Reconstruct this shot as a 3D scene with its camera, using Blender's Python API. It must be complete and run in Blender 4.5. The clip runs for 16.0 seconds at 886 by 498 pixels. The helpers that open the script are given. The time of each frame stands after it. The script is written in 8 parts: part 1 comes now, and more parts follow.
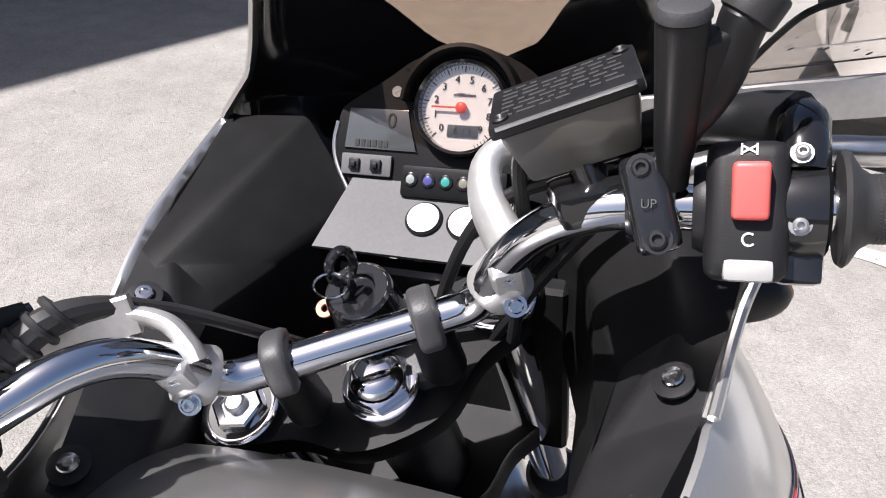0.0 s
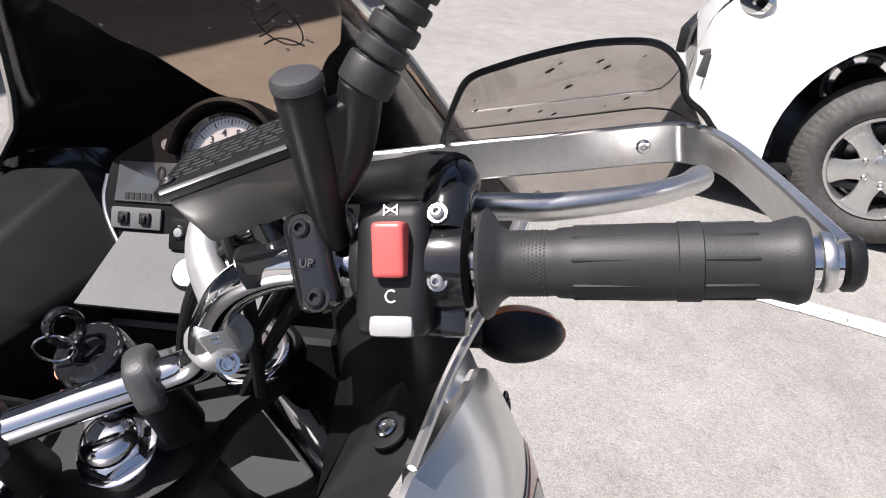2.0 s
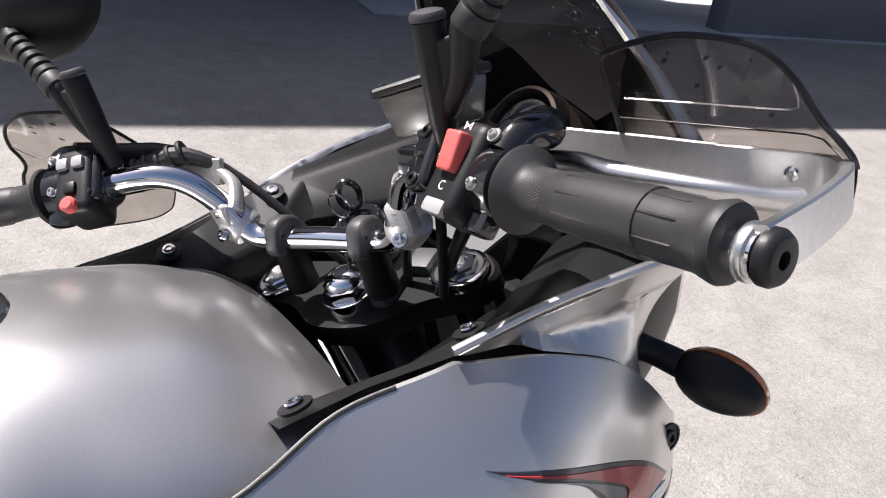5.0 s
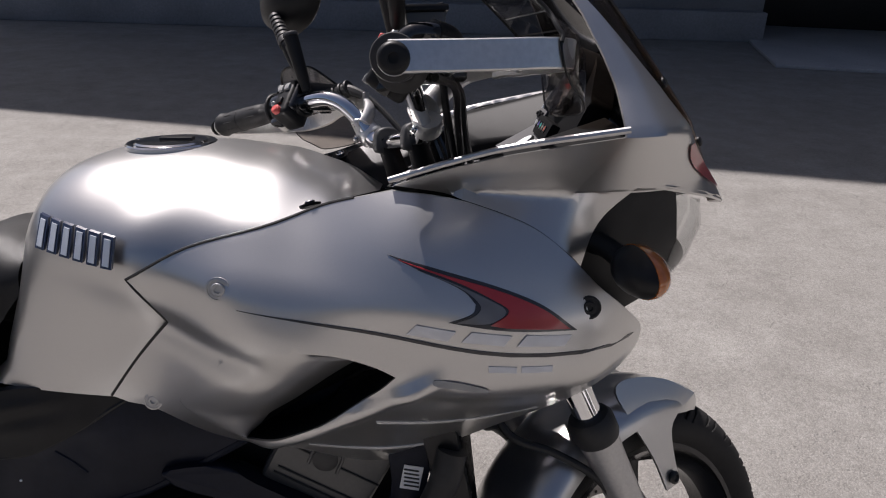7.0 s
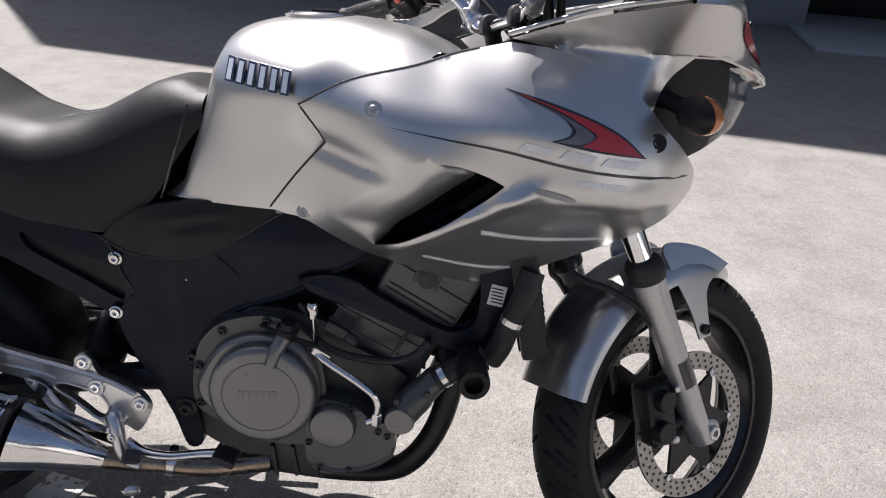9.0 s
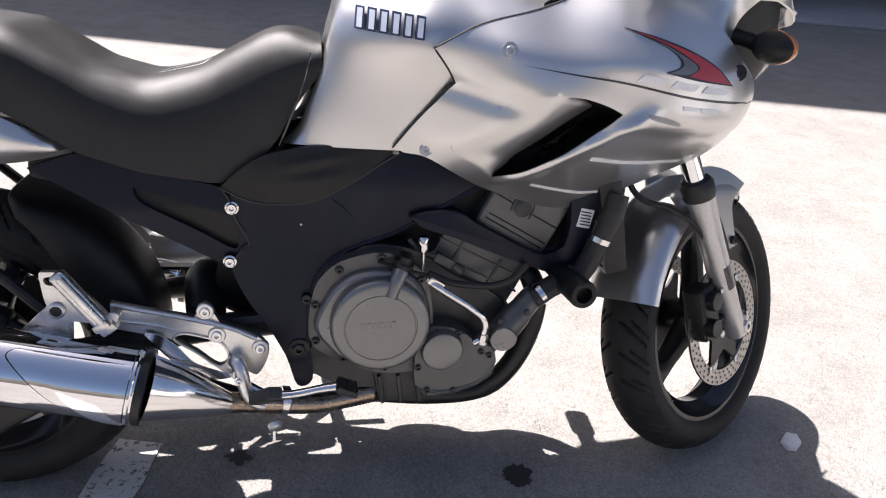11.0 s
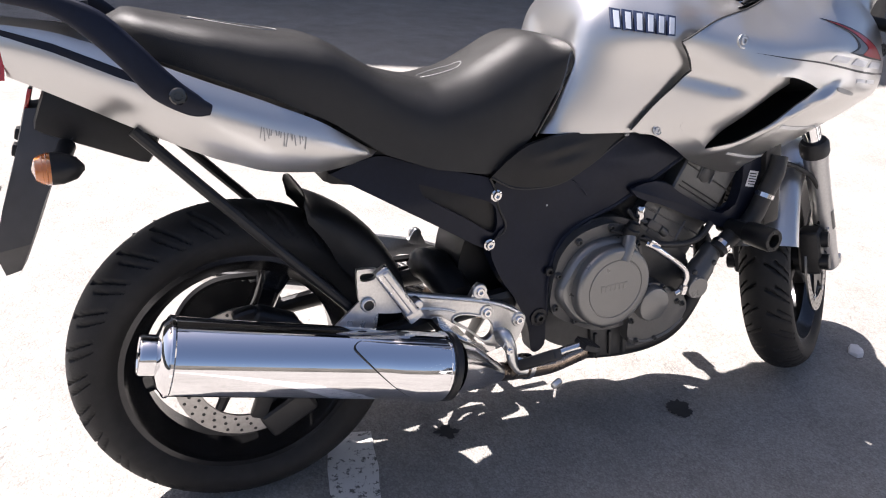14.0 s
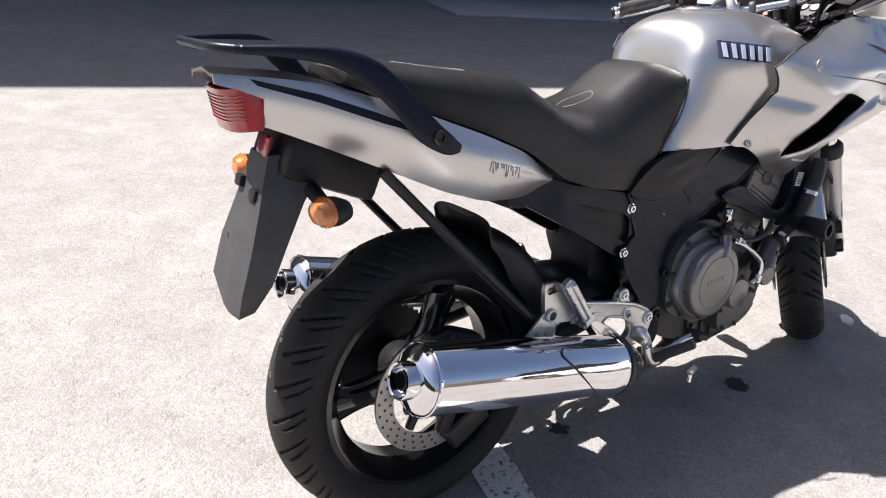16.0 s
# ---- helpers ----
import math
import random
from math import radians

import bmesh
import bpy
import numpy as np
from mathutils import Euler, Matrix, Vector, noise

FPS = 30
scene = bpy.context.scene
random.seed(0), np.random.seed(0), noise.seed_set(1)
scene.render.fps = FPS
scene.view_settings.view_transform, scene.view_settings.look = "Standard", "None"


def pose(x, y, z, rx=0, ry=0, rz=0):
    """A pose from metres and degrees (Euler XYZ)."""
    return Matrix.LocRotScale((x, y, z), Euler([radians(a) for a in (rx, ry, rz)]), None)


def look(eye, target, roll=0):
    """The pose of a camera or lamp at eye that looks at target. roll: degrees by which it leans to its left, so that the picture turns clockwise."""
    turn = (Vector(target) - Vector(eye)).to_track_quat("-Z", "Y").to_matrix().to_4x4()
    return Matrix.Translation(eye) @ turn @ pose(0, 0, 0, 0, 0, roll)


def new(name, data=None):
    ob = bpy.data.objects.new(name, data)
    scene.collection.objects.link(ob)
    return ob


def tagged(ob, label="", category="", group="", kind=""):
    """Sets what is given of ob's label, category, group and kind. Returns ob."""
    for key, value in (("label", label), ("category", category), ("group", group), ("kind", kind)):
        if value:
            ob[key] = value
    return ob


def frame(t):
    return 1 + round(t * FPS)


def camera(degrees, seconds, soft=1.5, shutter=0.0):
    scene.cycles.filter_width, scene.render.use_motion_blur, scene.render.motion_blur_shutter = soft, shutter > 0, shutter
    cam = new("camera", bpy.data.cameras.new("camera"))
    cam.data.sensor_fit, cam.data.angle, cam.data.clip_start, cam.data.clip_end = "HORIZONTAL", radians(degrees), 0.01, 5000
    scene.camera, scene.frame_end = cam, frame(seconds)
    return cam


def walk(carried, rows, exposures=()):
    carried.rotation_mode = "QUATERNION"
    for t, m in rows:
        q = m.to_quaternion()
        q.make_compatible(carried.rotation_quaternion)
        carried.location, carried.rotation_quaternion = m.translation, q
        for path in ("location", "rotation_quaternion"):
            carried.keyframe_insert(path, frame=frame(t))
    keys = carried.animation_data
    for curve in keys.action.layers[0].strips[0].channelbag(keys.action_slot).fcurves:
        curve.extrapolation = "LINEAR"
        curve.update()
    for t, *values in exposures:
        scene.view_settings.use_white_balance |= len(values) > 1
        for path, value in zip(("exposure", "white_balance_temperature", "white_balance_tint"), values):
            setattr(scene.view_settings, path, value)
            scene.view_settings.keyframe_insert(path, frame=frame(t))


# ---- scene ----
cam = camera(63.97, 16.0, soft=1.08)
walk(cam, [
    (0, pose(0.7998, -0.0130, 1.2794, 57.779, -3.490, -71.840)),
    (0.5, pose(0.7952, -0.0391, 1.3011, 60.426, -3.794, -73.153)),
    (1, pose(0.8055, -0.0702, 1.3052, 61.115, -4.582, -76.846)),
    (1.5, pose(0.8120, -0.1020, 1.3017, 61.701, -5.963, -78.996)),
    (2, pose(0.8275, -0.1209, 1.3005, 61.372, -5.817, -78.905)),
    (2.5, pose(0.8474, -0.1414, 1.3089, 61.049, -5.272, -76.085)),
    (3, pose(0.8495, -0.1478, 1.2977, 60.427, -7.024, -70.576)),
    (3.5, pose(0.8291, -0.1662, 1.2952, 60.992, -7.357, -66.749)),
    (4, pose(0.8194, -0.2041, 1.2856, 60.060, -6.755, -60.350)),
    (4.5, pose(0.8334, -0.2782, 1.2944, 61.544, -6.663, -48.226)),
    (4.7, pose(0.8396, -0.3130, 1.2921, 61.868, -6.861, -42.193)),
    (6.8, pose(1.1003, -0.7605, 1.2721, 65.045, -1.845, -2.714)),
    (7, pose(1.1353, -0.7801, 1.2662, 64.979, -1.136, -1.334)),
    (7.5, pose(1.1593, -0.8411, 1.2362, 63.710, -1.875, 1.943)),
    (8, pose(1.1339, -0.9316, 1.2106, 64.002, -1.365, 3.924)),
    (8.5, pose(1.0864, -1.0389, 1.2077, 64.566, -2.254, 1.479)),
    (9, pose(1.0294, -1.0655, 1.1808, 63.371, -3.404, 1.608)),
    (9.2, pose(0.9980, -1.0537, 1.1611, 62.498, -1.933, 1.076)),
    (11.3, pose(0.5593, -1.1815, 1.1380, 62.074, -5.659, -11.418)),
    (11.5, pose(0.5156, -1.1667, 1.1269, 62.560, -5.959, -12.567)),
    (12, pose(0.4230, -1.0948, 1.1230, 61.215, -4.323, -14.692)),
    (12.5, pose(0.3137, -1.0521, 1.1120, 61.810, -4.530, -16.855)),
    (13, pose(0.1690, -1.0744, 1.1382, 62.304, -5.072, -19.567)),
    (13.5, pose(0.0029, -1.1308, 1.1382, 62.447, -1.783, -23.448)),
    (14, pose(-0.1137, -1.1178, 1.1335, 62.388, -4.493, -23.184)),
    (14.5, pose(-0.2285, -1.0392, 1.1228, 62.335, -3.251, -27.548)),
    (15, pose(-0.3345, -0.9686, 1.1178, 62.052, -3.097, -29.015)),
    (15.5, pose(-0.4903, -0.9484, 1.1306, 61.904, -4.275, -31.644)),
    (16, pose(-0.6522, -0.9318, 1.1491, 64.290, -5.045, -34.658)),
], [(0.0, 1.25, 6200, 15), (3.0, 1.11, 6200, 15), (4.5, 1.33, 6250, 16), (7.0, 0.38, 6300, 17), (9.0, 1.0, 6250, 15), (11.4, 1.80, 6350, 17), (12.0, 1.94, 6350, 17), (14.0, 1.82, 6350, 17), (16.0, 1.47, 6300, 16)])

# ---- light ----
SUN_WAY = Vector((-0.59 * 0.53, 0.81 * 0.53, 0.848)).normalized()
world = bpy.data.worlds.new("sky")
scene.world = world
world.use_nodes = True
wn = world.node_tree
sky = wn.nodes.new("ShaderNodeTexSky")
sky.sky_type = "NISHITA"
sky.sun_disc = False
sky.sun_elevation = math.asin(SUN_WAY.z)
sky.sun_rotation = math.atan2(SUN_WAY.x, SUN_WAY.y)
sky.air_density, sky.dust_density = 0.9, 3.0
wn.nodes["Background"].inputs[1].default_value = 0.048
wn.links.new(sky.outputs[0], wn.nodes["Background"].inputs[0])
sun_data = bpy.data.lights.new("sun", "SUN")
sun_data.energy, sun_data.angle, sun_data.color = 4.6, radians(0.55), (1.0, 0.95, 0.88)
sun = new("sun", sun_data)
sun.matrix_world = look(SUN_WAY * 20, (0, 0, 0))


# ---- materials ----
def material(name, colour, rough=0.5, metal=0.0, coat=0.0, grain=0.0, grain_size=60.0, patch=0.0, patch_size=4.0,
             bump=0.0, bump_size=200.0, rough_var=0.0, specular=0.5, random_value=0.0, anisotropic=0.0):
    """A procedural surface: base colour with fine grain and broad patches, both in object space, plus fine relief."""
    m = bpy.data.materials.new(name)
    m.use_nodes = True
    nt = m.node_tree
    b = nt.nodes["Principled BSDF"]
    b.inputs["Base Color"].default_value = (*colour, 1)
    b.inputs["Roughness"].default_value = rough
    b.inputs["Metallic"].default_value = metal
    b.inputs["Coat Weight"].default_value = coat
    b.inputs["Coat Roughness"].default_value = 0.06
    b.inputs["Specular IOR Level"].default_value = specular
    co = nt.nodes.new("ShaderNodeTexCoord").outputs["Object"]

    def tex(size, detail=3.0):
        n = nt.nodes.new("ShaderNodeTexNoise")
        n.inputs["Scale"].default_value = size
        n.inputs["Detail"].default_value = detail
        nt.links.new(co, n.inputs["Vector"])
        return n.outputs["Fac"]

    def span(fac, lo, hi, a=0.3, z=0.7):
        r = nt.nodes.new("ShaderNodeMapRange")
        r.inputs["From Min"].default_value, r.inputs["From Max"].default_value = a, z
        r.inputs["To Min"].default_value, r.inputs["To Max"].default_value = lo, hi
        nt.links.new(fac, r.inputs["Value"])
        return r.outputs["Result"]

    value = None
    for amount, size in ((grain, grain_size), (patch, patch_size)):
        if amount:
            v = span(tex(size), 1 - amount, 1 + amount)
            if value is None:
                value = v
            else:
                mul = nt.nodes.new("ShaderNodeMath")
                mul.operation = "MULTIPLY"
                nt.links.new(value, mul.inputs[0])
                nt.links.new(v, mul.inputs[1])
                value = mul.outputs[0]
    if random_value:
        info = nt.nodes.new("ShaderNodeObjectInfo")
        v = span(info.outputs["Random"], 1 - random_value, 1 + random_value, 0, 1)
        if value is None:
            value = v
        else:
            mul = nt.nodes.new("ShaderNodeMath")
            mul.operation = "MULTIPLY"
            nt.links.new(value, mul.inputs[0])
            nt.links.new(v, mul.inputs[1])
            value = mul.outputs[0]
    if value is not None:
        mix = nt.nodes.new("ShaderNodeVectorMath")
        mix.operation = "SCALE"
        mix.inputs[0].default_value = colour
        nt.links.new(value, mix.inputs["Scale"])
        nt.links.new(mix.outputs[0], b.inputs["Base Color"])
    if rough_var:
        nt.links.new(span(tex(patch_size * 3), max(0.02, rough - rough_var), rough + rough_var), b.inputs["Roughness"])
    if bump:
        n = nt.nodes.new("ShaderNodeBump")
        n.inputs["Strength"].default_value = bump
        n.inputs["Distance"].default_value = 0.002
        nt.links.new(tex(bump_size, 2.0), n.inputs["Height"])
        nt.links.new(n.outputs[0], b.inputs["Normal"])
    if anisotropic:
        b.inputs["Anisotropic"].default_value = anisotropic
    return m


def clear(name, colour, rough=0.03, ior=1.49, thin=0.75):
    """Thin tinted plastic: partly see-through, with a glossy skin."""
    m = bpy.data.materials.new(name)
    m.use_nodes = True
    nt = m.node_tree
    b = nt.nodes["Principled BSDF"]
    nt.nodes.remove(b)
    t = nt.nodes.new("ShaderNodeBsdfTransparent")
    t.inputs[0].default_value = (*colour, 1)
    g = nt.nodes.new("ShaderNodeBsdfGlossy")
    g.inputs["Roughness"].default_value = rough
    lw = nt.nodes.new("ShaderNodeLayerWeight")
    lw.inputs["Blend"].default_value = 0.5
    p = nt.nodes.new("ShaderNodeMath")
    p.operation = "POWER"
    p.inputs[1].default_value = 4.0
    nt.links.new(lw.outputs["Facing"], p.inputs[0])
    f = nt.nodes.new("ShaderNodeMapRange")
    f.inputs["To Min"].default_value, f.inputs["To Max"].default_value = ((ior - 1) / (ior + 1)) ** 2, 0.7
    nt.links.new(p.outputs[0], f.inputs["Value"])
    mix = nt.nodes.new("ShaderNodeMixShader")
    nt.links.new(f.outputs[0], mix.inputs[0])
    nt.links.new(t.outputs[0], mix.inputs[1])
    nt.links.new(g.outputs[0], mix.inputs[2])
    nt.links.new(mix.outputs[0], nt.nodes["Material Output"].inputs[0])
    return m


def lens_plastic(name, colour, rough=0.12):
    m = material(name, colour, rough, grain=0.15, grain_size=90, coat=1.0)
    b = m.node_tree.nodes["Principled BSDF"]
    b.inputs["Transmission Weight"].default_value = 0.25
    return m


SILVER = material("silver_paint", (0.575, 0.568, 0.56), 0.315, 0.90, coat=0.4, grain=0.06, grain_size=1400, patch=0.015, patch_size=3)
MATT = material("black_plastic", (0.010, 0.010, 0.0107), 0.46, specular=0.3, grain=0.2, grain_size=40, bump=0.05, bump_size=1200, rough_var=0.06)
GREYMATT = material("charcoal_plastic", (0.040, 0.040, 0.042), 0.5, grain=0.15, grain_size=30, bump=0.15, bump_size=700, rough_var=0.06)
GLOSSBLACK = material("gloss_black", (0.01, 0.01, 0.011), 0.12, coat=0.6, grain=0.2, rough_var=0.05)
FRAMEBLACK = material("frame_paint", (0.0085, 0.0108, 0.0205), 0.42, 0.25, specular=0.24, grain=0.12, grain_size=120, patch=0.15, patch_size=8, rough_var=0.08, coat=0.05)
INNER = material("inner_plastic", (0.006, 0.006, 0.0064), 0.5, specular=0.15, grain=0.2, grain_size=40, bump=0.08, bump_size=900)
SMOKED = material("smoked_tank", (0.085, 0.080, 0.070), 0.3, grain=0.08, grain_size=40, coat=0.4)
VINYL = material("seat_vinyl", (0.0115, 0.0112, 0.0112), 0.47, specular=0.38, grain=0.12, grain_size=60, bump=0.3, bump_size=900, rough_var=0.06)
RUBBER = material("tyre_rubber", (0.0115, 0.011, 0.011), 0.66, specular=0.35, grain=0.25, grain_size=50, patch=0.25, patch_size=6, bump=0.25, bump_size=500)
SOFTRUBBER = material("soft_rubber", (0.024, 0.0236, 0.024), 0.52, specular=0.4, grain=0.15, grain_size=80, patch=0.15, patch_size=12, bump=0.07, bump_size=1200)
CHROME = material("chrome", (0.78, 0.78, 0.79), 0.06, 1.0, rough_var=0.04, patch_size=9)
STEEL = material("polished_steel", (0.72, 0.71, 0.70), 0.13, 1.0, rough_var=0.06, patch_size=7, grain=0.05, grain_size=300)
ALU = material("cast_aluminium", (0.62, 0.61, 0.60), 0.3, 1.0, grain=0.08, grain_size=90, patch=0.1, patch_size=12, bump=0.1, bump_size=600, rough_var=0.08)
BARE = material("brushed_aluminium", (0.68, 0.675, 0.665), 0.36, 1.0, grain=0.06, grain_size=200, rough_var=0.07)
CASTALU = material("cast_guard_aluminium", (0.66, 0.655, 0.645), 0.42, 0.75, grain=0.06, grain_size=120, patch=0.06, patch_size=20, bump=0.08, bump_size=500)
FORKGREY = material("fork_grey", (0.50, 0.495, 0.49), 0.33, 0.75, grain=0.06, grain_size=200, rough_var=0.06)
ENGINE = material("engine_paint", (0.050, 0.050, 0.050), 0.42, 0.45, grain=0.15, grain_size=60, patch=0.15, patch_size=10, bump=0.12, bump_size=500, rough_var=0.08)
COVER = material("cover_paint", (0.205, 0.203, 0.197), 0.30, 0.6, grain=0.03, grain_size=300, patch=0.05, patch_size=8, rough_var=0.03)
CASE = material("case_paint", (0.108, 0.107, 0.105), 0.38, 0.5, grain=0.05, grain_size=200, patch=0.08, patch_size=10, rough_var=0.05)
RIMBLACK = material("rim_black", (0.05, 0.05, 0.052), 0.2, 0.85, grain=0.1, grain_size=60, rough_var=0.05)
DARKMETAL = material("dark_metal", (0.018, 0.018, 0.019), 0.4, 0.4, grain=0.25, grain_size=40, rough_var=0.1)
BURNT = material("heat_stained_pipe", (0.30, 0.24, 0.19), 0.25, 1.0, grain=0.15, grain_size=20, patch=0.25, patch_size=14, rough_var=0.1)
DISC = material("disc_steel", (0.38, 0.365, 0.35), 0.36, 1.0, grain=0.1, grain_size=150, patch=0.08, patch_size=20)
SCREEN = clear("smoked_screen", (0.74, 0.66, 0.59))
SHIELD = clear("tinted_shield", (0.76, 0.73, 0.71), 0.05)
GLASS = clear("clear_lens", (0.97, 0.975, 0.975))
REDLENS = lens_plastic("red_lens", (0.50, 0.018, 0.02))
AMBER = lens_plastic("amber_lens", (0.65, 0.19, 0.03))
KILLRED = material("red_switch", (0.62, 0.10, 0.09), 0.42, grain=0.05, grain_size=50)
LIGHTGREY = material("grey_plastic", (0.30, 0.30, 0.295), 0.4, grain=0.06)
STICKER_RED = material("red_sticker", (0.36, 0.025, 0.03), 0.3, coat=0.6, grain=0.05)
STICKER_DARK = material("dark_sticker", (0.02, 0.02, 0.025), 0.35, coat=0.5, grain=0.1)
STICKER_GREY = material("grey_sticker", (0.16, 0.16, 0.165), 0.35, 0.4, coat=0.5, grain=0.1)
SHELFGREY = material("shelf_paint", (0.105, 0.105, 0.108), 0.62, 0.0, specular=0.25, grain=0.06, grain_size=300, patch=0.08, patch_size=12)
STICKER_WHITE = material("pale_sticker", (0.72, 0.72, 0.72), 0.3, coat=0.4, grain=0.05)
DIAL_AND_GLEAM = material("dial_and_gleam", (0.78, 0.785, 0.81), 0.4, grain=0.03)
LCD = material("lcd_panel", (0.06, 0.063, 0.065), 0.18, coat=1.0, grain=0.05)
INK = material("black_ink", (0.012, 0.012, 0.012), 0.5, grain=0.1)
NEEDLE = material("red_needle", (0.75, 0.07, 0.04), 0.4, grain=0.02)
ORANGE = material("orange_rubber", (0.62, 0.16, 0.08), 0.5, grain=0.06)
REFLECTOR = material("headlamp_reflector", (0.85, 0.85, 0.85), 0.1, 1.0, rough_var=0.05)


# ---- mesh helpers ----
def link_mesh(name, bm, mat, sharp=35.0):
    bmesh.ops.recalc_face_normals(bm, faces=bm.faces)
    me = bpy.data.meshes.new(name)
    crisp = [i for i, e in enumerate(bm.edges) if not e.smooth]
    bm.to_mesh(me)
    bm.free()
    me.shade_smooth()
    me.set_sharp_from_angle(angle=radians(sharp))
    for i in crisp:
        me.edges[i].use_edge_sharp = True
    me.materials.append(mat)
    return new(name, me)


def part(name, bm, mat, parent, label="", sharp=35.0):
    """One mesh object under a thing or under a part."""
    ob = link_mesh(name, bm, mat, sharp)
    ob.parent = parent
    if label:
        ob["label"] = label
    return ob


def thing(name, label, category, m=None, **more):
    ob = new(name)
    ob.empty_display_size = 0.1
    if m is not None:
        ob.matrix_world = m
    return tagged(ob, label, category, **more)


def moved(bm, m):
    bm.transform(m)
    return bm


def joined(*bms):
    out = bms[0]
    for b in bms[1:]:
        me = bpy.data.meshes.new("join")
        b.to_mesh(me)
        b.free()
        out.from_mesh(me)
        bpy.data.meshes.remove(me)
    return out


def mirrored(bm):
    """A copy of the mesh on the other side of the middle plane."""
    out = bm.copy()
    out.transform(Matrix.Diagonal((1, -1, 1, 1)))
    return out


def smooth_path(points, n=8, closed=False):
    """Catmull-Rom through the points, n steps a span."""
    p = [Vector(q) for q in points]
    k = len(p)
    out = []
    for i in range(k if closed else k - 1):
        if closed:
            a, b, c, d = p[i - 1], p[i], p[(i + 1) % k], p[(i + 2) % k]
        else:
            b, c = p[i], p[i + 1]
            a = p[i - 1] if i else b * 2 - c
            d = p[i + 2] if i + 2 < k else c * 2 - b
        for j in range(n):
            t = j / n
            out.append(0.5 * ((2 * b) + (c - a) * t + (2 * a - 5 * b + 4 * c - d) * t * t + (3 * b - a - 3 * c + d) * t ** 3))
    if not closed:
        out.append(p[-1])
    return out


def rings(loops, closed=True, cap=True):
    """Quads between loops of equal length; closed: each loop is a ring."""
    bm = bmesh.new()
    vs = [[bm.verts.new(p) for p in l] for l in loops]
    n = len(vs[0])
    for a, b in zip(vs, vs[1:]):
        for i in range(n if closed else n - 1):
            j = (i + 1) % n
            bm.faces.new((a[i], a[j], b[j], b[i]))
    if cap and closed:
        bm.faces.new(vs[0])
        bm.faces.new(vs[-1])
    return bm


def tube(points, radius, seg=12, n=6, smooth=True, cap=True, flat=1.0):
    """A round bar along a path; radius may be a list along the given points."""
    rs = radius if isinstance(radius, (list, tuple)) else [radius] * len(points)
    path = smooth_path(points, n) if smooth else [Vector(p) for p in points]
    m = len(path)
    loops, up = [], None
    for i, p in enumerate(path):
        d = (path[min(i + 1, m - 1)] - path[max(i - 1, 0)]).normalized()
        if up is None:
            up = d.orthogonal().normalized()
        up = (up - d * up.dot(d)).normalized()
        side = d.cross(up)
        s = i / (m - 1) * (len(rs) - 1)
        a = min(int(s), len(rs) - 2) if len(rs) > 1 else 0
        r = rs[a] + (rs[min(a + 1, len(rs) - 1)] - rs[a]) * (s - a)
        loops.append([p + (up * math.cos(2 * math.pi * k / seg) * flat + side * math.sin(2 * math.pi * k / seg)) * r for k in range(seg)])
    return rings(loops, True, cap)


def lathe(profile, seg=32, at=(0, 0, 0), way=(0, 0, 1), cap=True):
    """A turned shape: profile of (radius, height) along way from at."""
    w = Vector(way).normalized()
    u = w.orthogonal().normalized()
    v = w.cross(u)
    o = Vector(at)
    loops = [[o + w * h + (u * math.cos(2 * math.pi * k / seg) + v * math.sin(2 * math.pi * k / seg)) * r for k in range(seg)] for r, h in profile]
    return rings(loops, True, cap)


def rod(a, b, r, seg=16, bevel=0.0015):
    """A round bar from a to b with eased ends."""
    a, b = Vector(a), Vector(b)
    h = (b - a).length
    e = min(bevel, r * 0.5, h * 0.3)
    return lathe([(r - e, 0), (r, e), (r, h - e), (r - e, h)], seg, a, b - a)


def box(size, at=(0, 0, 0), bevel=0.003, segments=2, turn=(0, 0, 0)):
    bm = bmesh.new()
    bmesh.ops.create_cube(bm, size=1)
    bm.transform(Matrix.Diagonal((*size, 1)))
    if bevel:
        bmesh.ops.bevel(bm, geom=list(bm.edges), offset=bevel, segments=segments, affect="EDGES", profile=0.6)
    bm.transform(pose(*at, *turn))
    return bm


def in_poly(x, z, poly):
    inside = False
    j = len(poly) - 1
    for i in range(len(poly)):
        (xi, zi), (xj, zj) = poly[i], poly[j]
        if (zi > z) != (zj > z) and x < (xj - xi) * (z - zi) / (zj - zi) + xi:
            inside = not inside
        j = i
    return inside


def outline(points, n=6, corners=()):
    """A closed smooth outline through 2D points; the indices in corners stay sharp."""
    k = len(points)
    p = [Vector((x, z, 0)) for x, z in points]
    out = []
    for i in range(k):
        b, c = p[i], p[(i + 1) % k]
        a = b * 2 - c if i in corners else p[i - 1]
        d = c * 2 - b if (i + 1) % k in corners else p[(i + 2) % k]
        for j in range(n):
            t = j / n
            q = 0.5 * ((2 * b) + (c - a) * t + (2 * a - 5 * b + 4 * c - d) * t * t + (3 * b - a - 3 * c + d) * t ** 3)
            out.append((q.x, q.y))
    return out


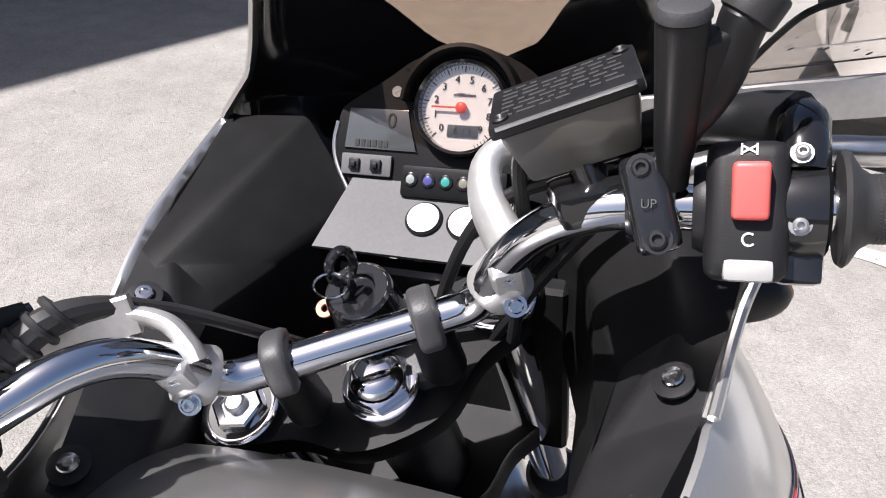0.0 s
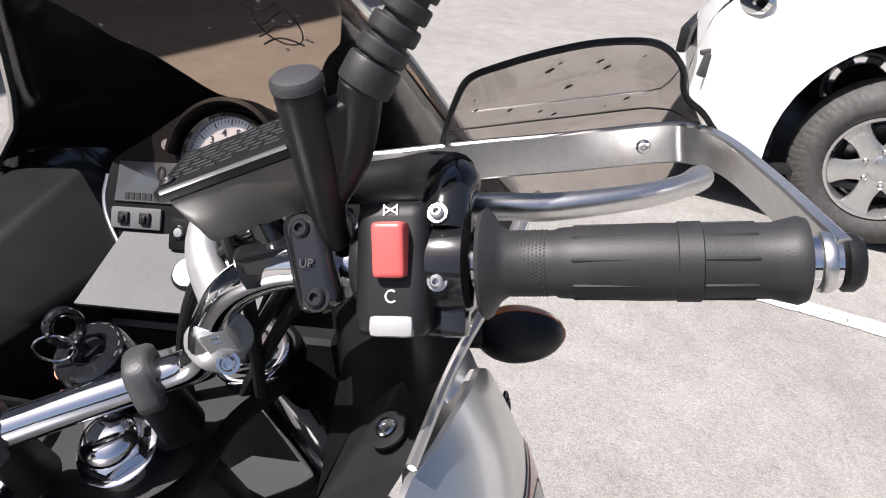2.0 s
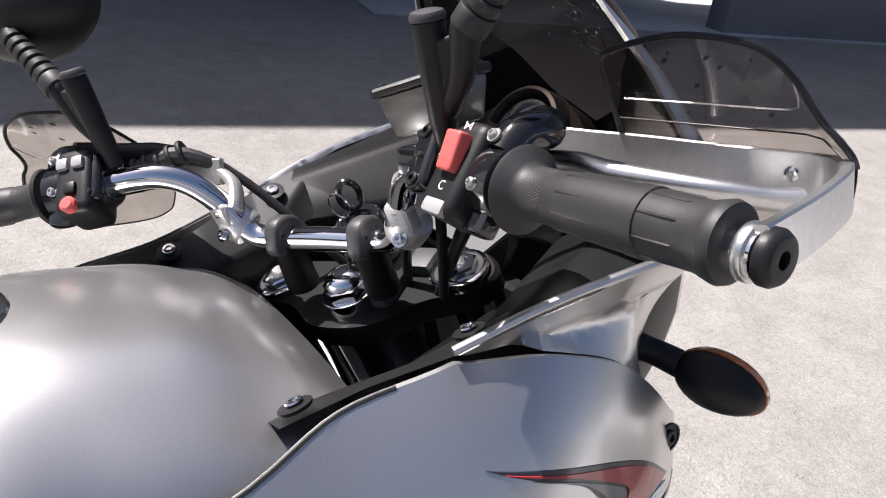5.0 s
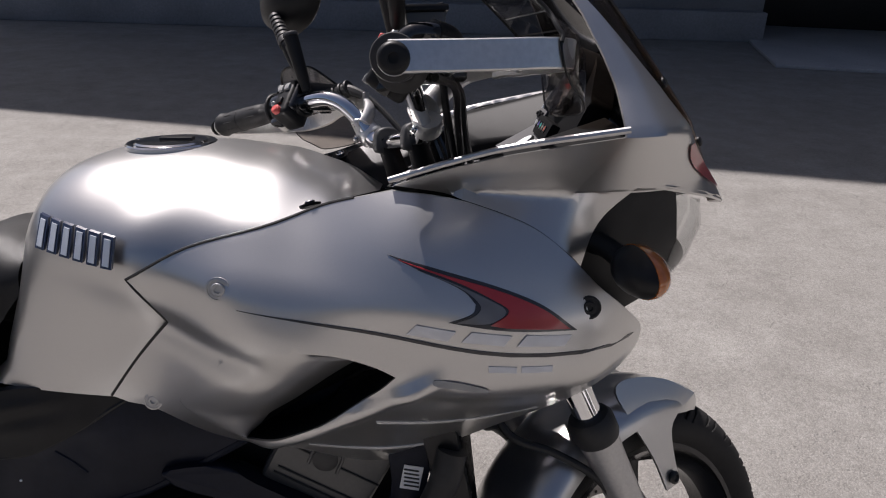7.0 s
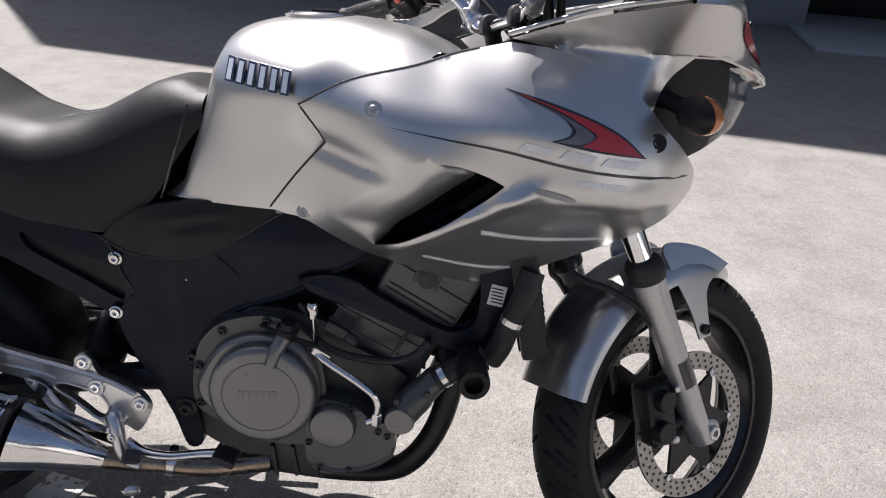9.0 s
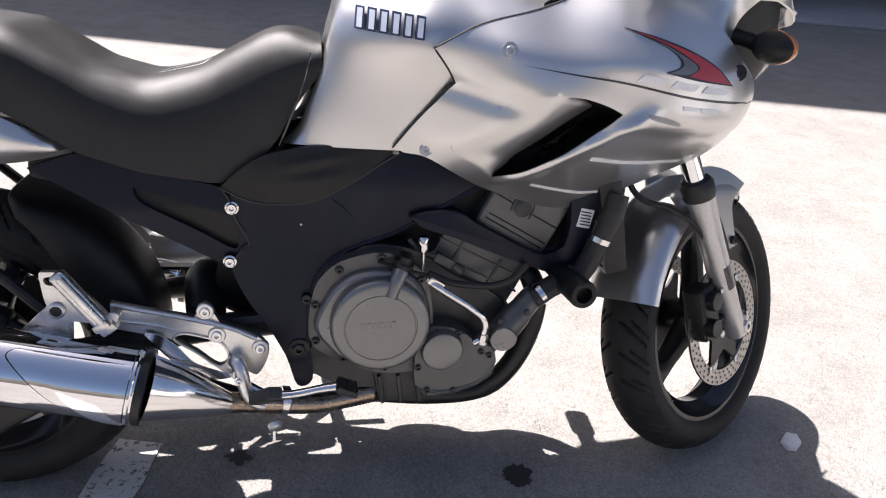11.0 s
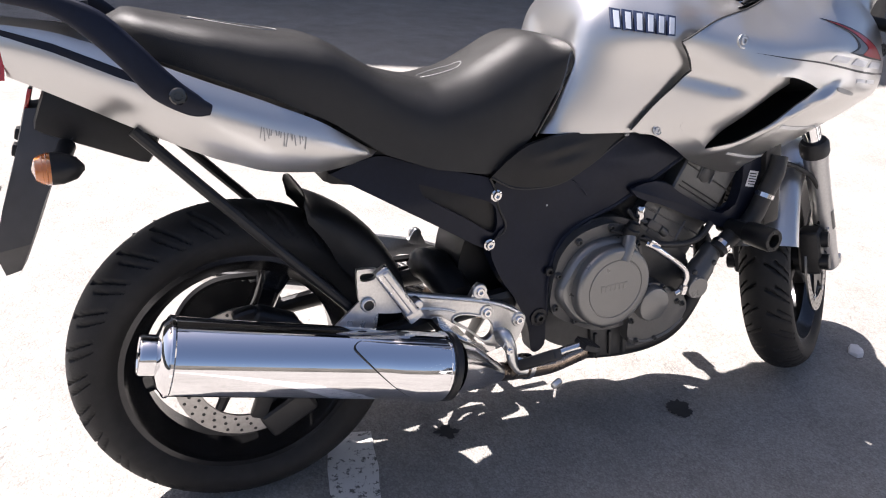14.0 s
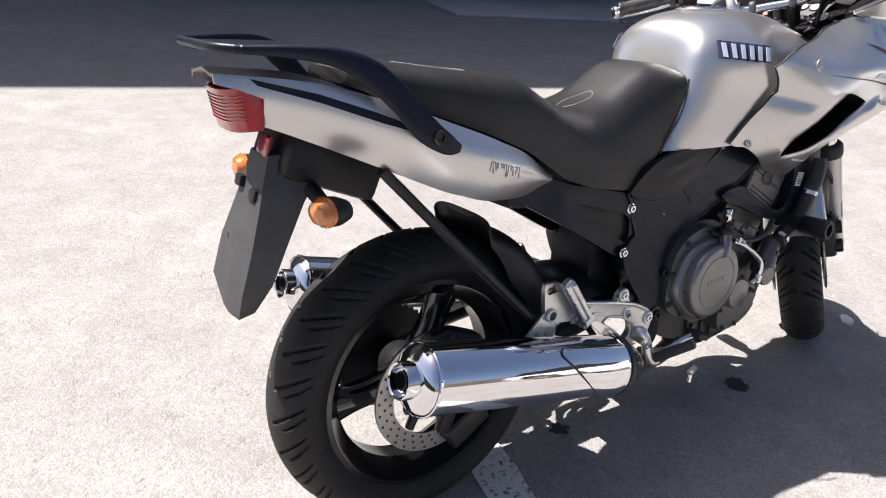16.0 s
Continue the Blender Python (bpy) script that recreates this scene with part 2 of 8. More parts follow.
def sheet(poly, lift, thick, step=0.02, holes=()):
    """A curved panel: a 2D outline (with holes), lifted by lift(x, z) -> point, with thickness towards the body."""
    from mathutils.geometry import delaunay_2d_cdt
    verts, edges = [], []
    for loop in (poly, *holes):
        s = len(verts)
        verts += [Vector(q) for q in loop]
        edges += [(s + i, s + (i + 1) % len(loop)) for i in range(len(loop))]
    xs, zs = [q[0] for q in poly], [q[1] for q in poly]
    rim = [Vector(q) for loop in (poly, *holes) for q in loop]
    nx, nz = int((max(xs) - min(xs)) / step) + 1, int((max(zs) - min(zs)) / step) + 1
    for i in range(nx + 1):
        for j in range(nz + 1):
            q = Vector((min(xs) + i * step + 0.0007, min(zs) + (j + 0.5 * (i % 2)) * step + 0.0003))
            if in_poly(q.x, q.y, poly) and not any(in_poly(q.x, q.y, h) for h in holes) and min((r - q).length_squared for r in rim) > (0.45 * step) ** 2:
                verts.append(q)
    co, _, faces, *_ = delaunay_2d_cdt(verts, edges, [], 0, 1e-5)
    bm = bmesh.new()
    outer = [bm.verts.new(lift(c.x, c.y)) for c in co]
    for f in faces:
        m = sum((co[i] for i in f), Vector((0, 0))) / len(f)
        if in_poly(m.x, m.y, poly) and not any(in_poly(m.x, m.y, h) for h in holes):
            try:
                bm.faces.new([outer[i] for i in f])
            except ValueError:
                pass
    bmesh.ops.delete(bm, geom=[v for v in bm.verts if not v.link_faces], context="VERTS")
    bmesh.ops.recalc_face_normals(bm, faces=bm.faces)
    bm.normal_update()
    # close it with an inner skin
    first = list(bm.verts)
    faces = list(bm.faces)
    border = [e for e in bm.edges if len(e.link_faces) == 1]
    for e in border:
        e.smooth = False
    inner = {v: bm.verts.new(v.co + Vector((0, 1 if v.co.y < 0 else -1, 0)) * thick) for v in first}
    for f in faces:
        bm.faces.new([inner[v] for v in reversed(f.verts)])
    for e in border:
        a, b = e.verts
        bm.faces.new((a, b, inner[b], inner[a]))
    return bm


def slab(poly, y0, y1, bevel=0.003, segments=2):
    """A plate: a 2D outline in x and z, from y0 to y1, with eased edges."""
    bm = bmesh.new()
    a = [bm.verts.new((x, y0, z)) for x, z in poly]
    b = [bm.verts.new((x, y1, z)) for x, z in poly]
    bm.faces.new(a)
    bm.faces.new(list(reversed(b)))
    n = len(a)
    for i in range(n):
        bm.faces.new((a[i], b[i], b[(i + 1) % n], a[(i + 1) % n]))
    if bevel:
        es = [e for e in bm.edges if all(abs(v.co.y - y0) < 1e-6 for v in e.verts) or all(abs(v.co.y - y1) < 1e-6 for v in e.verts)]
        bmesh.ops.bevel(bm, geom=es, offset=bevel, segments=segments, affect="EDGES", profile=0.6, clamp_overlap=True)
    return bm


def words(text, size, at, right, up, mat, name, parent, depth=0.0004, label=""):
    """Raised lettering with the built-in font, flat on the plane of right and up."""
    cu = bpy.data.curves.new(name, "FONT")
    cu.body, cu.size, cu.extrude = text, size, depth
    cu.align_x, cu.align_y, cu.resolution_u = "CENTER", "CENTER", 3
    tmp = new("tmp", cu)
    me = bpy.data.meshes.new_from_object(tmp.evaluated_get(bpy.context.evaluated_depsgraph_get()))
    bpy.data.objects.remove(tmp)
    r, u = Vector(right).normalized(), Vector(up).normalized()
    u = (u - r * u.dot(r)).normalized()
    n = r.cross(u)
    me.transform(Matrix(((r.x, u.x, n.x, at[0]), (r.y, u.y, n.y, at[1]), (r.z, u.z, n.z, at[2]), (0, 0, 0, 1))))
    me.materials.clear()
    me.materials.append(mat)
    me.name = name
    ob = new(name, me)
    ob.parent = parent
    if label:
        ob["label"] = label
    return ob


def frame_on(at, right, up):
    """The pose whose x and y run along right and up."""
    r, u = Vector(right).normalized(), Vector(up).normalized()
    u = (u - r * u.dot(r)).normalized()
    n = r.cross(u)
    return Matrix(((r.x, u.x, n.x, at[0]), (r.y, u.y, n.y, at[1]), (r.z, u.z, n.z, at[2]), (0, 0, 0, 1)))


def screw(at, way, r=0.006, head=0.004):
    """A socket-head screw."""
    return lathe([(r * 1.5, -0.001), (r * 1.5, 0.0006), (r, 0.0006), (r, head - 0.001), (r - 0.001, head), (r * 0.5, head), (r * 0.45, head * 0.3)], 14, at, way)


def bend(points, x):
    """Piecewise smooth interpolation of (x, value) pairs."""
    if x <= points[0][0]:
        return points[0][1]
    for (a, p), (b, q) in zip(points, points[1:]):
        if x <= b:
            t = (x - a) / (b - a)
            t = t * t * (3 - 2 * t)
            return p + (q - p) * t
    return points[-1][1]


# ---- the place: yard, lines, building ----
PARK = Vector((0.243, 0.970, 0))            # along the parking lines
ACROSS = Vector((0.970, -0.243, 0))         # along the building


def asphalt():
    m = bpy.data.materials.new("asphalt")
    m.use_nodes = True
    nt = m.node_tree
    b = nt.nodes["Principled BSDF"]
    b.inputs["Roughness"].default_value = 0.85
    b.inputs["Specular IOR Level"].default_value = 0.3
    co = nt.nodes.new("ShaderNodeTexCoord").outputs["Object"]

    def noise_tex(size, detail, rough=0.6):
        n = nt.nodes.new("ShaderNodeTexNoise")
        n.inputs["Scale"].default_value, n.inputs["Detail"].default_value, n.inputs["Roughness"].default_value = size, detail, rough
        nt.links.new(co, n.inputs["Vector"])
        return n.outputs["Fac"]

    def ramp(fac, *stops):
        r = nt.nodes.new("ShaderNodeValToRGB")
        while len(r.color_ramp.elements) < len(stops):
            r.color_ramp.elements.new(0.5)
        for e, (p, c) in zip(r.color_ramp.elements, stops):
            e.position, e.color = p, (*c, 1)
        nt.links.new(fac, r.inputs[0])
        return r.outputs[0]

    def mix(kind, fac, a, c):
        n = nt.nodes.new("ShaderNodeMix")
        n.data_type, n.blend_type = "RGBA", kind
        n.inputs[0].default_value = fac
        nt.links.new(a, n.inputs[6])
        nt.links.new(c, n.inputs[7])
        return n.outputs[2]

    vor = nt.nodes.new("ShaderNodeTexVoronoi")
    vor.inputs["Scale"].default_value = 210
    nt.links.new(co, vor.inputs["Vector"])
    stones = ramp(vor.outputs["Color"], (0.1, (0.238, 0.232, 0.221)), (0.5, (0.284, 0.277, 0.264)), (0.92, (0.334, 0.326, 0.310)))
    gaps = ramp(vor.outputs["Distance"], (0.25, (1, 1, 1)), (0.8, (0.8, 0.79, 0.78)))
    base = mix("MULTIPLY", 0.75, stones, gaps)
    fine = ramp(noise_tex(48, 5, 0.75), (0.32, (0.80, 0.79, 0.78)), (0.6, (1.05, 1.045, 1.04)))
    base = mix("MULTIPLY", 0.7, base, fine)
    broad = ramp(noise_tex(1.1, 5, 0.65), (0.3, (0.86, 0.85, 0.84)), (0.7, (1.1, 1.1, 1.1)))
    base = mix("MULTIPLY", 0.8, base, broad)
    pits = ramp(noise_tex(9, 6, 0.8), (0.27, (0.35, 0.34, 0.33)), (0.33, (1, 1, 1)))
    base = mix("MULTIPLY", 0.8, base, pits)
    mottle = ramp(noise_tex(5.5, 4, 0.7), (0.30, (0.80, 0.79, 0.78)), (0.68, (1.08, 1.08, 1.07)))
    base = mix("MULTIPLY", 0.85, base, mottle)
    nt.links.new(base, b.inputs["Base Color"])
    bump = nt.nodes.new("ShaderNodeBump")
    bump.inputs["Strength"].default_value, bump.inputs["Distance"].default_value = 0.42, 0.005
    h = nt.nodes.new("ShaderNodeMath")
    h.operation = "SUBTRACT"
    nt.links.new(noise_tex(48, 5, 0.75), h.inputs[0])
    nt.links.new(vor.outputs["Distance"], h.inputs[1])
    dents = nt.nodes.new("ShaderNodeMath")
    dents.operation = "MULTIPLY_ADD"
    dents.inputs[1].default_value = 3.0
    nt.links.new(ramp(noise_tex(17, 4, 0.65), (0.33, (0, 0, 0)), (0.40, (1, 1, 1))), dents.inputs[0])
    nt.links.new(h.outputs[0], dents.inputs[2])
    nt.links.new(dents.outputs[0], bump.inputs["Height"])
    nt.links.new(bump.outputs[0], b.inputs["Normal"])
    return m


ASPHALT = asphalt()


def worn_paint(name, colour, wear):
    """Road paint with chips worn through to the stone below."""
    m = bpy.data.materials.new(name)
    m.use_nodes = True
    nt = m.node_tree
    b = nt.nodes["Principled BSDF"]
    b.inputs["Roughness"].default_value = 0.7
    co = nt.nodes.new("ShaderNodeTexCoord").outputs["Object"]
    n = nt.nodes.new("ShaderNodeTexNoise")
    n.inputs["Scale"].default_value, n.inputs["Detail"].default_value, n.inputs["Roughness"].default_value = 55, 6, 0.75
    nt.links.new(co, n.inputs["Vector"])
    r = nt.nodes.new("ShaderNodeValToRGB")
    r.color_ramp.elements[0].position, r.color_ramp.elements[0].color = wear, (0.12, 0.118, 0.11, 1)
    r.color_ramp.elements[1].position, r.color_ramp.elements[1].color = wear + 0.05, (*colour, 1)
    nt.links.new(n.outputs["Fac"], r.inputs[0])
    nt.links.new(r.outputs[0], b.inputs["Base Color"])
    bump = nt.nodes.new("ShaderNodeBump")
    bump.inputs["Strength"].default_value, bump.inputs["Distance"].default_value = 0.5, 0.003
    nt.links.new(n.outputs["Fac"], bump.inputs["Height"])
    nt.links.new(bump.outputs[0], b.inputs["Normal"])
    return m


PAINT = worn_paint("road_paint", (0.62, 0.61, 0.58), 0.40)
WALL = material("plaster", (0.165, 0.172, 0.185), 0.85, grain=0.06, grain_size=30, patch=0.1, patch_size=1.2, bump=0.2, bump_size=120)
PLINTH = material("plinth_concrete", (0.215, 0.221, 0.233), 0.85, grain=0.1, grain_size=40, patch=0.12, patch_size=1.5, bump=0.3, bump_size=90)
CONCRETE = material("concrete", (0.36, 0.36, 0.36), 0.85, grain=0.12, grain_size=50, patch=0.15, patch_size=1.0, bump=0.3, bump_size=100)
STAIN = material("oil_stain", (0.03, 0.03, 0.03), 0.5, grain=0.3, grain_size=30)

bm = bmesh.new()
bmesh.ops.create_grid(bm, x_segments=60, y_segments=60, size=60)
ground = tagged(link_mesh("ground", bm, ASPHALT), "sunlit pale grey worn asphalt of a parking yard", "asphalt", kind="structure")


def line_strip(start, length, width, name):
    bm = bmesh.new()
    rng = random.Random(int(start[0] * 100))
    n = 60
    a, c = [], []
    for i in range(n + 1):
        p = Vector((*start, 0.004)) + PARK * (length * i / n)
        a.append(bm.verts.new(p + ACROSS * (width / 2 + rng.uniform(-0.006, 0.006))))
        c.append(bm.verts.new(p - ACROSS * (width / 2 + rng.uniform(-0.006, 0.006))))
    for i in range(n):
        bm.faces.new((a[i], c[i], c[i + 1], a[i + 1]))
    return tagged(link_mesh(name, bm, PAINT), "worn white painted parking line on asphalt", "road marking", "parking lines", kind="structure")


line_strip((0.235 - 0.243 * 3.2, -0.03 - 0.97 * 3.2), 3.30, 0.105, "parking_line_1")
line_strip((3.31 - 0.243 * 2.9, -0.95 - 0.97 * 2.9), 3.62, 0.105, "parking_line_2")


def blot(at, size, seed):
    rng = random.Random(seed)
    bm = bmesh.new()
    rim = []
    for i in range(40):
        a = 2 * math.pi * i / 40
        r = size * (0.72 + 0.35 * noise.noise(Vector((math.cos(a) * 1.7 + seed, math.sin(a) * 1.7, 0))) + rng.uniform(-0.12, 0.12))
        rim.append(bm.verts.new((at[0] + r * math.cos(a), at[1] + r * 0.8 * math.sin(a), 0.004)))
    bm.faces.new(rim)
    return tagged(link_mesh("oil_stain", bm, STAIN), "dark oil stain soaked into the asphalt", "stain", kind="structure")


blot((1.062, -0.106), 0.055, 3)
blot((0.47, 0.0), 0.035, 8)

# building along the far side, with a plinth, a recessed gate and a raised pale slab before it
FAR = Vector((-4.6, 8.55, 0))


def along(u, v, z):
    """A place by metres along the facade, metres towards the yard, and height."""
    return FAR + ACROSS * u - PARK * v + Vector((0, 0, z))


def wall_block(name, u0, u1, v0, v1, z0, z1, mat, label, category="wall", bevel=0.01):
    bm = box((u1 - u0, v1 - v0, z1 - z0), bevel=bevel)
    c = along((u0 + u1) / 2, (v0 + v1) / 2, (z0 + z1) / 2)
    bm.transform(Matrix.Translation(c) @ pose(0, 0, 0, 0, 0, math.degrees(math.atan2(ACROSS.y, ACROSS.x))))
    return tagged(link_mesh(name, bm, mat), label, category, kind="structure")


def wall_along(name, p0, p1, depth, z0, z1, mat, label, category="wall", bevel=0.01):
    """A block whose front runs between two places of the facade, with its depth behind it."""
    a, b = along(*p0, 0), along(*p1, 0)
    d = (b - a).normalized()
    n = Vector((-d.y, d.x, 0))
    bm = box(((b - a).length, depth, z1 - z0), bevel=bevel)
    c = (a + b) / 2 + n * (depth / 2) + Vector((0, 0, (z0 + z1) / 2))
    bm.transform(Matrix.Translation(c) @ pose(0, 0, 0, 0, 0, math.degrees(math.atan2(d.y, d.x))))
    return tagged(link_mesh(name, bm, mat), label, category, kind="structure")


wall_along("wall_north", (-0.70, -0.23), (9.62, -1.83), 0.35, 0.0, 2.99, WALL, "grey plastered building wall in shade")
wall_along("plinth", (-0.70, -0.01), (9.64, -1.61), 0.22, 0.0, 0.34, PLINTH, "low pale concrete plinth along the wall", "plinth", 0.02)
# unseen storey, added and sized so its edge casts the shadow across the yard
wall_block("upper_storey", -0.76, 26.0, -3.6, 0.0, 3.0, 8.92, WALL, "unseen grey upper storey placed to cast the shadow edge on the yard")
wall_block("recess_side", 9.30, 9.60, -3.5, -2.25, 0.0, 2.99, WALL, "grey plastered side of the gateway recess")
wall_block("wall_north_end", 14.0, 26.0, -0.35, 0.0, 0.0, 2.99, WALL, "grey plastered building wall in shade")
wall_block("gate_back", 9.62, 14.0, -3.3, -3.2, 0.0, 2.99, DARKMETAL, "dark closed gate set back in the wall", "gate")
wall_block("wall_west", -0.70, -0.36, -3.5, -0.62, 0.0, 2.99, WALL, "grey plastered building side wall")
wall_block("slab", 9.48, 17.0, -3.05, 0.05, 0.0, 0.035, CONCRETE, "pale concrete slab before the gateway", "slab", 0.01)
# low dark unseen walls added behind the camera, closing the yard and darkening reflections
HORIZON_WALL = material("horizon_wall", (0.10, 0.095, 0.085), 0.9, grain=0.2, grain_size=6, patch=0.3, patch_size=0.6, bump=0.3, bump_size=40)
for name, at, size in (("wall_south", (2, -19, 1.9), (46, 0.3, 3.8)), ("wall_east", (25, -2, 1.9), (0.3, 33.6, 3.8)), ("wall_west_yard", (-21, -2, 1.9), (0.3, 33.6, 3.8))):
    tagged(link_mesh(name, box(size, at, 0.02), HORIZON_WALL), "unseen dark wall added round the yard to darken reflections", "wall", kind="structure")


# ---- motorcycle ----
LEAN = 6.90
motorcycle = thing("motorcycle", "silver touring motorcycle with black seat parked on its side stand", "motorcycle", pose(0, 0, 0, -LEAN))
BIKE = motorcycle

RAKE = radians(25.5)
PIVOT = Vector((1.599, 0, 0))
AXIS = Vector((-math.sin(RAKE), 0, math.cos(RAKE)))
STEER = Matrix.Translation(PIVOT) @ Matrix.Rotation(radians(28.5), 4, AXIS) @ Matrix.Translation(-PIVOT)


def sp(name, bm, mat, parent=None, label="", sharp=35.0):
    """A part that turns with the steering."""
    bm.transform(STEER)
    return part(name, bm, mat, parent or BIKE, label, sharp)


FORK_TURN = radians(33.8)
FORK = Matrix.Translation((1.481, 0.017, 0.2965)) @ Matrix.Rotation(FORK_TURN, 4, AXIS) @ Matrix.Translation((-1.475, 0, -0.300))
YOKE = Matrix.Translation((1.130, 0.003, 0.953)) @ Matrix.Rotation(radians(36), 4, AXIS)


def fk(name, bm, mat, parent=None, label="", sharp=35.0):
    """A part of the wheel and fork, turned with them."""
    bm.transform(FORK)
    return part(name, bm, mat, parent or BIKE, label, sharp)


def bp(name, bm, mat, parent=None, label="", sharp=35.0):
    return part(name, bm, mat, parent or BIKE, label, sharp)


# half-width of the bodywork over the side view: (x, z, half-width), smoothed by radial basis functions
SKIN = ((0.57, 0.70, 0.105), (0.64, 0.90, 0.100), (0.69, 0.93, 0.135), (0.66, 0.80, 0.135), (0.75, 0.71, 0.150), (0.76, 0.82, 0.160), (0.815, 0.895, 0.200),
        (0.855, 0.838, 0.197), (0.82, 0.72, 0.165), (0.925, 0.892, 0.233), (0.94, 0.69, 0.196), (1.01, 0.955, 0.185), (1.10, 0.93, 0.243),
        (1.10, 0.80, 0.252), (1.10, 0.63, 0.136), (1.08, 0.605, 0.118), (1.10, 0.99, 0.196), (1.25, 0.66, 0.110), (1.25, 0.80, 0.250), (1.30, 0.855, 0.236), (1.36, 0.74, 0.140), (1.36, 0.83, 0.200),
        (1.42, 0.80, 0.110), (1.25, 0.755, 0.228), (1.25, 0.705, 0.158), (1.12, 0.735, 0.224), (1.11, 0.685, 0.172), (1.36, 0.785, 0.186), (0.95, 0.63, 0.118), (1.25, 0.95, 0.215), (0.886, 0.930, 0.196), (0.978, 0.955, 0.188), (0.70, 0.955, 0.115))
_p = np.array([(x, z) for x, z, _ in SKIN])
_d = np.linalg.norm(_p[:, None] - _p[None], axis=2)
_w = np.linalg.solve(np.block([[_d ** 3, np.c_[np.ones(len(_p)), _p]], [np.c_[np.ones(len(_p)), _p].T, np.zeros((3, 3))]]) + np.diag([6e-5] * len(_p) + [0] * 3),
                     np.r_[[h for *_, h in SKIN], 0, 0, 0])


def half(x, z):
    d = np.hypot(_p[:, 0] - x, _p[:, 1] - z)
    return float(_w[:len(_p)] @ d ** 3 + _w[-3] + _w[-2] * x + _w[-1] * z)


def side_skin(proud=0.0, sign=-1, extra=None):
    def lift(x, z):
        w = half(x, z) + proud + (extra(x, z) if extra else 0)
        return Vector((x, sign * w, z))
    return lift


def gauss(x, z, cx, cz, sx, sz, turn=0.0):
    c, s = math.cos(turn), math.sin(turn)
    u, v = (x - cx) * c + (z - cz) * s, -(x - cx) * s + (z - cz) * c
    return math.exp(-(u / sx) ** 2 - (v / sz) ** 2)


# side fairing: a panel with a scooped air duct behind a proud lip
FAIR = outline([(0.762, 0.722), (0.806, 0.781), (0.853, 0.836), (0.840, 0.857), (0.816, 0.888), (0.886, 0.926), (0.978, 0.951), (1.037, 0.972), (1.103, 0.990),
                (1.158, 0.986), (1.204, 0.974), (1.252, 0.954), (1.290, 0.926), (1.326, 0.890), (1.362, 0.858), (1.398, 0.815), (1.398, 0.772), (1.373, 0.731), (1.304, 0.692), (1.224, 0.652),
                (1.149, 0.620), (1.110, 0.608), (1.055, 0.606), (0.985, 0.626), (0.924, 0.650), (0.870, 0.680), (0.818, 0.708), (0.782, 0.714)], 5, (0, 2, 4, 8, 20, 27))
LIP = [(p.x, p.y) for p in smooth_path([(0.928, 0.681, 0), (0.965, 0.696, 0), (0.997, 0.715, 0), (1.029, 0.735, 0), (1.061, 0.760, 0), (1.089, 0.784, 0), (1.109, 0.805, 0)], 4)]
LIP_TOP = [(p.x, p.y) for p in smooth_path([(1.109, 0.805, 0), (1.090, 0.814, 0), (1.066, 0.822, 0), (1.045, 0.827, 0)], 4)]
SHARP = [Vector(q) for q in LIP + LIP_TOP[1:]]
SOFT = [Vector((p.x, p.y)) for p in smooth_path([(0.928, 0.681, 0), (0.886, 0.706, 0), (0.856, 0.726, 0), (0.862, 0.746, 0), (0.893, 0.778, 0), (0.923, 0.806, 0), (0.952, 0.822, 0), (0.998, 0.830, 0), (1.045, 0.827, 0)], 4)]
SCOOP = [(q.x, q.y) for q in SHARP] + [(q.x, q.y) for q in reversed(SOFT[1:-1])]


def evenly(line, n):
    """n + 1 places at even steps along a line."""
    d = [0.0]
    for a, b in zip(line, line[1:]):
        d.append(d[-1] + (b - a).length)
    s = np.linspace(0, d[-1], n + 1)
    return [Vector((float(np.interp(q, d, [p.x for p in line])), float(np.interp(q, d, [p.y for p in line])))) for q in s]


VALLEY = ((0.60, 0.862), (0.647, 0.859), (0.74, 0.852), (0.802, 0.838), (0.855, 0.829), (0.921, 0.812), (0.973, 0.804), (1.1, 0.79))


def valley(x, z):
    """The long hollow from the back of the tank into the duct."""
    v = float(np.interp(x, [a for a, _ in VALLEY], [b for _, b in VALLEY]))
    return -0.0085 * math.exp(-((z - v) / 0.020) ** 2) * bend(((0.64, 0), (0.80, 1), (0.93, 1), (1.00, 0)), x)


def belt(x, z):
    """The fold below the marker slot, from which the panel turns under."""
    d = z - (0.786 - 0.03 * (x - 1.16))
    return 0.009 * math.exp(-(d / (0.036 if d > 0 else 0.013)) ** 2) * bend(((1.04, 0), (1.14, 1), (1.32, 1), (1.40, 0.2)), x)


def crease(x, z, proud=1.0):
    """A soft ridge that runs forward from the tank seam, the hollow below it and the proud lip of the duct."""
    top = 0.905 - 0.10 * (x - 0.85)
    a, b = Vector((0.93, 0.684)), Vector((1.125, 0.806))
    p, u = Vector((x, z)), (b - a).normalized()
    along, off = (p - a).dot(u), u.x * (z - a.y) - u.y * (x - a.x)
    lip = 0.018 * math.exp(-((off + 0.018) / 0.012) ** 2) * bend(((-0.03, 0), (0.03, 1), (0.20, 1), (0.28, 0)), along)
    return lip * proud + belt(x, z) + valley(x, z) + 0.004 * gauss(0, z, 0, top, 1, 0.022) * bend(((0.82, 0), (0.92, 1), (1.2, 1), (1.36, 0)), x)


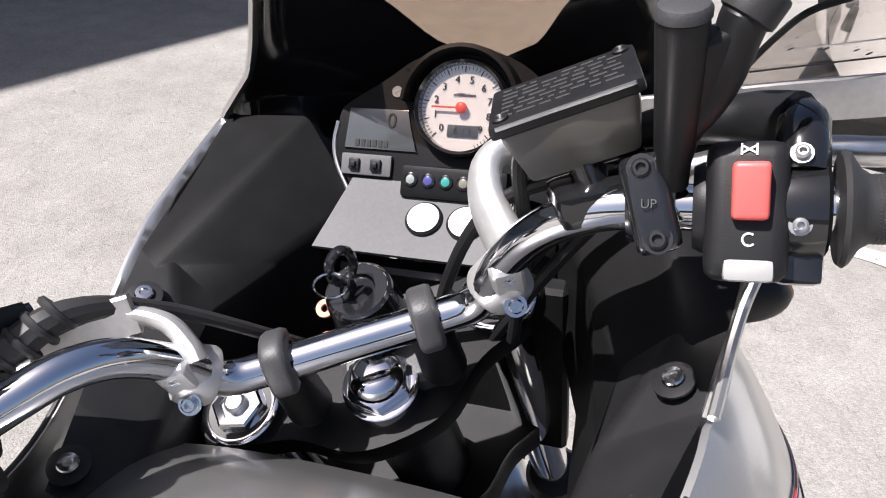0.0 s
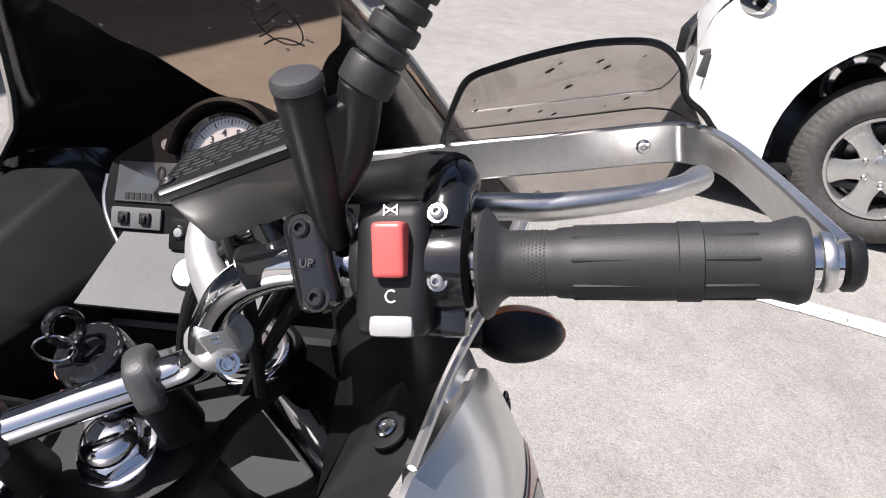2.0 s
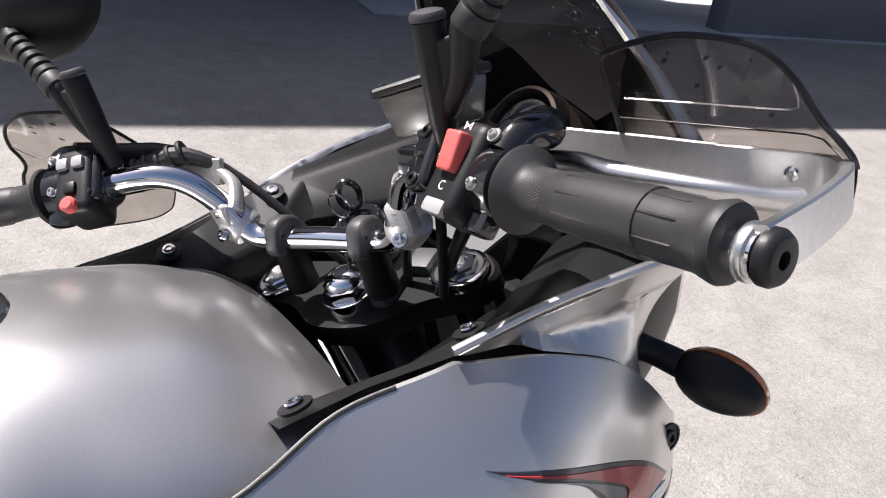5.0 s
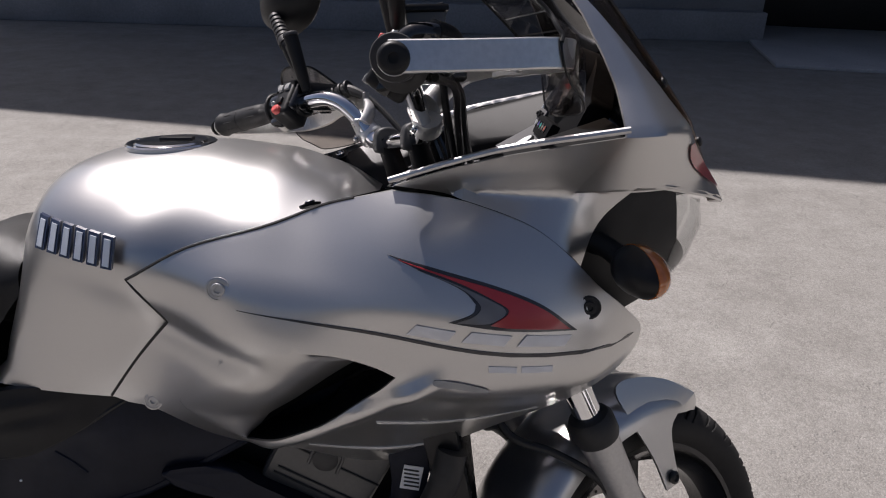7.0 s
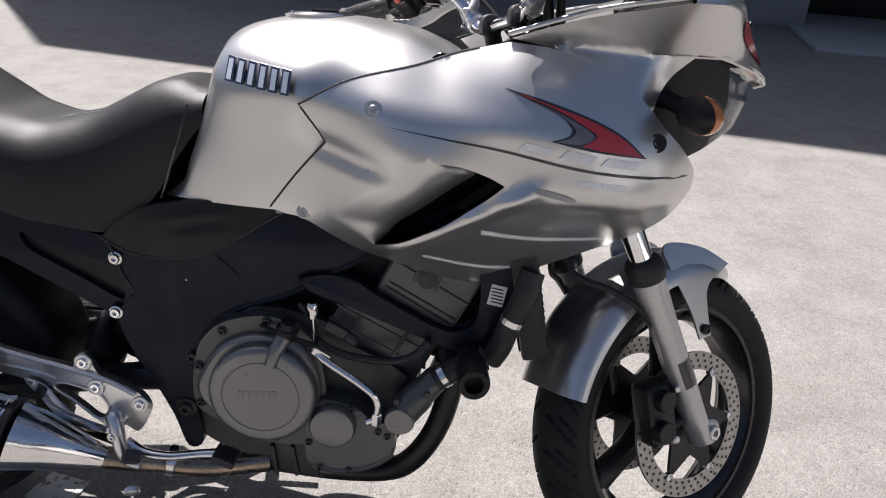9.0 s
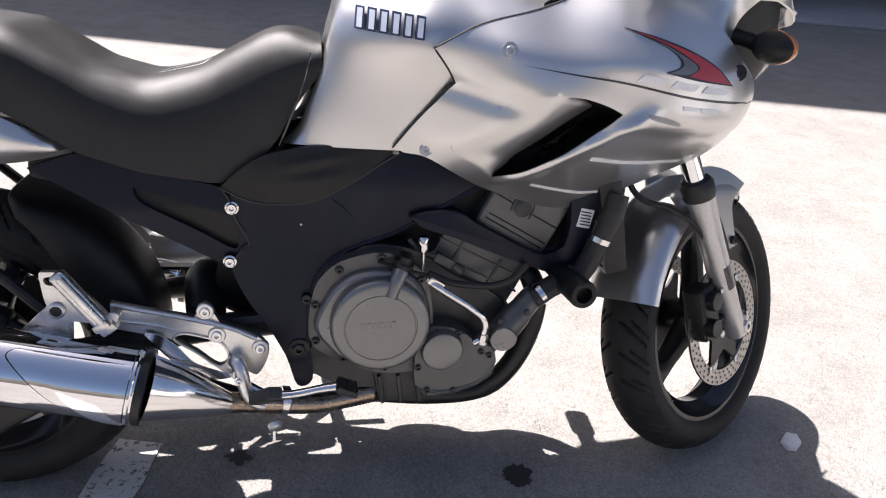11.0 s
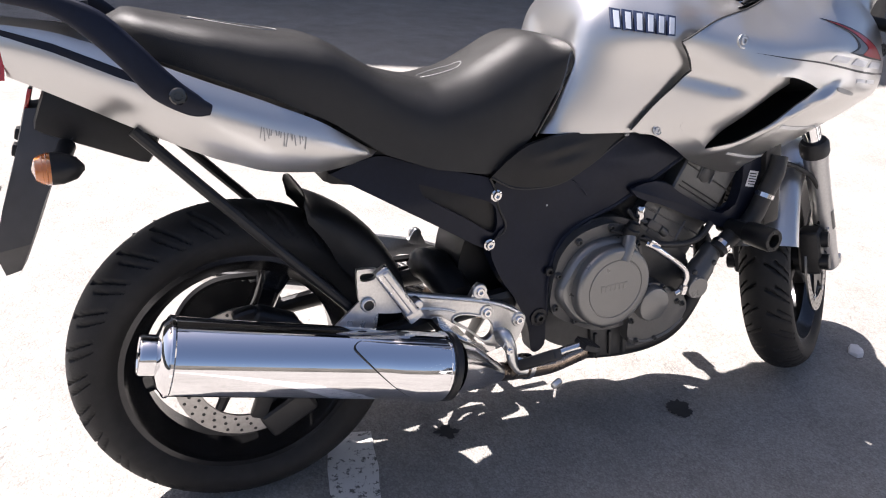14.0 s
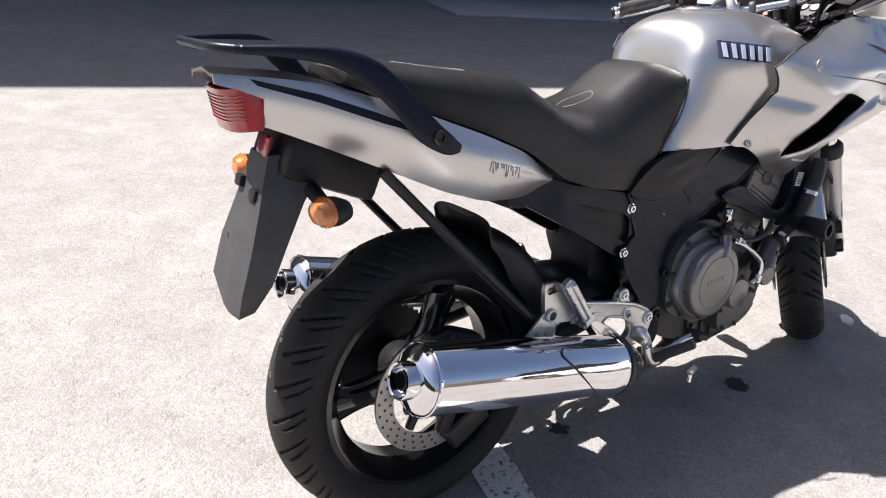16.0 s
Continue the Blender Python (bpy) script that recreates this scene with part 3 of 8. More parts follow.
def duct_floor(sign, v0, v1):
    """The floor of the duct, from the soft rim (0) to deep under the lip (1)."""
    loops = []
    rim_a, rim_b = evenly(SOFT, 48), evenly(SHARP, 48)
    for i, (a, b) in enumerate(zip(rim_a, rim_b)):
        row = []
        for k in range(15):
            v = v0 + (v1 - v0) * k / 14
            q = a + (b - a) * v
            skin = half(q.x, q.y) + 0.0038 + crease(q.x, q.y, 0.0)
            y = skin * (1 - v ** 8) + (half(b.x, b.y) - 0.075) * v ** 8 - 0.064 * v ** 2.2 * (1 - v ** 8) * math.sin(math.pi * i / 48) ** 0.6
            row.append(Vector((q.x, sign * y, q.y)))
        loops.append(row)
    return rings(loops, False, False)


fair_mesh = sheet(FAIR, side_skin(0.004, -1, crease), 0.004, 0.0075, [SCOOP])
for sign in (-1, 1):
    fair = bp("side_fairing", mirrored(fair_mesh) if sign > 0 else fair_mesh.copy(), SILVER, label="silver metallic side fairing panel with a scooped duct", sharp=75)
    bp("duct_floor", duct_floor(sign, 0.0, 0.72), SILVER, fair, "silver scooped floor of the air duct", sharp=80)
    # deep end of the floor is coloured black for the shade under the lip
    bp("duct_mouth", duct_floor(sign, 0.715, 1.0), INNER, fair, "air duct mouth, blackened for its shade", sharp=80)
    rim = [[side_skin(0.0030 - k * 0.016, sign, crease)(x, z) + Vector((0, 0, -0.004 * k)) for x, z in LIP + LIP_TOP[1:]] for k in range(8)]
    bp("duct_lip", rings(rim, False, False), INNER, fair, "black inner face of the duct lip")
    # added black sheet that closes the view through the duct
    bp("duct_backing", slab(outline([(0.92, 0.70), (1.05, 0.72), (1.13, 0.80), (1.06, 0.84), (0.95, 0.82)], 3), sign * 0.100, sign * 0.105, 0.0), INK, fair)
    gap = [side_skin(0.0032, sign, crease)(x, z) for x, z in FAIR[:38]]
    bp("panel_gap", tube(gap, 0.0019, 8, 1, False), INK, fair, "dark gap between tank and fairing")
fair_mesh.free()


# fuel tank
def under(x):
    return bend(((0.80, 0.0), (0.90, 1.0)), x)


def tank_mesh():
    loops = []
    nu, nv = 46, 36
    back = ((0.70, 0.578), (0.76, 0.594), (0.82, 0.616), (0.86, 0.630), (0.907, 0.641), (0.945, 0.652), (1.02, 0.665))
    top = ((0.62, 0.895), (0.664, 0.962), (0.70, 0.984), (0.748, 0.997), (0.80, 1.003), (0.87, 1.006), (0.956, 0.996), (1.03, 0.972), (1.075, 0.93))
    for i in range(nu + 1):
        u = i / nu
        ring = []
        for s in (-1, 1):
            side = []
            for j in range(nv + 1):
                v = j / nv
                # lower half: along the skin; upper half: over the shoulder to the middle
                if v < 0.45:
                    z = 0.715 + (0.885 - 0.715) * v / 0.45
                    x0 = bend(back, z)
                    x = x0 + (1.075 - x0) * u
                    y = half(x, z) - 0.004 + valley(x, z) - 0.018 * under(x)
                    seam = float(np.interp(z, [0.715, 0.836, 0.885], [0.76, 0.853, 0.82]))
                    y -= 0.11 * bend(((seam + 0.030, 0), (seam + 0.085, 1)), x) * bend(((0.845, 1), (0.885, 0)), z)
                else:
                    a = (v - 0.45) / 0.55 * math.pi / 2
                    z1 = 0.885
                    x0 = bend(back, z1 + 0.07 * math.sin(a))
                    x = x0 + (1.075 - x0) * u
                    zt = bend(top, x)
                    w = half(x, z1) - 0.004
                    w = (min(w, 0.225) - 0.018 * under(x)) * (1 - 0.10 * under(x))
                    z = z1 + max(0.0, zt - z1) * math.sin(a) ** 0.9
                    y = w * math.cos(a) ** 0.85
                    z -= 0.012 * bend(((0.085, 0), (0.125, 1), (0.150, 1), (0.20, 0)), y) * bend(((0.70, 0), (0.80, 1), (0.98, 1), (1.05, 0)), x)
                x = min(x, 1.075)
                side.append(Vector((x, s * y, z)))
            ring += side if s < 0 else list(reversed(side))[1:]
        loops.append(ring)
    close = [Vector((p.x + 0.02, p.y * 0.55, 0.74 + (p.z - 0.74) * 0.8)) for p in loops[0]]
    return rings([[Vector((0.66, 0, 0.80))] * len(close), close] + loops, False, False)


def eased(bm, times):
    """Evens out small lumps, keeping the border where it is."""
    inner = [v for v in bm.verts if not v.is_boundary]
    for _ in range(times):
        bmesh.ops.smooth_vert(bm, verts=inner, factor=0.5, use_axis_x=True, use_axis_y=True, use_axis_z=True)
    return bm


tank = bp("fuel_tank", eased(tank_mesh(), 14), SILVER, label="silver metallic fuel tank", sharp=70)

# seat: cross-sections from the tank back to the tail
SEAT_TOP = ((-0.135, 0.905), (-0.115, 0.930), (-0.05, 0.918), (0.10, 0.897), (0.185, 0.888), (0.235, 0.858), (0.29, 0.828), (0.375, 0.810), (0.45, 0.828), (0.51, 0.862), (0.56, 0.890), (0.60, 0.896), (0.65, 0.880))
SEAT_LOW = ((-0.135, 0.890), (-0.10, 0.872), (0.0, 0.838), (0.10, 0.800), (0.18, 0.764), (0.27, 0.705), (0.36, 0.672), (0.48, 0.648), (0.545, 0.690), (0.575, 0.720), (0.60, 0.77), (0.65, 0.84))
SEAT_WIDE = ((-0.135, 0.07), (-0.10, 0.115), (0.0, 0.142), (0.10, 0.152), (0.25, 0.150), (0.37, 0.142), (0.50, 0.122), (0.57, 0.119), (0.65, 0.112))


def linear(points, x):
    return float(np.interp(x, [a for a, _ in points], [b for _, b in points]))


def seat_mesh():
    loops = []
    n = 56
    for i in range(n + 1):
        x = -0.135 + (0.648 + 0.135) * i / n
        zt = sum(linear(SEAT_TOP, x + d) for d in (-0.014, 0, 0.014)) / 3
        zl = sum(linear(SEAT_LOW, x + d) for d in (-0.008, 0, 0.008)) / 3
        w = linear(SEAT_WIDE, x)
        ring = []
        for k in range(33):
            a = math.pi * (k / 32)
            c, s = math.cos(a), math.sin(a)
            y = w * math.copysign(abs(c) ** 0.36, c)
            z = zl + (zt - zl) * s ** 0.50
            if x > 0.25:
                y *= 1 - 0.20 * max(0, s) ** 2 * min(1, (x - 0.25) / 0.1)
            ring.append(Vector((x, y, z)))
        loops.append(ring)
    bm = rings(loops, False, False)
    bm.faces.new([bm.verts[j] for j in range(33)] if not bm.verts.ensure_lookup_table() else [])
    return bm


seat = bp("seat", seat_mesh(), VINYL, label="stepped black vinyl dual seat", sharp=60)


# ---- wheels ----
def tyre_mesh(radius, half_w, rim_r, seed, cuts, nu=700, nv=64):
    """A road tyre round the origin, axle along y, with slanted tread grooves."""
    bm = bmesh.new()
    grid = []
    for i in range(nu):
        a = 2 * math.pi * i / nu
        row = []
        for j in range(nv + 1):
            v = j / nv * 2 - 1                     # -1 inner bead .. 1 outer bead
            av = abs(v)
            if av < 0.62:                          # tread crown
                q = av / 0.62
                y = half_w * math.sin(q * 1.25) / math.sin(1.25) * 0.97
                r = radius - (radius - rim_r) * 0.46 * (1 - math.cos(q * 1.25)) / (1 - math.cos(1.25))
                for k in range(2):
                    ph = (a / (2 * math.pi) * cuts + 0.5 * k + (0.20 if v > 0 else 0.0)) % 1.0
                    lead = 0.10 + 1.5 * q + 0.5 * q * q
                    d = abs((ph - lead * 0.5 - 0.15 * k + 0.5) % 1.0 - 0.5)
                    lo, hi = (0.12, 0.93) if k == 0 else (0.45, 0.97)
                    if lo < q < hi and d < 0.052 * (1.2 - 0.5 * q):
                        r -= 0.0065
            else:
                q = (av - 0.62) / 0.38
                y = half_w * (0.97 + 0.06 * math.sin(q * math.pi) - 0.22 * q * q)
                r0 = radius - (radius - rim_r) * 0.46
                r = r0 + (rim_r - r0) * q
            row.append(bm.verts.new((r * math.cos(a), math.copysign(y, v), r * math.sin(a))))
        grid.append(row)
    for i in range(nu):
        b = grid[(i + 1) % nu]
        for j in range(nv):
            bm.faces.new((grid[i][j], grid[i][j + 1], b[j + 1], b[j]))
    return bm


def rim_mesh(r, half_w, well):
    """A cast rim ring, axle along y."""
    prof = [(r + 0.006, -half_w), (r + 0.006, -half_w + 0.006), (r - 0.004, -half_w + 0.010), (r - well, -half_w * 0.45), (r - well, half_w * 0.45), (r - 0.004, half_w - 0.010),
            (r + 0.006, half_w - 0.006), (r + 0.006, half_w), (r - 0.006, half_w), (r - 0.012, half_w - 0.014), (r - well - 0.012, half_w * 0.35), (r - well - 0.012, -half_w * 0.35), (r - 0.012, -half_w + 0.014), (r - 0.006, -half_w)]
    loops = [[Vector((q * math.cos(2 * math.pi * k / 96), y, q * math.sin(2 * math.pi * k / 96))) for k in range(96)] for q, y in prof]
    loops.append(loops[0])
    bm = rings(loops, True, False)
    bmesh.ops.remove_doubles(bm, verts=bm.verts, dist=1e-6)
    return bm


def spoke_mesh(r0, r1, angle, wide=0.03, thick=0.03):
    loops = []
    for i in range(7):
        t = i / 6
        r = r0 + (r1 - r0) * t
        w = wide * (1.0 - 0.35 * math.sin(t * math.pi))
        th = thick * (1.0 - 0.25 * t)
        ring = []
        for k in range(12):
            b = 2 * math.pi * k / 12
            ring.append(Vector((r, th * math.copysign(abs(math.cos(b)) ** 0.6, math.cos(b)), w * math.copysign(abs(math.sin(b)) ** 0.6, math.sin(b)))))
        loops.append(ring)
    bm = rings(loops)
    bm.transform(Matrix.Rotation(angle, 4, "Y"))
    return bm


def disc_mesh(r_out, r_in, thick, holes, rows):
    """A drilled brake disc round the y axis: ring faces with dished holes set in."""
    bm = bmesh.new()
    n = 120
    wave = [Vector((r_out * math.cos(2 * math.pi * k / n), 0, r_out * math.sin(2 * math.pi * k / n))) for k in range(n)]
    inn = [Vector((r_in * math.cos(2 * math.pi * k / n), 0, r_in * math.sin(2 * math.pi * k / n))) for k in range(n)]
    for y in (-thick / 2, thick / 2):
        a = [bm.verts.new(v + Vector((0, y, 0))) for v in wave]
        b = [bm.verts.new(v + Vector((0, y, 0))) for v in inn]
        for i in range(n):
            j = (i + 1) % n
            bm.faces.new((a[i], a[j], b[j], b[i]))
    vs = list(bm.verts)
    for s in (0, n):
        a, b = vs[s:s + n], vs[2 * n + s:3 * n + s]
        for i in range(n):
            j = (i + 1) % n
            bm.faces.new((a[i], a[j], b[j], b[i]))
    return bm


def disc_holes(r_out, r_in, thick, holes, rows):
    out = bmesh.new()
    for i in range(holes):
        for k in range(rows):
            a = 2 * math.pi * (i + 0.33 * k) / holes
            r = r_in + (r_out - r_in) * (k + 0.6) / (rows + 0.2)
            for y in (-1, 1):
                m = pose(r * math.cos(a), y * (thick / 2 + 0.0006), r * math.sin(a), 90)
                bmesh.ops.create_circle(out, cap_ends=True, segments=8, radius=0.0032, matrix=m)
    return out


FA = Vector((1.475, 0, 0.300))
AT_FRONT = Matrix.Translation(FA)
tyre = fk("front_tyre", moved(tyre_mesh(0.298, 0.0585, 0.222, 1, 30), AT_FRONT), RUBBER, label="black front tyre with slanted tread grooves", sharp=50)
rim = fk("front_rim", moved(rim_mesh(0.222, 0.046, 0.022), AT_FRONT), RIMBLACK, label="black cast front wheel rim")
for k in range(3):
    fk("spoke", moved(spoke_mesh(0.03, 0.198, 2 * math.pi * k / 3 + 0.5, 0.028, 0.026), AT_FRONT), DARKMETAL, rim)
fk("hub", moved(lathe([(0.030, -0.07), (0.036, -0.055), (0.036, 0.055), (0.030, 0.07)], 32, (0, 0, 0), (0, 1, 0)), AT_FRONT), DARKMETAL, rim)
for s in (-1, 1):
    at = Matrix.Translation(FA + Vector((0, s * 0.072, 0)))
    disc = fk("brake_disc", moved(disc_mesh(0.139, 0.105, 0.005, 40, 3), at), DISC, label="drilled steel front brake disc")
    fk("disc_hole", moved(disc_holes(0.139, 0.105, 0.005, 40, 3), at), INK, disc)
    star = [((0.104 if k % 4 == 0 else 0.074 if k % 4 in (1, 3) else 0.060) * math.cos(2 * math.pi * k / 24), (0.104 if k % 4 == 0 else 0.074 if k % 4 in (1, 3) else 0.060) * math.sin(2 * math.pi * k / 24)) for k in range(24)]
    carrier = slab(outline(star, 3), -0.003, 0.003, 0.0)
    fk("disc_carrier", moved(carrier, at), DARKMETAL, disc)
    for k in range(6):
        a = 2 * math.pi * k / 6
        fk("rivet", moved(lathe([(0.009, -0.005), (0.009, 0.005), (0.006, 0.006), (0.005, 0.004)], 14, (0.108 * math.cos(a), 0, 0.108 * math.sin(a)), (0, s, 0)), at), ALU, disc)

# ---- fork ----
for s in (-1, 1):
    y = s * 0.105
    low = FA + Vector((-0.026, 0, 0.02)) + Vector((0, y, 0))
    up = lambda d: low + AXIS * d
    lower = fk("fork_leg", lathe([(0.018, -0.045), (0.024, -0.035), (0.0235, 0.02), (0.0245, 0.06), (0.0255, 0.20), (0.0270, 0.27), (0.029, 0.30), (0.030, 0.315), (0.028, 0.322)], 28, low, AXIS), FORKGREY, label="grey painted fork leg")
    fk("dust_seal", lathe([(0.031, 0.300), (0.033, 0.306), (0.033, 0.330), (0.028, 0.338), (0.022, 0.339)], 28, low, AXIS), SOFTRUBBER, lower)
    cap_at = YOKE @ Vector((0.032, s * 0.098, 0.007))
    lift_way = (cap_at - FORK @ low).normalized()
    bp("stanchion", rod(FORK @ up(0.30), cap_at, 0.0200, 24), CHROME, label="chromed fork tube")
    cap = bp("fork_cap", lathe([(0.026, -0.010), (0.028, -0.002), (0.028, 0.001), (0.0265, 0.002), (0.0235, 0.002), (0.0230, 0.0)], 40, cap_at, lift_way, False), CHROME, label="chromed fork cap")
    bp("cap_groove", lathe([(0.0232, 0.0006), (0.0185, 0.0002)], 40, cap_at, lift_way, False), INK, cap)
    bp("cap_hex", lathe([(0.0190, 0.0), (0.0190, 0.006), (0.0172, 0.0075), (0.0120, 0.0078), (0.0115, 0.0065), (0.004, 0.0065)], 6, cap_at, lift_way), CHROME, cap)
    bp("adjuster", lathe([(0.0075, 0.006), (0.0075, 0.0105), (0.0055, 0.0120)], 20, cap_at, lift_way), ALU, cap)
    # axle clamp and axle end
    fk("axle_clamp", joined(lathe([(0.018, -0.017), (0.024, -0.014), (0.024, 0.014), (0.018, 0.017)], 24, FA + Vector((0, y, 0)), (0, 1, 0)), rod(low, FA + Vector((0.004, y, 0)), 0.016)), FORKGREY, lower)
    fk("axle_nut", lathe([(0.015, 0), (0.015, 0.007), (0.013, 0.009), (0.007, 0.009), (0.006, 0.003)], 6 if s < 0 else 24, FA + Vector((0, y + s * 0.017, 0)), (0, s, 0)), ALU, lower)
    # caliper behind the leg
    ca = FA + Vector((-0.105, s * 0.080, 0.045))
    cal = box((0.062, 0.052, 0.115), bevel=0.014, segments=3)
    cal.transform(Matrix.Translation(ca) @ pose(0, 0, 0, 0, -10, 0))
    cal = joined(cal, *[rod(ca + Vector((-0.008, s * 0.02, dz)), ca + Vector((-0.008, s * 0.042, dz)), 0.020) for dz in (-0.028, 0.028)])
    cal = joined(cal, rod(ca + Vector((0.02, s * 0.01, 0.05)), low + AXIS * 0.11, 0.011), rod(ca + Vector((0.03, s * 0.01, -0.03)), low + AXIS * 0.02, 0.010))
    caliper = fk("brake_caliper", cal, DARKMETAL, label="black front brake caliper")
    for dz in (-0.045, 0.048):
        fk("caliper_bolt", lathe([(0.009, 0), (0.009, 0.007), (0.006, 0.009)], 6, ca + Vector((0.02, s * 0.03, dz)), (0, s, 0)), ALU, caliper)
    if s < 0:
        # dark maker's strip on the leg
        strip = []
        for i in range(9):
            a = math.pi * (0.80 + 0.55 * i / 8)
            strip.append(a)
        bm = bmesh.new()
        u = Vector((0, 1, 0))
        v = AXIS.cross(u)
        va = [bm.verts.new(low + AXIS * 0.085 + (u * math.cos(a) + v * math.sin(a)) * 0.0252) for a in strip]
        vb = [bm.verts.new(low + AXIS * 0.140 + (u * math.cos(a) + v * math.sin(a)) * 0.0256) for a in strip]
        for i in range(8):
            bm.faces.new((va[i], va[i + 1], vb[i + 1], vb[i]))
        fk("fork_sticker", bm, STICKER_DARK, lower)

# front mudguard: a curved shell over the tyre with two side blades down to the legs
def fender_mesh():
    loops = []
    n = 40
    for i in range(n + 1):
        t = i / n
        a = radians(62 + (162 - 62) * t)
        r = 0.320 + 0.012 * math.sin(t * math.pi) - 0.006 * t
        w = 0.068 + 0.014 * t + 0.010 * math.sin(min(1, t * 1.6) * math.pi)
        if t < 0.16:
            w *= 0.45 + 0.55 * (t / 0.16) ** 0.6
        drop = 0.035 + 0.02 * math.sin(t * math.pi)
        ring = []
        for k in range(25):
            b = math.pi * (k / 24)
            c, s = math.cos(b), math.sin(b)
            y = w * math.copysign(abs(c) ** 0.75, c)
            rr = r - drop * (1 - s ** 0.8) - 0.006 * gauss(y, 0, 0, 0, 0.02, 1)
            ring.append(Vector((FA.x + rr * math.cos(a), y, FA.z + rr * math.sin(a))))
        loops.append(ring)
    bm = rings(loops, False, False)
    return bm


def thicken(bm, t):
    """A shell with thickness, inwards along the normals."""
    bmesh.ops.recalc_face_normals(bm, faces=bm.faces)
    bm.normal_update()
    first, faces = list(bm.verts), list(bm.faces)
    border = [e for e in bm.edges if len(e.link_faces) == 1]
    inner = {v: bm.verts.new(v.co - v.normal * t) for v in first}
    for f in faces:
        bm.faces.new([inner[v] for v in reversed(f.verts)])
    for e in border:
        a, b = e.verts
        bm.faces.new((a, b, inner[b], inner[a]))
    return bm


fender = fk("front_mudguard", thicken(fender_mesh(), 0.003), SILVER, label="silver front mudguard", sharp=60)
for s in (-1, 1):
    blade = outline([(1.395, 0.630), (1.425, 0.645), (1.50, 0.632), (1.560, 0.600), (1.505, 0.565), (1.500, 0.520), (1.508, 0.470), (1.478, 0.464), (1.455, 0.520), (1.418, 0.580)], 4, (3, 6, 7))
    lift = lambda x, z: Vector((x, s * (0.076 + 0.010 * max(0, (0.60 - z) / 0.14) - 0.28 * max(0, z - 0.60)), z))
    b = fk("mudguard_blade", sheet(blade, lift, 0.004, 0.02), SILVER, fender)
    fk("blade_bolt", lathe([(0.010, -0.002), (0.010, 0.003), (0.006, 0.005), (0.004, 0.002)], 16, (1.492, s * 0.087, 0.482), (0, s, 0)), DARKMETAL, fender)

# brake hoses to the calipers
for s in (-1, 1):
    fk("brake_hose", tube([(1.385, s * 0.098, 0.41), (1.36, s * 0.106, 0.47), (1.32, s * 0.100, 0.53), (1.27, s * 0.070, 0.57), (1.22, s * 0.03, 0.60), (1.20, 0.0, 0.68)], 0.006, 10), SOFTRUBBER, label="black rubber brake hose")
fk("hose_joint", box((0.03, 0.03, 0.035), (1.235, 0, 0.66), 0.004), DARKMETAL)

# yokes
STEM = lambda z: Vector((1.599 - math.tan(RAKE) * z, 0.010, z))
def yoke(h0, mat, thick, name, label):
    pts = outline([(-0.036, 0.0), (-0.030, 0.036), (-0.004, 0.072), (0.010, 0.116), (0.034, 0.134), (0.062, 0.116), (0.064, 0.08), (0.058, 0.0), (0.064, -0.08), (0.062, -0.116), (0.034, -0.134), (0.010, -0.116), (-0.004, -0.072), (-0.030, -0.036)], 5)
    fx = Vector((math.cos(RAKE), 0, math.sin(RAKE)))
    bm = rings([[fx * (x * k) + Vector((0, y * k, 0)) + AXIS * (h0 + h) for x, y in pts] for k, h in ((0.97, 0.0), (1, 0.004), (1, thick - 0.004), (0.97, thick))])
    return bp(name, moved(bm, YOKE), mat, label=label)


yoke(-0.037, INNER, 0.024, "top_yoke", "satin black top fork yoke")
yoke(-0.245, INNER, 0.045, "bottom_yoke", "black bottom fork yoke")
nut = bp("stem_nut", moved(lathe([(0.0265, -0.014), (0.0265, 0.0025), (0.0255, 0.003), (0.0205, 0.003)], 32, (0, 0, 0), AXIS), YOKE), CHROME, label="chromed steering stem nut and washer")
bp("nut_hex", moved(lathe([(0.021, 0.003), (0.0225, 0.004), (0.0225, 0.012), (0.0190, 0.0140), (0.0180, 0.0140)], 6, (0, 0, 0), AXIS), YOKE), CHROME, nut)
bp("nut_dome", moved(lathe([(0.0188, 0.0138), (0.0180, 0.0170), (0.0150, 0.0205), (0.0095, 0.0228), (0.004, 0.0236), (0.001, 0.0237)], 28, (0, 0, 0), AXIS), YOKE), CHROME, nut)

# ---- handlebar ----
BAR = ((1.099, 0.0, 1.020), (1.099, 0.055, 1.020), (1.094, 0.080, 1.026), (1.082, 0.097, 1.052), (1.067, 0.115, 1.072), (1.054, 0.136, 1.079), (1.042, 0.160, 1.077), (1.020, 0.205, 1.071), (0.985, 0.275, 1.063), (0.942, 0.362, 1.052))


def centred(x, y, z):
    """The middle of the bar sits forward and low on its risers; the ends stay."""
    w = max(0.0, min(1.0, (0.150 - abs(y)) / 0.06))
    return (x + 0.010 * w, y + 0.010 * w, z - 0.011 * w)


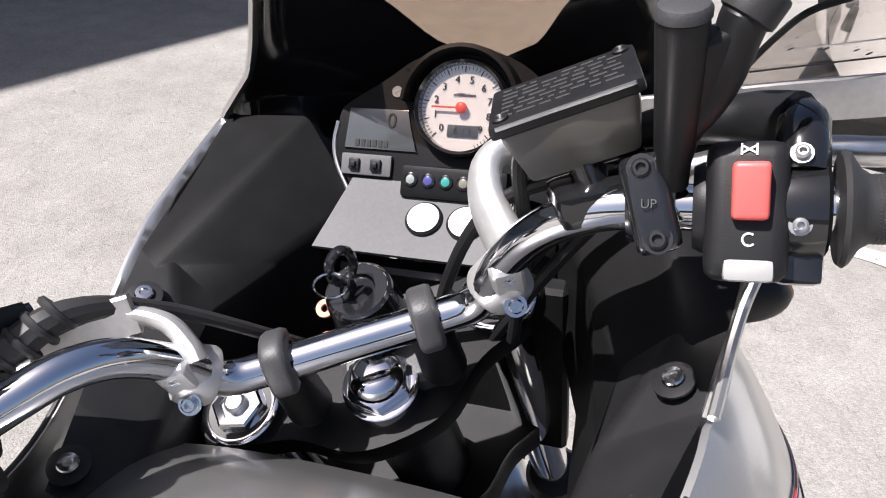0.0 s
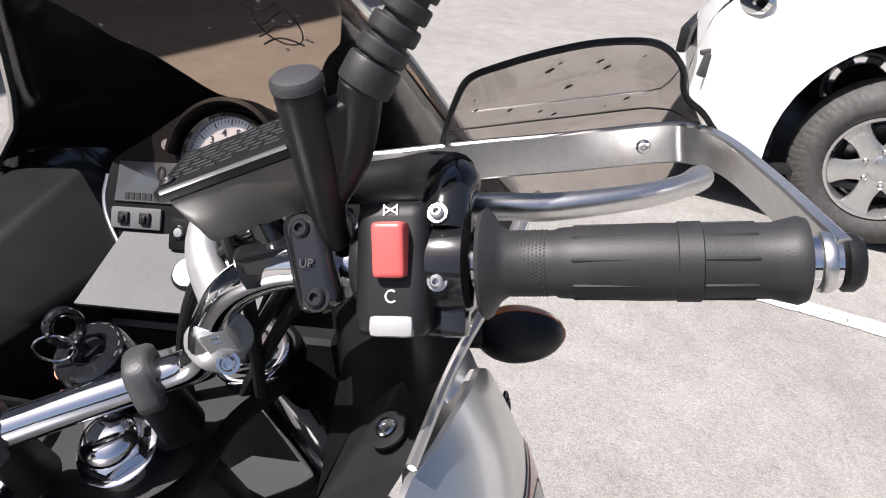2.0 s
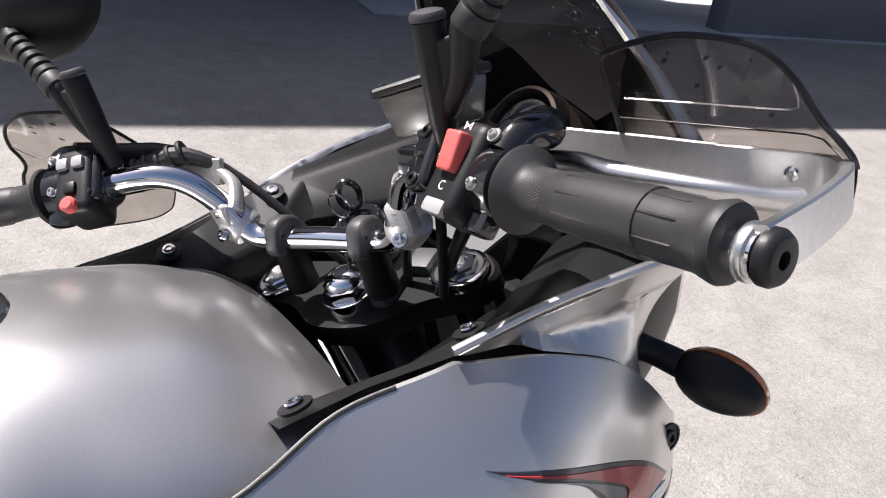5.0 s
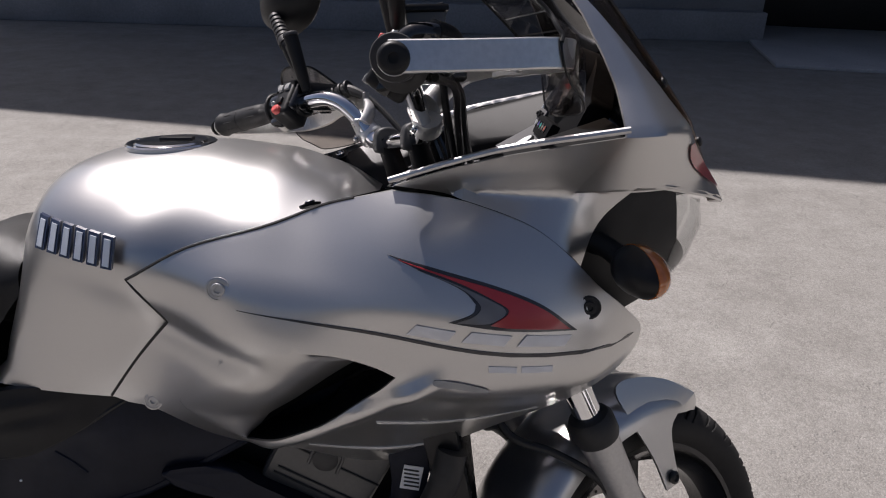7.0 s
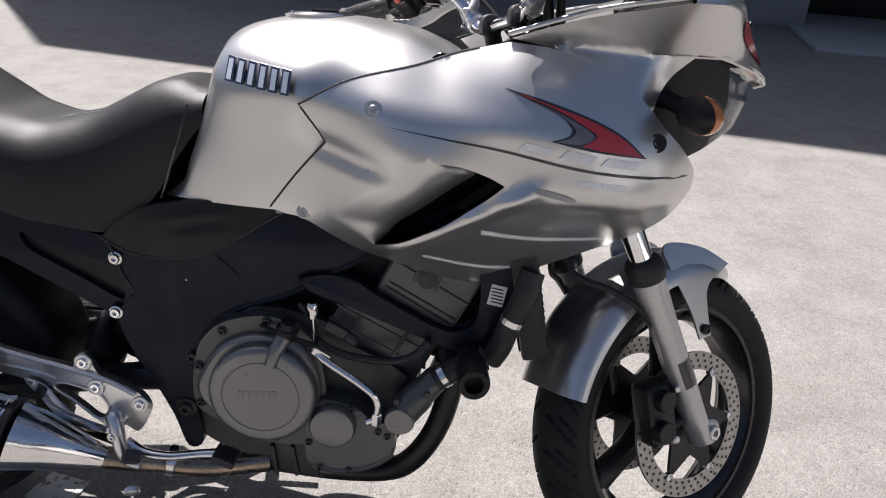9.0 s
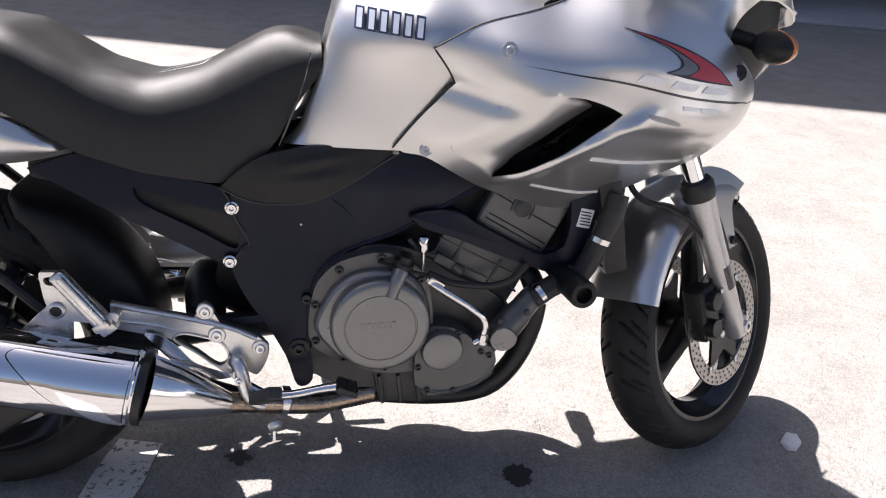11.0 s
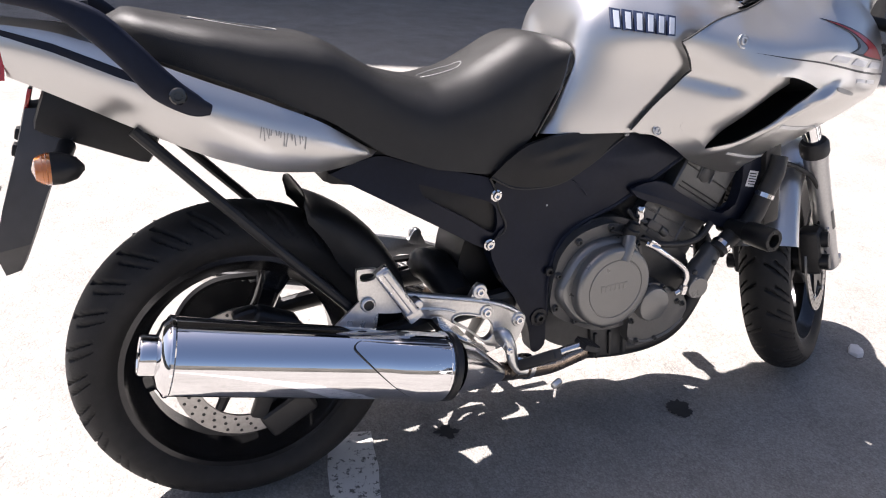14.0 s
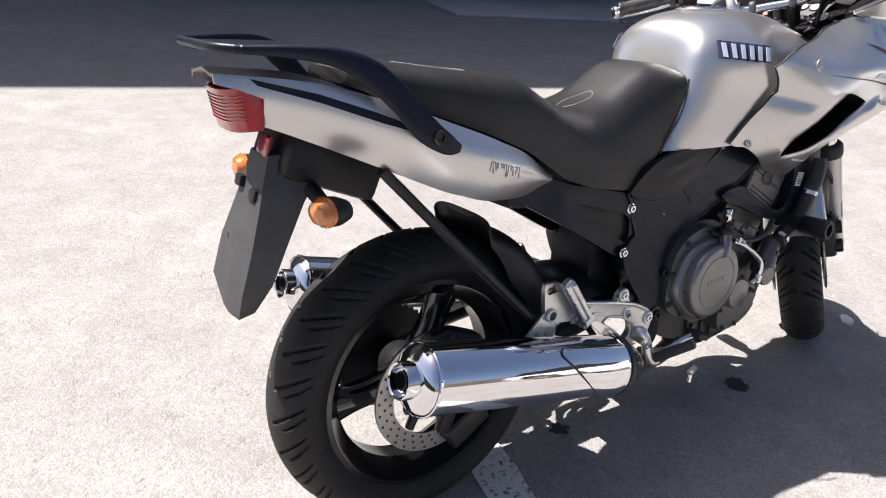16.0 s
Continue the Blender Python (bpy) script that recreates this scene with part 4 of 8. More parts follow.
bar_path = [centred(*p) for p in [(x, -y, z) for x, y, z in reversed(BAR)] + list(BAR[1:])]
handlebar = sp("handlebar", tube(bar_path, 0.0111, 20, 6), CHROME, label="chromed tubular handlebar")
for s in (-1, 1):
    # rubber-topped risers
    y = s * 0.046
    shape = outline([(-0.020, -0.020), (-0.024, 0.0), (-0.019, 0.019), (0.0, 0.0255), (0.019, 0.019), (0.024, 0.0), (0.020, -0.020)], 4)
    loops = []
    for dy, k in ((-0.0072, 0.58), (-0.0062, 0.68), (-0.004, 0.72), (0.004, 0.72), (0.0062, 0.68), (0.0072, 0.58)):
        loops.append([Vector((1.109 + a * k * 1.06, y + 0.010 + dy * 1.12, 1.011 + b * k * 1.05)) for a, b in shape])
    riser = sp("bar_clamp", rings(loops), GREYMATT, label="charcoal handlebar clamp cap", sharp=50)
    sp("riser_post", lathe([(0.014, 0), (0.0155, 0.004), (0.0135, 0.05), (0.0125, 0.062)], 20, Vector((1.126, y + 0.010, 0.958)), Vector((-0.31, 0, 0.95))), INNER, riser)

# frame of the right end of the bar: A outwards, H up the switch face, N towards the rider
def bar_frame(s, y):
    pts = [Vector((x, s * yy, z)) for x, yy, z in BAR]
    path = smooth_path(pts, 12)
    i = next(k for k in range(1, len(path)) if abs(path[k].y) >= min(y, 0.3619))
    p, q = path[i - 1], path[i]
    a = (q - p).normalized()
    o = p + (q - p) * ((y - abs(p.y)) / (abs(q.y) - abs(p.y)))
    return o, a, Vector((0.58, 0, 0.81))


def on_bar(s, y, turn=0.0):
    o, a, h = bar_frame(s, y)
    if s < 0:
        m = frame_on(o, a, h)
    else:
        m = frame_on(o, -a, h)
    return m @ Matrix.Rotation(radians(turn), 4, "X")


# local axes on the right side: x outwards along the bar, y up the face, z towards the rider
for s in (-1, 1):
    out = 1 if s < 0 else -1

    def lp(name, bm, mat, parent=None, y=0.196, label="", sharp=40.0):
        bm.transform(on_bar(s, y))
        return sp(name, bm, mat, parent, label, sharp)

    # grip with raised bands and ribs
    prof = [(0.0135, 0.0), (0.0245, 0.001), (0.026, 0.003), (0.0245, 0.005), (0.0180, 0.009), (0.0152, 0.013), (0.0150, 0.034), (0.0160, 0.036), (0.0166, 0.050), (0.0172, 0.074), (0.0170, 0.086), (0.0176, 0.0865), (0.0176, 0.096), (0.0166, 0.0965), (0.0163, 0.112), (0.0163, 0.124), (0.0178, 0.130), (0.0188, 0.134), (0.0178, 0.137), (0.0145, 0.138)]
    g = lp("grip", lathe([(r, h) for r, h in prof], 40, (0, 0, 0), (out, 0, 0)), SOFTRUBBER, None, 0.2285, "black ribbed rubber handlebar grip")
    ribs = bmesh.new()
    for k in range(9):
        a = 2 * math.pi * k / 9
        for h0, h1 in ((0.042, 0.082), (0.094, 0.118)):
            m = Matrix.Rotation(a, 4, "X") @ Matrix.Translation((out * (h0 + h1) / 2, 0, 0.0164))
            piece = box((h1 - h0, 0.0016, 0.0014), bevel=0.0008, segments=1)
            piece.transform(m)
            ribs = joined(ribs, piece)
    lp("grip_rib", ribs, SOFTRUBBER, g, 0.2285)
    knurl = bmesh.new()
    for k in range(56):
        for j in range(10):
            a = 2 * math.pi * (k + 0.5 * (j % 2)) / 56
            bmesh.ops.create_cone(knurl, cap_ends=True, segments=4, radius1=0.0010, radius2=0.0003, depth=0.0005,
                                  matrix=Matrix.Rotation(a, 4, "X") @ Matrix.Translation((out * (0.0150 + 0.0017 * j), 0, 0.01505)))
    lp("grip_knurl", knurl, SOFTRUBBER, g, 0.2285)
    # bar end: spacer collar and black weight
    be = lp("bar_end", lathe([(0.010, 0.0), (0.0125, 0.001), (0.0130, 0.002), (0.0130, 0.005), (0.0125, 0.006), (0.0105, 0.0065)], 32, (0, 0, 0), (out, 0, 0)), BARE, None, 0.3545, "aluminium bar end with black plug")
    lp("end_plug", lathe([(0.0105, 0.0100), (0.0125, 0.0105), (0.0125, 0.014), (0.0105, 0.017), (0.009, 0.0175), (0.004, 0.0175), (0.004, 0.014)], 28, (0, 0, 0), (out, 0, 0)), MATT, be, 0.3545)

    # switch housing
    sw = lp("switch_housing", joined(box((0.034, 0.061, 0.044), (0, -0.003, 0.004), 0.008, 3), lathe([(0.019, -0.022 * out), (0.021, -0.018 * out), (0.021, 0.018 * out), (0.019, 0.022 * out)], 28, (0, 0, 0), (1, 0, 0))), MATT, None, 0.196, "black switch housing on the handlebar")
    hs = lp("throttle_housing" if s < 0 else "clamp_housing", joined(
        lathe([(0.020, -0.0115), (0.0235, -0.0095), (0.0245, 0), (0.0235, 0.0095), (0.020, 0.0115)], 32, (0, 0, 0), (1, 0, 0)),
        tube([(0, 0.014, 0.010), (0.0, 0.030, 0.006), (0, 0.041, -0.010), (-0.018 * out, 0.046, -0.024), (-0.048 * out, 0.046, -0.034), (-0.085 * out, 0.044, -0.044)], [0.012, 0.012, 0.012, 0.0105, 0.009, 0.006], 14, 5),
        box((0.020, 0.020, 0.014), (0, -0.024, 0.004), 0.004)), GLOSSBLACK, None, 0.2155, "gloss black throttle tube housing")
    boot = tube([(0, 0.041, -0.008), (-0.016 * out, 0.046, -0.023), (-0.034 * out, 0.0465, -0.030), (-0.060 * out, 0.046, -0.038), (-0.082 * out, 0.044, -0.044)], [0.0135, 0.0130, 0.0115, 0.0112, 0.0080], 16, 5)
    lp("cable_boot", boot, MATT, hs, 0.2155, "black rubber boot on the throttle cables")
    for yy in (0.0215, -0.0085):
        lp("socket_screw", screw((-0.001 * out, yy, 0.0220), (0, 0.25 if yy > 0 else -0.1, 1), 0.0031, 0.0035), FORKGREY, hs, 0.2155)
    if s < 0:
        kill = lp("kill_switch", joined(box((0.0150, 0.0240, 0.010), (0.001, 0.005, 0.0265), 0.0020, 2), box((0.0146, 0.0245, 0.008), (0.001, 0.0048, 0.0300), 0.0026, 3, (9, 0, 0))), KILLRED, sw, 0.196, "red engine kill switch")
        lp("starter_button", box((0.0205, 0.0098, 0.010), (0.001, -0.0285, 0.0225), 0.003, 2), LIGHTGREY, sw, 0.196, "pale grey starter button")
        ring = tube([(0.0026 * math.cos(a), 0.0026 * math.sin(a), 0) for a in [0.9 + k * 0.33 for k in range(15)]], 0.0005, 6, 2)
        ring.transform(Matrix.Translation((0.001, -0.0155, 0.0262)))
        lp("run_mark", ring, STICKER_WHITE, sw, 0.196)
        lp("off_mark", joined(box((0.006, 0.0008, 0.0005), (0, 0.0228, 0.0262), 0, 1, (0, 0, 30)), box((0.006, 0.0008, 0.0005), (0, 0.0228, 0.0262), 0, 1, (0, 0, -30)), box((0.0008, 0.005, 0.0005), (0.003, 0.0228, 0.0262), 0), box((0.0008, 0.005, 0.0005), (-0.003, 0.0228, 0.0262), 0)), STICKER_WHITE, sw, 0.196)
    else:
        for xx, yy, mt in ((-0.008, 0.012, LIGHTGREY), (0.006, 0.012, LIGHTGREY), (0.0, -0.012, MATT)):
            lp("switch_button", box((0.011, 0.011, 0.008), (xx, yy, 0.026), 0.003), mt, sw, 0.196)
        lp("horn_button", lathe([(0.007, 0), (0.007, 0.006), (0.005, 0.008)], 18, (0.0, -0.028, 0.024), (0, 0, 1)), KILLRED, sw, 0.196)
    # lever clamp with two bolts
    lc = lp("lever_clamp", joined(box((0.021, 0.046, 0.014), (0, 0, 0.0150), 0.006, 3, (0, 0, 14 if s < 0 else 0)), lathe([(0.0165, -0.011), (0.0175, -0.008), (0.0175, 0.008), (0.0165, 0.011)], 24, (0, 0, 0), (1, 0, 0))), GLOSSBLACK, None, 0.160 if s < 0 else 0.185, "black lever clamp")
    for yy in (0.0155, -0.0165):
        lp("socket_screw", screw((-0.25 * yy if s < 0 else 0, yy, 0.0212), (0, 0, 1), 0.0045, 0.003), DARKMETAL, lc, 0.160 if s < 0 else 0.185)
    if s < 0:
        m = STEER @ on_bar(s, 0.160)
        words("UP", 0.0058, m @ Vector((0, -0.001, 0.0238)), m.to_3x3() @ Vector((1, 0, 0)), m.to_3x3() @ Vector((0, 1, 0)), GREYMATT, "up_mark", lc)
    # lever
    o = Vector((1.045, s * 0.165, 1.070))
    lever = sp("hand_lever", tube([(1.072, s * 0.160, 1.072), (1.070, s * 0.205, 1.074), (1.050, s * 0.245, 1.076), (1.036, s * 0.275, 1.071), (1.032, s * 0.320, 1.063), (1.042, s * 0.352, 1.055), (1.050, s * 0.366, 1.052)], [0.011, 0.0105, 0.0095, 0.0095, 0.0088, 0.0085, 0.0098], 14, 6, flat=0.75), BARE, label="polished aluminium hand lever")
    sp("lever_bracket", joined(box((0.045, 0.040, 0.022), (1.086 if s < 0 else 1.058, s * (0.160 if s < 0 else 0.188), 1.073), 0.007, 3), rod((1.070, s * 0.172 if s < 0 else 0.196, 1.060), (1.070, s * 0.172 if s < 0 else 0.196, 1.090), 0.009)), GLOSSBLACK, label="black lever bracket")

# brake fluid reservoir
RES = STEER @ frame_on((1.074, -0.136, 1.134), (-0.26, -0.955, 0.13), (0.96, -0.25, 0.03))


def tapered_box(w, d, h, k, bevel):
    bm = bmesh.new()
    bmesh.ops.create_cube(bm, size=1)
    for v in bm.verts:
        f = k if v.co.z < 0 else 1.0
        v.co = Vector((v.co.x * w * f, v.co.y * d * f, v.co.z * h))
    bmesh.ops.bevel(bm, geom=list(bm.edges), offset=bevel, segments=2, affect="EDGES", profile=0.6)
    return bm


res = bp("fluid_reservoir", moved(tapered_box(0.068, 0.046, 0.030, 0.80, 0.004), RES @ Matrix.Translation((0, 0, -0.019))), SMOKED, label="black brake fluid reservoir")
bp("reservoir_lid", moved(box((0.073, 0.050, 0.007), (0, 0, -0.0005), 0.002), RES), MATT, res, "black lid with worn embossed lettering")
bars = bmesh.new()
rng = random.Random(4)
for row in range(7):
    x = -0.030
    while x < 0.028:
        w = rng.uniform(0.003, 0.009)
        if abs(row - 3) < 3 or rng.random() < 0.6:
            bars = joined(bars, box((w, 0.0022, 0.0006), (x + w / 2, 0.017 - row * 0.0055, 0.0032), 0))
        x += w + 0.0022
bp("lid_lettering", moved(bars, RES), GREYMATT, res, "unreadable embossed warning lines")
for sx, sy in ((-1, -1), (1, 1)):
    bp("lid_screw", moved(lathe([(0.0042, 0.002), (0.0042, 0.0042), (0.003, 0.005), (0.001, 0.0035)], 14, (sx * 0.030, sy * 0.018, 0), (0, 0, 1)), RES), DARKMETAL, res)
bp("lid_edge", moved(box((0.066, 0.0016, 0.002), (0.0, -0.0248, 0.0015), 0.0006), RES), BARE, res, "edge worn to bright metal")
sp("reservoir_mount", joined(rod((1.058, -0.140, 1.075), (1.068, -0.136, 1.112), 0.009), box((0.03, 0.05, 0.02), (1.062, -0.142, 1.082), 0.006)), GLOSSBLACK, res)
sp("reservoir_hose", tube([(1.088, -0.122, 1.115), (1.108, -0.112, 1.09), (1.120, -0.105, 1.03), (1.145, -0.085, 0.95)], 0.0045, 10), MATT, label="black brake hose")
sp("brake_line", tube([(1.070, -0.165, 1.075), (1.098, -0.140, 1.078), (1.125, -0.09, 1.06), (1.150, -0.05, 1.00), (1.17, -0.03, 0.93)], 0.0045, 10), MATT, label="black brake hose")

# mirrors: post, bellows, head
for s in (-1, 1):
    base = Vector((1.034, s * 0.168, 1.090))
    tip = Vector((1.016, s * 0.174, 1.170))
    post = sp("mirror_post", joined(lathe([(0.007, 0.0), (0.0075, 0.012), (0.0082, 0.016), (0.0090, 0.020), (0.0106, 0.0765), (0.0102, 0.0795)], 26, base, tip - base)), MATT, label="black mirror post")
    sp("post_cap", lathe([(0.0111, 0), (0.0111, 0.003), (0.0098, 0.005), (0.007, 0.0058)], 26, tip - (tip - base).normalized() * 0.002, tip - base), GREYMATT, post)
    low, b = Vector((1.0305, s * 0.171, 1.112)), Vector((1.0175, s * 0.1990, 1.1600))
    w2 = Vector((-0.05, s * 0.70, 0.71)).normalized()
    sp("mirror_arm", tube([low, low + (b - low) * 0.5 + Vector((0, s * 0.003, -0.003)), b - w2 * 0.002, b + w2 * 0.001], [0.0075, 0.0085, 0.0098, 0.0100], 18, 4), MATT, post)
    # solid web between post and arm
    web = bmesh.new()
    corners = [Vector((1.0310, s * 0.1700, 1.104)), Vector((1.0185, s * 0.1745, 1.157)), Vector((1.0178, s * 0.1860, 1.1585)), Vector((1.0175, s * 0.1975, 1.1590)), Vector((1.0260, s * 0.1850, 1.1300))]
    across = (corners[1] - corners[0]).cross(corners[3] - corners[0]).normalized() * 0.0068
    web_loops = [[web.verts.new(q + across * k) for q in corners] for k in (-1, 1)]
    web.faces.new(web_loops[0])
    web.faces.new(list(reversed(web_loops[1])))
    for k in range(5):
        web.faces.new((web_loops[0][k], web_loops[1][k], web_loops[1][(k + 1) % 5], web_loops[0][(k + 1) % 5]))
    bmesh.ops.recalc_face_normals(web, faces=web.faces)
    bmesh.ops.bevel(web, geom=list(web.edges), offset=0.003, segments=3, affect="EDGES", profile=0.5)
    sp("arm_web", web, MATT, post, sharp=50)
    prof = [(0.0095, -0.001), (0.0116, 0.0), (0.0118, 0.0015), (0.0118, 0.0105), (0.0112, 0.0120), (0.0088, 0.0122)]
    for k in range(6):
        r, h = 0.0112 - 0.0003 * k, 0.0135 + 0.0096 * k
        prof += [(r - 0.0028, h), (r - 0.0006, h + 0.0002), (r, h + 0.0012), (r, h + 0.0062), (r - 0.0008, h + 0.0072), (r - 0.0030, h + 0.0074)]
    sp("bellows", lathe(prof, 28, b, w2), SOFTRUBBER, post, "black ribbed rubber bellows", 30)
    c = Vector((1.0568, s * 0.2666, 1.2360))
    sp("head_stalk", tube([b + w2 * 0.066, b + w2 * 0.078 + Vector((0.008, 0, 0)), c], 0.0075, 12, 4), MATT, post)
    m = frame_on(c, (0.25, -1, 0), (0.1, 0, 1))
    shell = lathe([(0.052, 0.0), (0.056, -0.004), (0.056, -0.012), (0.048, -0.030), (0.030, -0.044), (0.008, -0.050)], 36, (0, 0, 0), (0, 0, 1))
    shell.transform(m @ Matrix.Diagonal((1.35, 0.9, 1, 1)) @ Matrix.Rotation(math.pi, 4, "Y") @ Matrix.Diagonal((1, 1, 1, 1)))
    head = sp("mirror_head", shell, MATT, post, "black oval mirror head")
    glass = lathe([(0.0505, 0.0), (0.0505, 0.0012)], 36, (0, 0, 0), (0, 0, 1))
    glass.transform(m @ Matrix.Diagonal((1.35, 0.9, 1, 1)) @ Matrix.Translation((0, 0, -0.0016)))
    sp("mirror_glass", glass, CHROME, post, "mirror glass")

# hand guards: bent flat aluminium bar, clamp, plate and tinted deflector
def flat_bar(path, tall, thick, n=8):
    pts = smooth_path(path, n)
    loops = []
    for i, p in enumerate(pts):
        d = (pts[min(i + 1, len(pts) - 1)] - pts[max(i - 1, 0)]).normalized()
        up = Vector((0.12, 0, 1))
        up = (up - d * up.dot(d)).normalized()
        side = d.cross(up)
        h, t, e = tall / 2, thick / 2, 0.0012
        loops.append([p + up * u + side * v for u, v in ((h, t - e), (h - e, t), (-h + e, t), (-h, t - e), (-h, -t + e), (-h + e, -t), (h - e, -t), (h, -t + e))])
    return rings(loops)


def guard_x(y, z):
    """The deflector leans back above the bar and wraps round at its outer end."""
    high = max(0.0, z - 1.07)
    wrap = max(0.0, abs(y) - 0.366 + 0.35 * high)
    return 1.1065 + 0.35 * (0.372 - abs(y)) - high * (1 + 3 * high) - 54 * min(wrap, 0.018) ** 2 - 1.9 * max(0.0, wrap - 0.018)


GUARD = outline([(0.246, 1.062), (0.248, 1.085), (0.250, 1.102), (0.2525, 1.120), (0.257, 1.136), (0.271, 1.1405), (0.2895, 1.1428), (0.308, 1.143), (0.322, 1.141), (0.337, 1.137), (0.348, 1.132), (0.357, 1.124), (0.3655, 1.112), (0.371, 1.100), (0.377, 1.089), (0.3845, 1.0797), (0.391, 1.069), (0.392, 1.060), (0.390, 1.045), (0.387, 1.036), (0.383, 1.0286), (0.364, 1.014), (0.320, 1.0143), (0.281, 1.018), (0.261, 1.025), (0.253, 1.034)], 4)
SPLASHES = ((0.2966, 1.1304, 2.6), (0.3003, 1.1343, 1.3), (0.3208, 1.1298, 2.0), (0.3267, 1.1239, 2.0), (0.3113, 1.1146, 2.4), (0.2642, 1.1103, 1.6), (0.2834, 1.1044, 1.8), (0.3013, 1.098, 1.6), (0.3103, 1.0929, 1.8), (0.3387, 1.0912, 0.9), (0.3492, 1.0942, 2.0), (0.3432, 1.1264, 0.9), (0.2619, 1.119, 0.9))
for s in (-1, 1):
    inboard = [(1.113, s * 0.32, 1.064), (1.130, s * 0.27, 1.070), (1.146, s * 0.22, 1.075), (1.155, s * 0.18, 1.080), (1.157, s * 0.155, 1.081)] if s < 0 else [(1.104, s * 0.29, 1.062), (1.103, s * 0.22, 1.070), (1.104, s * 0.15, 1.073), (1.106, s * 0.118, 1.072)]
    guard = sp("guard_bar", flat_bar([(0.938, s * 0.362, 1.053), (1.00, s * 0.378, 1.054), (1.055, s * 0.388, 1.056), (1.082, s * 0.384, 1.0575), (1.097, s * 0.370, 1.0585), *inboard], 0.0245, 0.0065), BARE, label="bent flat aluminium hand guard bar")
    if s > 0:
        sp("guard_arm", tube([(1.108, 0.150, 1.072), (1.110, 0.125, 1.070), (1.106, 0.105, 1.060), (1.098, 0.096, 1.046), (1.094, 0.095, 1.038)], [0.008, 0.009, 0.010, 0.010, 0.012], 14, 5, flat=0.6), CASTALU, guard, "cast aluminium guard arm")
    else:
        sp("guard_arm", tube([(1.158, s * 0.160, 1.081), (1.156, s * 0.125, 1.083), (1.146, s * 0.100, 1.081), (1.126, s * 0.091, 1.067), (1.104, s * 0.094, 1.046)], [0.010, 0.012, 0.0135, 0.015, 0.017], 16, 5, flat=0.7), CASTALU, guard, "cast aluminium guard arm")
    clamp = sp("guard_clamp", joined(lathe([(0.0165, -0.011), (0.018, -0.008), (0.018, 0.008), (0.0165, 0.011)], 24, centred(1.094, s * 0.094, 1.034), (0.25, s * -0.72, -0.62)),
                           box((0.018, 0.020, 0.038), centred(1.084, s * 0.097, 1.040), 0.006, 3, (0, -25, 0))), CASTALU, guard, "cast aluminium clamp")
    for dz in (-0.011, 0.011):
        sp("socket_screw", screw(centred(1.075, s * 0.097, 1.038 + dz), (-0.9, 0, 0.42), 0.0045, 0.004), STEEL, guard)
    # deflector as a single curved skin with thickness along x
    raw = sheet(GUARD, lambda y, z: Vector((y, -1.0, z)), 0.003, 0.018)
    for v in raw.verts:
        y, z, back = v.co.x, v.co.z, v.co.y + 1.0
        v.co = Vector((guard_x(y, z) + 0.004 + back, s * y, z))
    shield = sp("deflector", raw, SHIELD, guard, "smoke-tinted clear plastic hand deflector")
    edge = [Vector((guard_x(y, z) + 0.0055, s * y, z)) for y, z in GUARD]
    crown = [i for i, (y, z) in enumerate(GUARD) if z > 1.064]
    low = list(range(crown[-1] + 1, len(GUARD))) + list(range(crown[0]))
    sp("deflector_edge", tube([edge[i] for i in crown], 0.0019, 8, 1, False), MATT, guard, "thick black rubber edging")
    sp("deflector_edge", tube([edge[crown[-1]]] + [edge[i] for i in low] + [edge[crown[0]]], 0.0009, 6, 1, False), MATT, guard, "thin black edging")
    face = lambda y, z: Vector((guard_x(y, z) + 0.0030, s * y, z))
    sp("moulded_line", tube([face(0.262 + 0.0975 * k / 24, 1.1094 - 0.0125 * k / 24) for k in range(25)] + [face(0.3640, 1.0985), face(0.3645, 1.104), face(0.3632, 1.113)], 0.00055, 6, 1, False), BARE, shield, "bright moulded line")
    sp("moulded_line", tube([face(0.252 + 0.115 * k / 24, 1.0962 - 0.0148 * k / 24) for k in range(25)] + [face(0.3755, 1.0795), face(0.3887, 1.067)], 0.0006, 6, 1, False), DARKMETAL, shield, "dark moulded fold")
    sp("guard_screw", lathe([(0.0045, 0), (0.0045, 0.002), (0.0035, 0.003), (0.0022, 0.0032), (0.0016, 0.0016)], 16, (1.0985, s * 0.3600, 1.0590), (-0.94, s * -0.33, 0.1)), STEEL, guard)
    for y, z, wide in SPLASHES:
        # flat dark specks, longer across than high
        spot = bmesh.new()
        rim = [spot.verts.new(face(y + wide * 0.00085 * math.cos(a), z + wide * 0.0006 * math.sin(a + 0.4)) - Vector((0.0005 + 0.0002 * (k % 2), 0, 0))) for k, a in enumerate(i * math.pi / 6 for i in range(12))]
        mid = spot.verts.new(face(y, z) - Vector((0.0011, 0, 0)))
        for k in range(12):
            spot.faces.new((rim[k], rim[(k + 1) % 12], mid))
        sp("splash_spot", spot, INK, shield)

